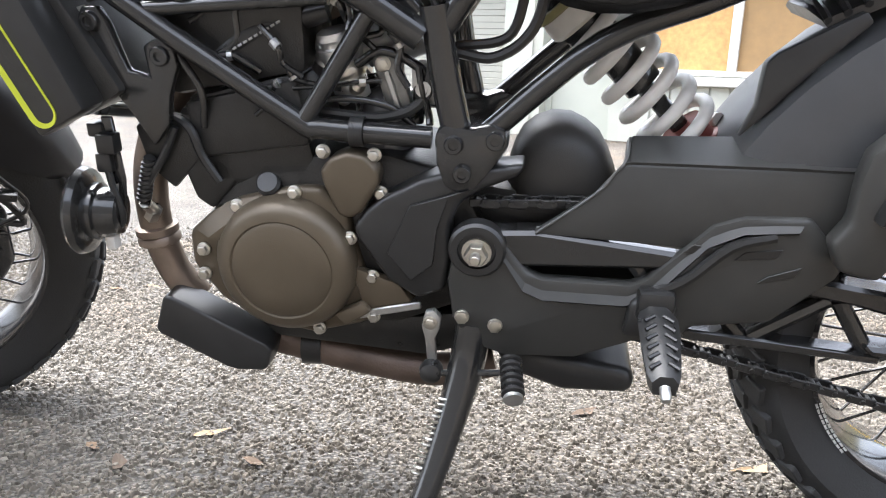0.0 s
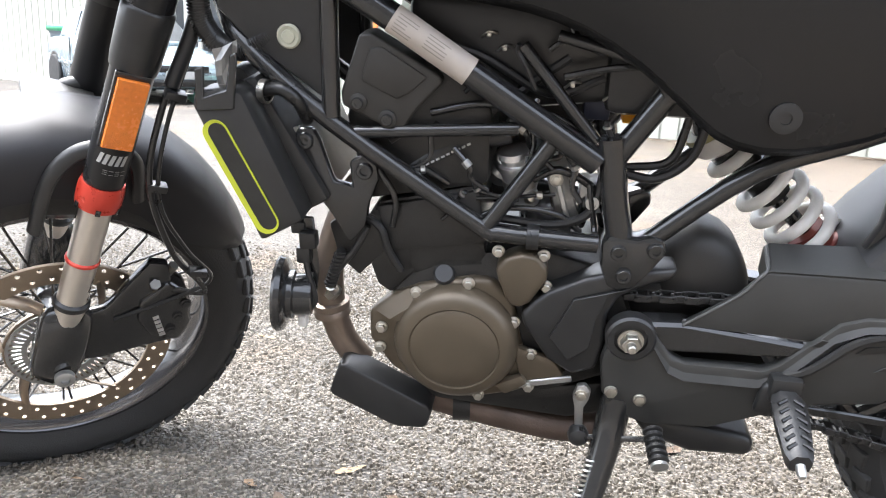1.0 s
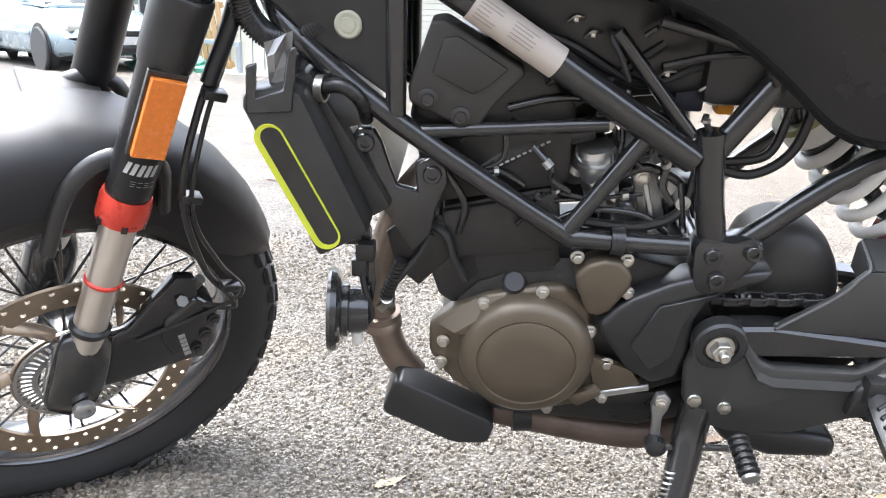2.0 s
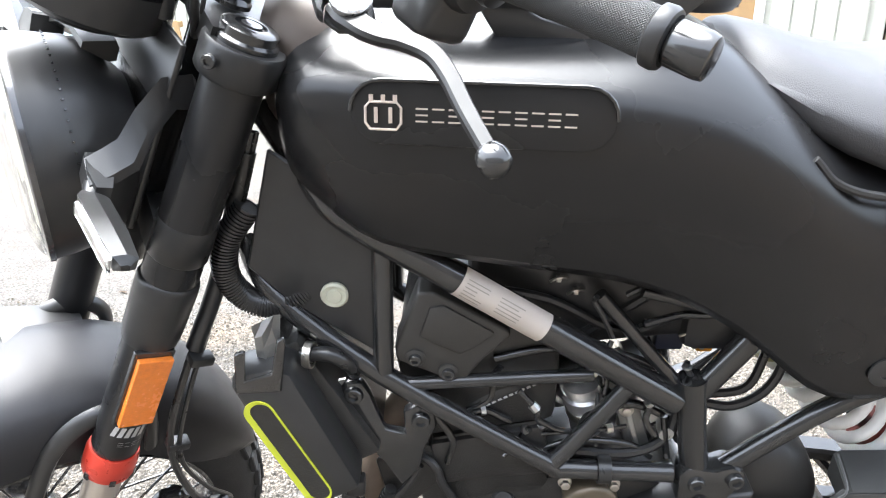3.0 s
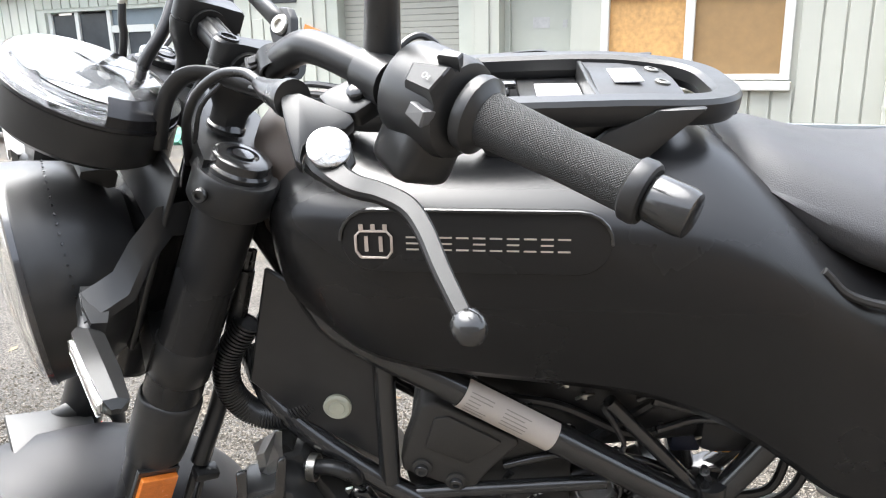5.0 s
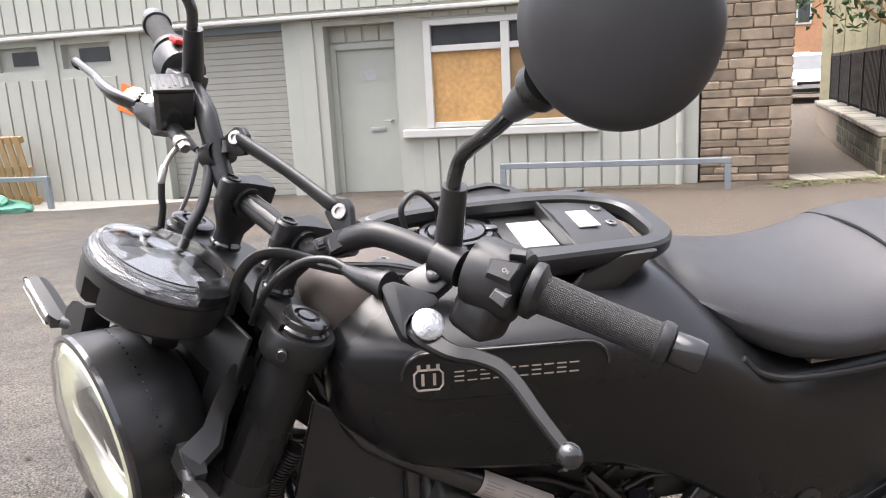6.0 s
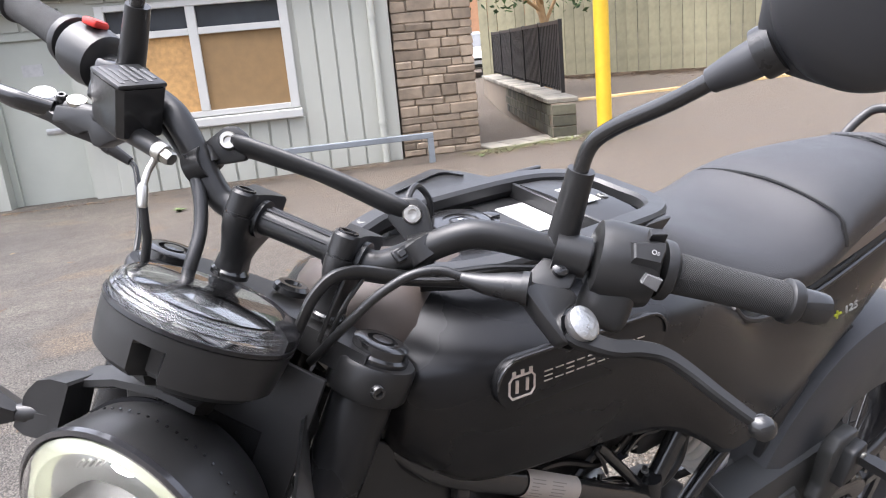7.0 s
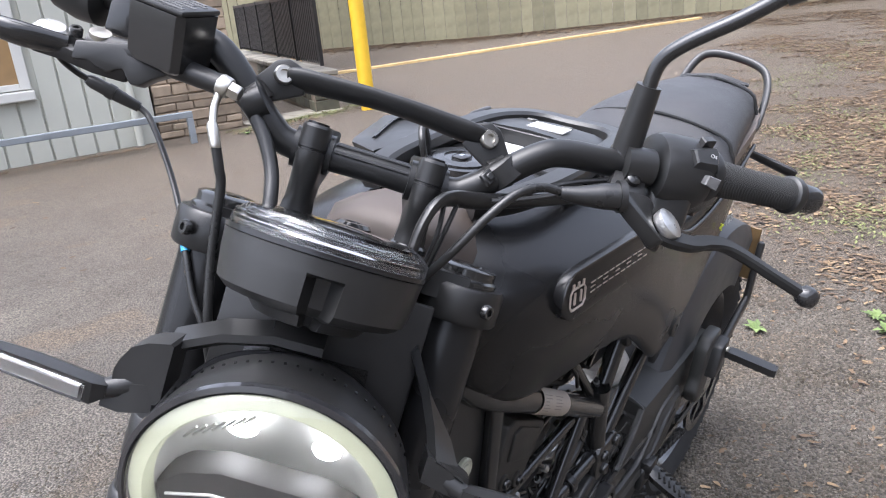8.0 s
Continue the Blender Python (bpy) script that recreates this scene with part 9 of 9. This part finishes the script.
def car(m, paint, label, seed=1):
    c = thing("parked_car", label, "car", m, group="parked cars")
    # x forward, y to the left, z up; the centre on the ground
    prof = ((-2.05, 0.45, 0.62, 0.70, 0.62), (-1.98, 0.32, 0.74, 0.80, 0.66), (-1.75, 0.24, 0.78, 0.92, 0.72), (-1.2, 0.22, 0.80, 0.95, 0.75), (-0.4, 0.22, 0.81, 0.95, 0.76), (0.4, 0.22, 0.81, 0.93, 0.75), (1.0, 0.22, 0.80, 0.88, 0.72), (1.6, 0.23, 0.78, 0.80, 0.66), (1.95, 0.28, 0.70, 0.70, 0.58), (2.06, 0.42, 0.60, 0.60, 0.54))
    rings = []
    for x, zb, w, zt, wt in prof:
        half = [(0, zt), (wt * 0.8, zt), (wt + (w - wt) * 0.5, zt - 0.03), (w, zt - 0.14), (w + 0.02, (zt + zb) / 2), (w, zb + 0.06), (w * 0.92, zb), (0, zb)]
        rings.append([(x, -y, z) for y, z in half] + [(x, y, z) for y, z in half[-2:0:-1]])
    body = part("body", loft(rings), paint, c, smooth=50)
    roof = ((-1.7, 0.90, 0.66, 0.92, 0.64), (-1.35, 0.92, 0.70, 1.28, 0.56), (-0.9, 0.93, 0.72, 1.42, 0.56), (-0.2, 0.93, 0.73, 1.45, 0.57), (0.35, 0.92, 0.72, 1.38, 0.56), (1.05, 0.88, 0.68, 0.92, 0.62))
    part("cabin", loft([[(x, -wb, zb), (x, -wt, zt - 0.04), (x, -wt * 0.8, zt), (x, wt * 0.8, zt), (x, wt, zt - 0.04), (x, wb, zb)] for x, zb, wb, zt, wt in roof]), paint, c, smooth=45)
    for s in (1, -1):
        for x0, x1, x2, x3 in ((-1.2, -0.42, -0.42, -1.05), (-0.34, 0.62, 0.22, -0.34)):
            part("side_window", loft([[(x, s * (0.735 - 0.010), 0.95), (xt, s * (0.60 + 0.005), 1.34), (xt, s * 0.585, 1.34), (x, s * 0.71, 0.95)] for x, xt in ((x0, x3), (x1, x2))]), PANEGL, c, smooth=0)
        part("door_mirror", box(0.55, 0.68, *sorted((s * 0.76, s * 0.93)), 0.95, 1.07, 0.02), paint, c)
        part("headlight", box(1.78, 2.02, *sorted((s * 0.42, s * 0.70)), 0.58, 0.70, 0.03), LENSIN, c)
        part("door_seam", box(-0.40, -0.385, *sorted((s * 0.818, s * 0.834)), 0.32, 0.92), DIAL, c, smooth=0)
        part("side_rub", box(-1.0, 0.95, *sorted((s * 0.82, s * 0.845)), 0.50, 0.55, 0.008), paint, c)
        for x in (-1.28, 1.28):
            wh = part("wheel", lathe([(0.30, -0.09), (0.31, -0.06), (0.31, 0.07), (0.29, 0.09), (0.20, 0.09)], 36, aim((x, s * 0.76, 0.31), (0, s, 0))), RUBBER, c)
            part("rim", join(lathe([(0.20, 0.06), (0.20, 0.085), (0.17, 0.08), (0.165, 0.05)], 32, aim((x, s * 0.76, 0.31), (0, s, 0))), *[box(-0.025, 0.025, 0.03, 0.18, 0.065, 0.082, m=aim((x, s * 0.76, 0.31), (0, s, 0)) @ Matrix.Rotation(k * 1.2566, 4, "Z")) for k in range(5)], lathe([(0.05, 0.05), (0.05, 0.085)], 16, aim((x, s * 0.76, 0.31), (0, s, 0)))), ALLOY, wh)
            part("arch", flat_ring(0.30, 0.345, -0.01, 0.02, 40), DIAL, c).matrix_basis = Matrix.Translation((x, s * 0.81, 0.33))
    part("windscreen", loft([[(x, -w, z), (x, w, z), (x - 0.02, w, z - 0.02), (x - 0.02, -w, z - 0.02)] for x, w, z in ((1.02, 0.60, 0.945), (0.42, 0.52, 1.365))]), PANEGL, c, smooth=0)
    part("rear_screen", box(-1.62, -1.45, -0.5, 0.5, 1.0, 1.2, 0.02), PANEGL, c)
    part("grille", box(1.98, 2.07, -0.40, 0.40, 0.50, 0.60, 0.01), DIAL, c)
    part("lower_grille", box(1.98, 2.06, -0.55, 0.55, 0.30, 0.40, 0.01), DIAL, c)
    part("plate", box(2.065, 2.075, -0.26, 0.26, 0.41, 0.52), WHITEPRINT, c, "white number plate, blank", smooth=0)


def clutter():
    # pallet against the wall
    p = thing("pallet", "pine pallet stood on edge against the wall", "pallet", WM @ pose(-10.25, -0.32, 0.03, 12))
    for i in range(7):
        part("slat", box(i * 0.14, i * 0.14 + 0.1, 0, 0.02, 0, 1.05, 0.003, 1), PALLETW, p, smooth=0)
    for z in (0.02, 0.48, 0.94):
        part("bearer", box(0, 0.94, 0.02, 0.11, z, z + 0.09, 0.003, 1), PALLETW, p, smooth=0)
    # tarp heap
    rng = random.Random(6)
    bm = bmesh.new()
    bmesh.ops.create_icosphere(bm, subdivisions=4, radius=1)
    for v in bm.verts:
        q = v.co.copy()
        n = noise.noise(q * 2.2) * 0.35 + noise.noise(q * 6) * 0.12
        v.co = Vector((q.x * (0.85 + n), q.y * (0.38 + 0.4 * n), max(-0.02, q.z * (0.26 + 0.3 * n))))
    thing("tarpaulin", "crumpled green tarpaulin in a heap", "tarpaulin", WM @ pose(-9.9, -1.0, 0.0), bm, TARP, smooth=0)
    # orange sign
    s = thing("orange_sign", "small bright orange panel fixed by the shutter", "sign", WM @ pose(-7.78, -0.03, 1.5))
    part("panel", box(-0.14, 0.14, -0.02, 0.0, -0.2, 0.2, 0.004, m=Matrix.Rotation(radians(20), 4, "Y")), mat("signal_orange", (0.85, 0.22, 0.05), 0.5), s, smooth=0)
    # wheelie bin
    b = thing("wheelie_bin", "grey wheeled bin with a green lid", "bin", WM @ pose(-13.2, -1.3, 0.02))
    part("tub", loft([[(-w, -d, z), (w, -d, z), (w, d, z), (-w, d, z)] for w, d, z in ((0.30, 0.24, 0.12), (0.38, 0.30, 0.95), (0.40, 0.32, 1.0))]), DARKTRIM, b, smooth=0)
    part("lid", box(-0.42, 0.42, -0.36, 0.34, 1.0, 1.09, 0.03), mat("green_lid", (0.04, 0.25, 0.12), 0.45), b)
    for x in (-0.28, 0.28):
        part("wheel", lathe([(0.1, -0.03), (0.1, 0.03)], 20, aim((x, 0.2, 0.1), (1, 0, 0))), RUBBER, b)
        part("caster", lathe([(0.07, -0.02), (0.07, 0.02)], 16, aim((x, -0.18, 0.07), (1, 0, 0))), RUBBER, b)
    paint = mat("silver_blue_paint", (0.30, 0.38, 0.43), 0.25, 0.4, 0.05, 5, coat=0.6)
    x, y = -6.9, 12.15
    car(pose(x, y, gz(x, y), 0, 0, -40.8), paint, "silver-blue hatchback parked by the wall")
    x, y = 15.5, 22.0
    car(pose(x, y, gz(x, y), 0, 0, -120), mat("white_car_paint", (0.7, 0.7, 0.7), 0.3, 0, 0.05, 5, coat=0.5), "white hatchback parked beyond the railings")


yard()
clutter()
leaf_litter()
moss()
for wx, wy, wn, ws, sd in ((1.50, 0.98, 9, 0.06, 1), (1.62, 0.62, 14, 0.06, 2), (1.72, 0.66, 12, 0.055, 3), (1.3, 7.9, 40, 0.09, 4), (4.9, 7.6, 30, 0.07, 5)):
    weed(wx, wy, wn, ws, sd)


def chips():
    """Rough stone chips standing proud of the worn asphalt round the motorcycle."""
    import numpy as np
    g = np.random.default_rng(12)
    n = 150000
    x, y = g.uniform(-2.0, 2.3, n), 0.1 + 2.5 * g.random(n) ** 1.15
    # thinning out towards the rim of the patch
    rim = np.minimum(np.minimum(x + 2.0, 2.3 - x) / 0.6, np.minimum((y - 0.1) / 0.35, (2.6 - y) / 0.6))
    keep = g.random(n) < np.clip(rim, 0, 1)
    x, y = x[keep], y[keep]
    n = len(x)
    r = 0.0019 + 0.0028 * g.random(n) ** 1.5
    turn = g.uniform(0, 2 * math.pi, n)
    z = -0.03 * (y - 1.2)
    ang = np.arange(5) * 2 * math.pi / 5
    vs = np.zeros((n, 11, 3))
    top = r * g.uniform(0.55, 1.35, n)
    tx, ty = g.normal(0, 0.32, n), g.normal(0, 0.32, n)
    for k in range(5):
        w = r * g.uniform(0.7, 1.5, n)
        dx, dy = np.cos(ang[k] + turn), np.sin(ang[k] + turn)
        vs[:, k] = np.stack([x + 1.15 * w * dx, y + 1.15 * w * dy, z - 0.001], 1)
        w = w * g.uniform(0.5, 0.85, n)
        vs[:, 5 + k] = np.stack([x + w * dx, y + w * dy, z + np.maximum(0.0003, top + w * (dx * tx + dy * ty))], 1)
    vs[:, 10] = np.stack([x, y, z + top * 1.18], 1)
    quads = np.array([[k, (k + 1) % 5, 5 + (k + 1) % 5, 5 + k] for k in range(5)])
    tris = np.array([[5 + k, 5 + (k + 1) % 5, 10] for k in range(5)])
    base = np.arange(n)[:, None, None] * 11
    faces = (quads[None] + base).reshape(-1, 4).tolist() + (tris[None] + base).reshape(-1, 3).tolist()
    me = bpy.data.meshes.new("asphalt_chips")
    me.from_pydata(vs.reshape(-1, 3).tolist(), [], faces)
    me.materials.append(islands("stone_chip_tones", [(0.0, (0.072, 0.067, 0.060)), (0.40, (0.105, 0.098, 0.088)), (0.90, (0.134, 0.125, 0.112)), (1.0, (0.174, 0.163, 0.147))], 0.95, 2.2))
    tagged(new("asphalt_chips", me), "rough grey stone chips bedded in worn asphalt", "gravel", kind="stuff")


chips()
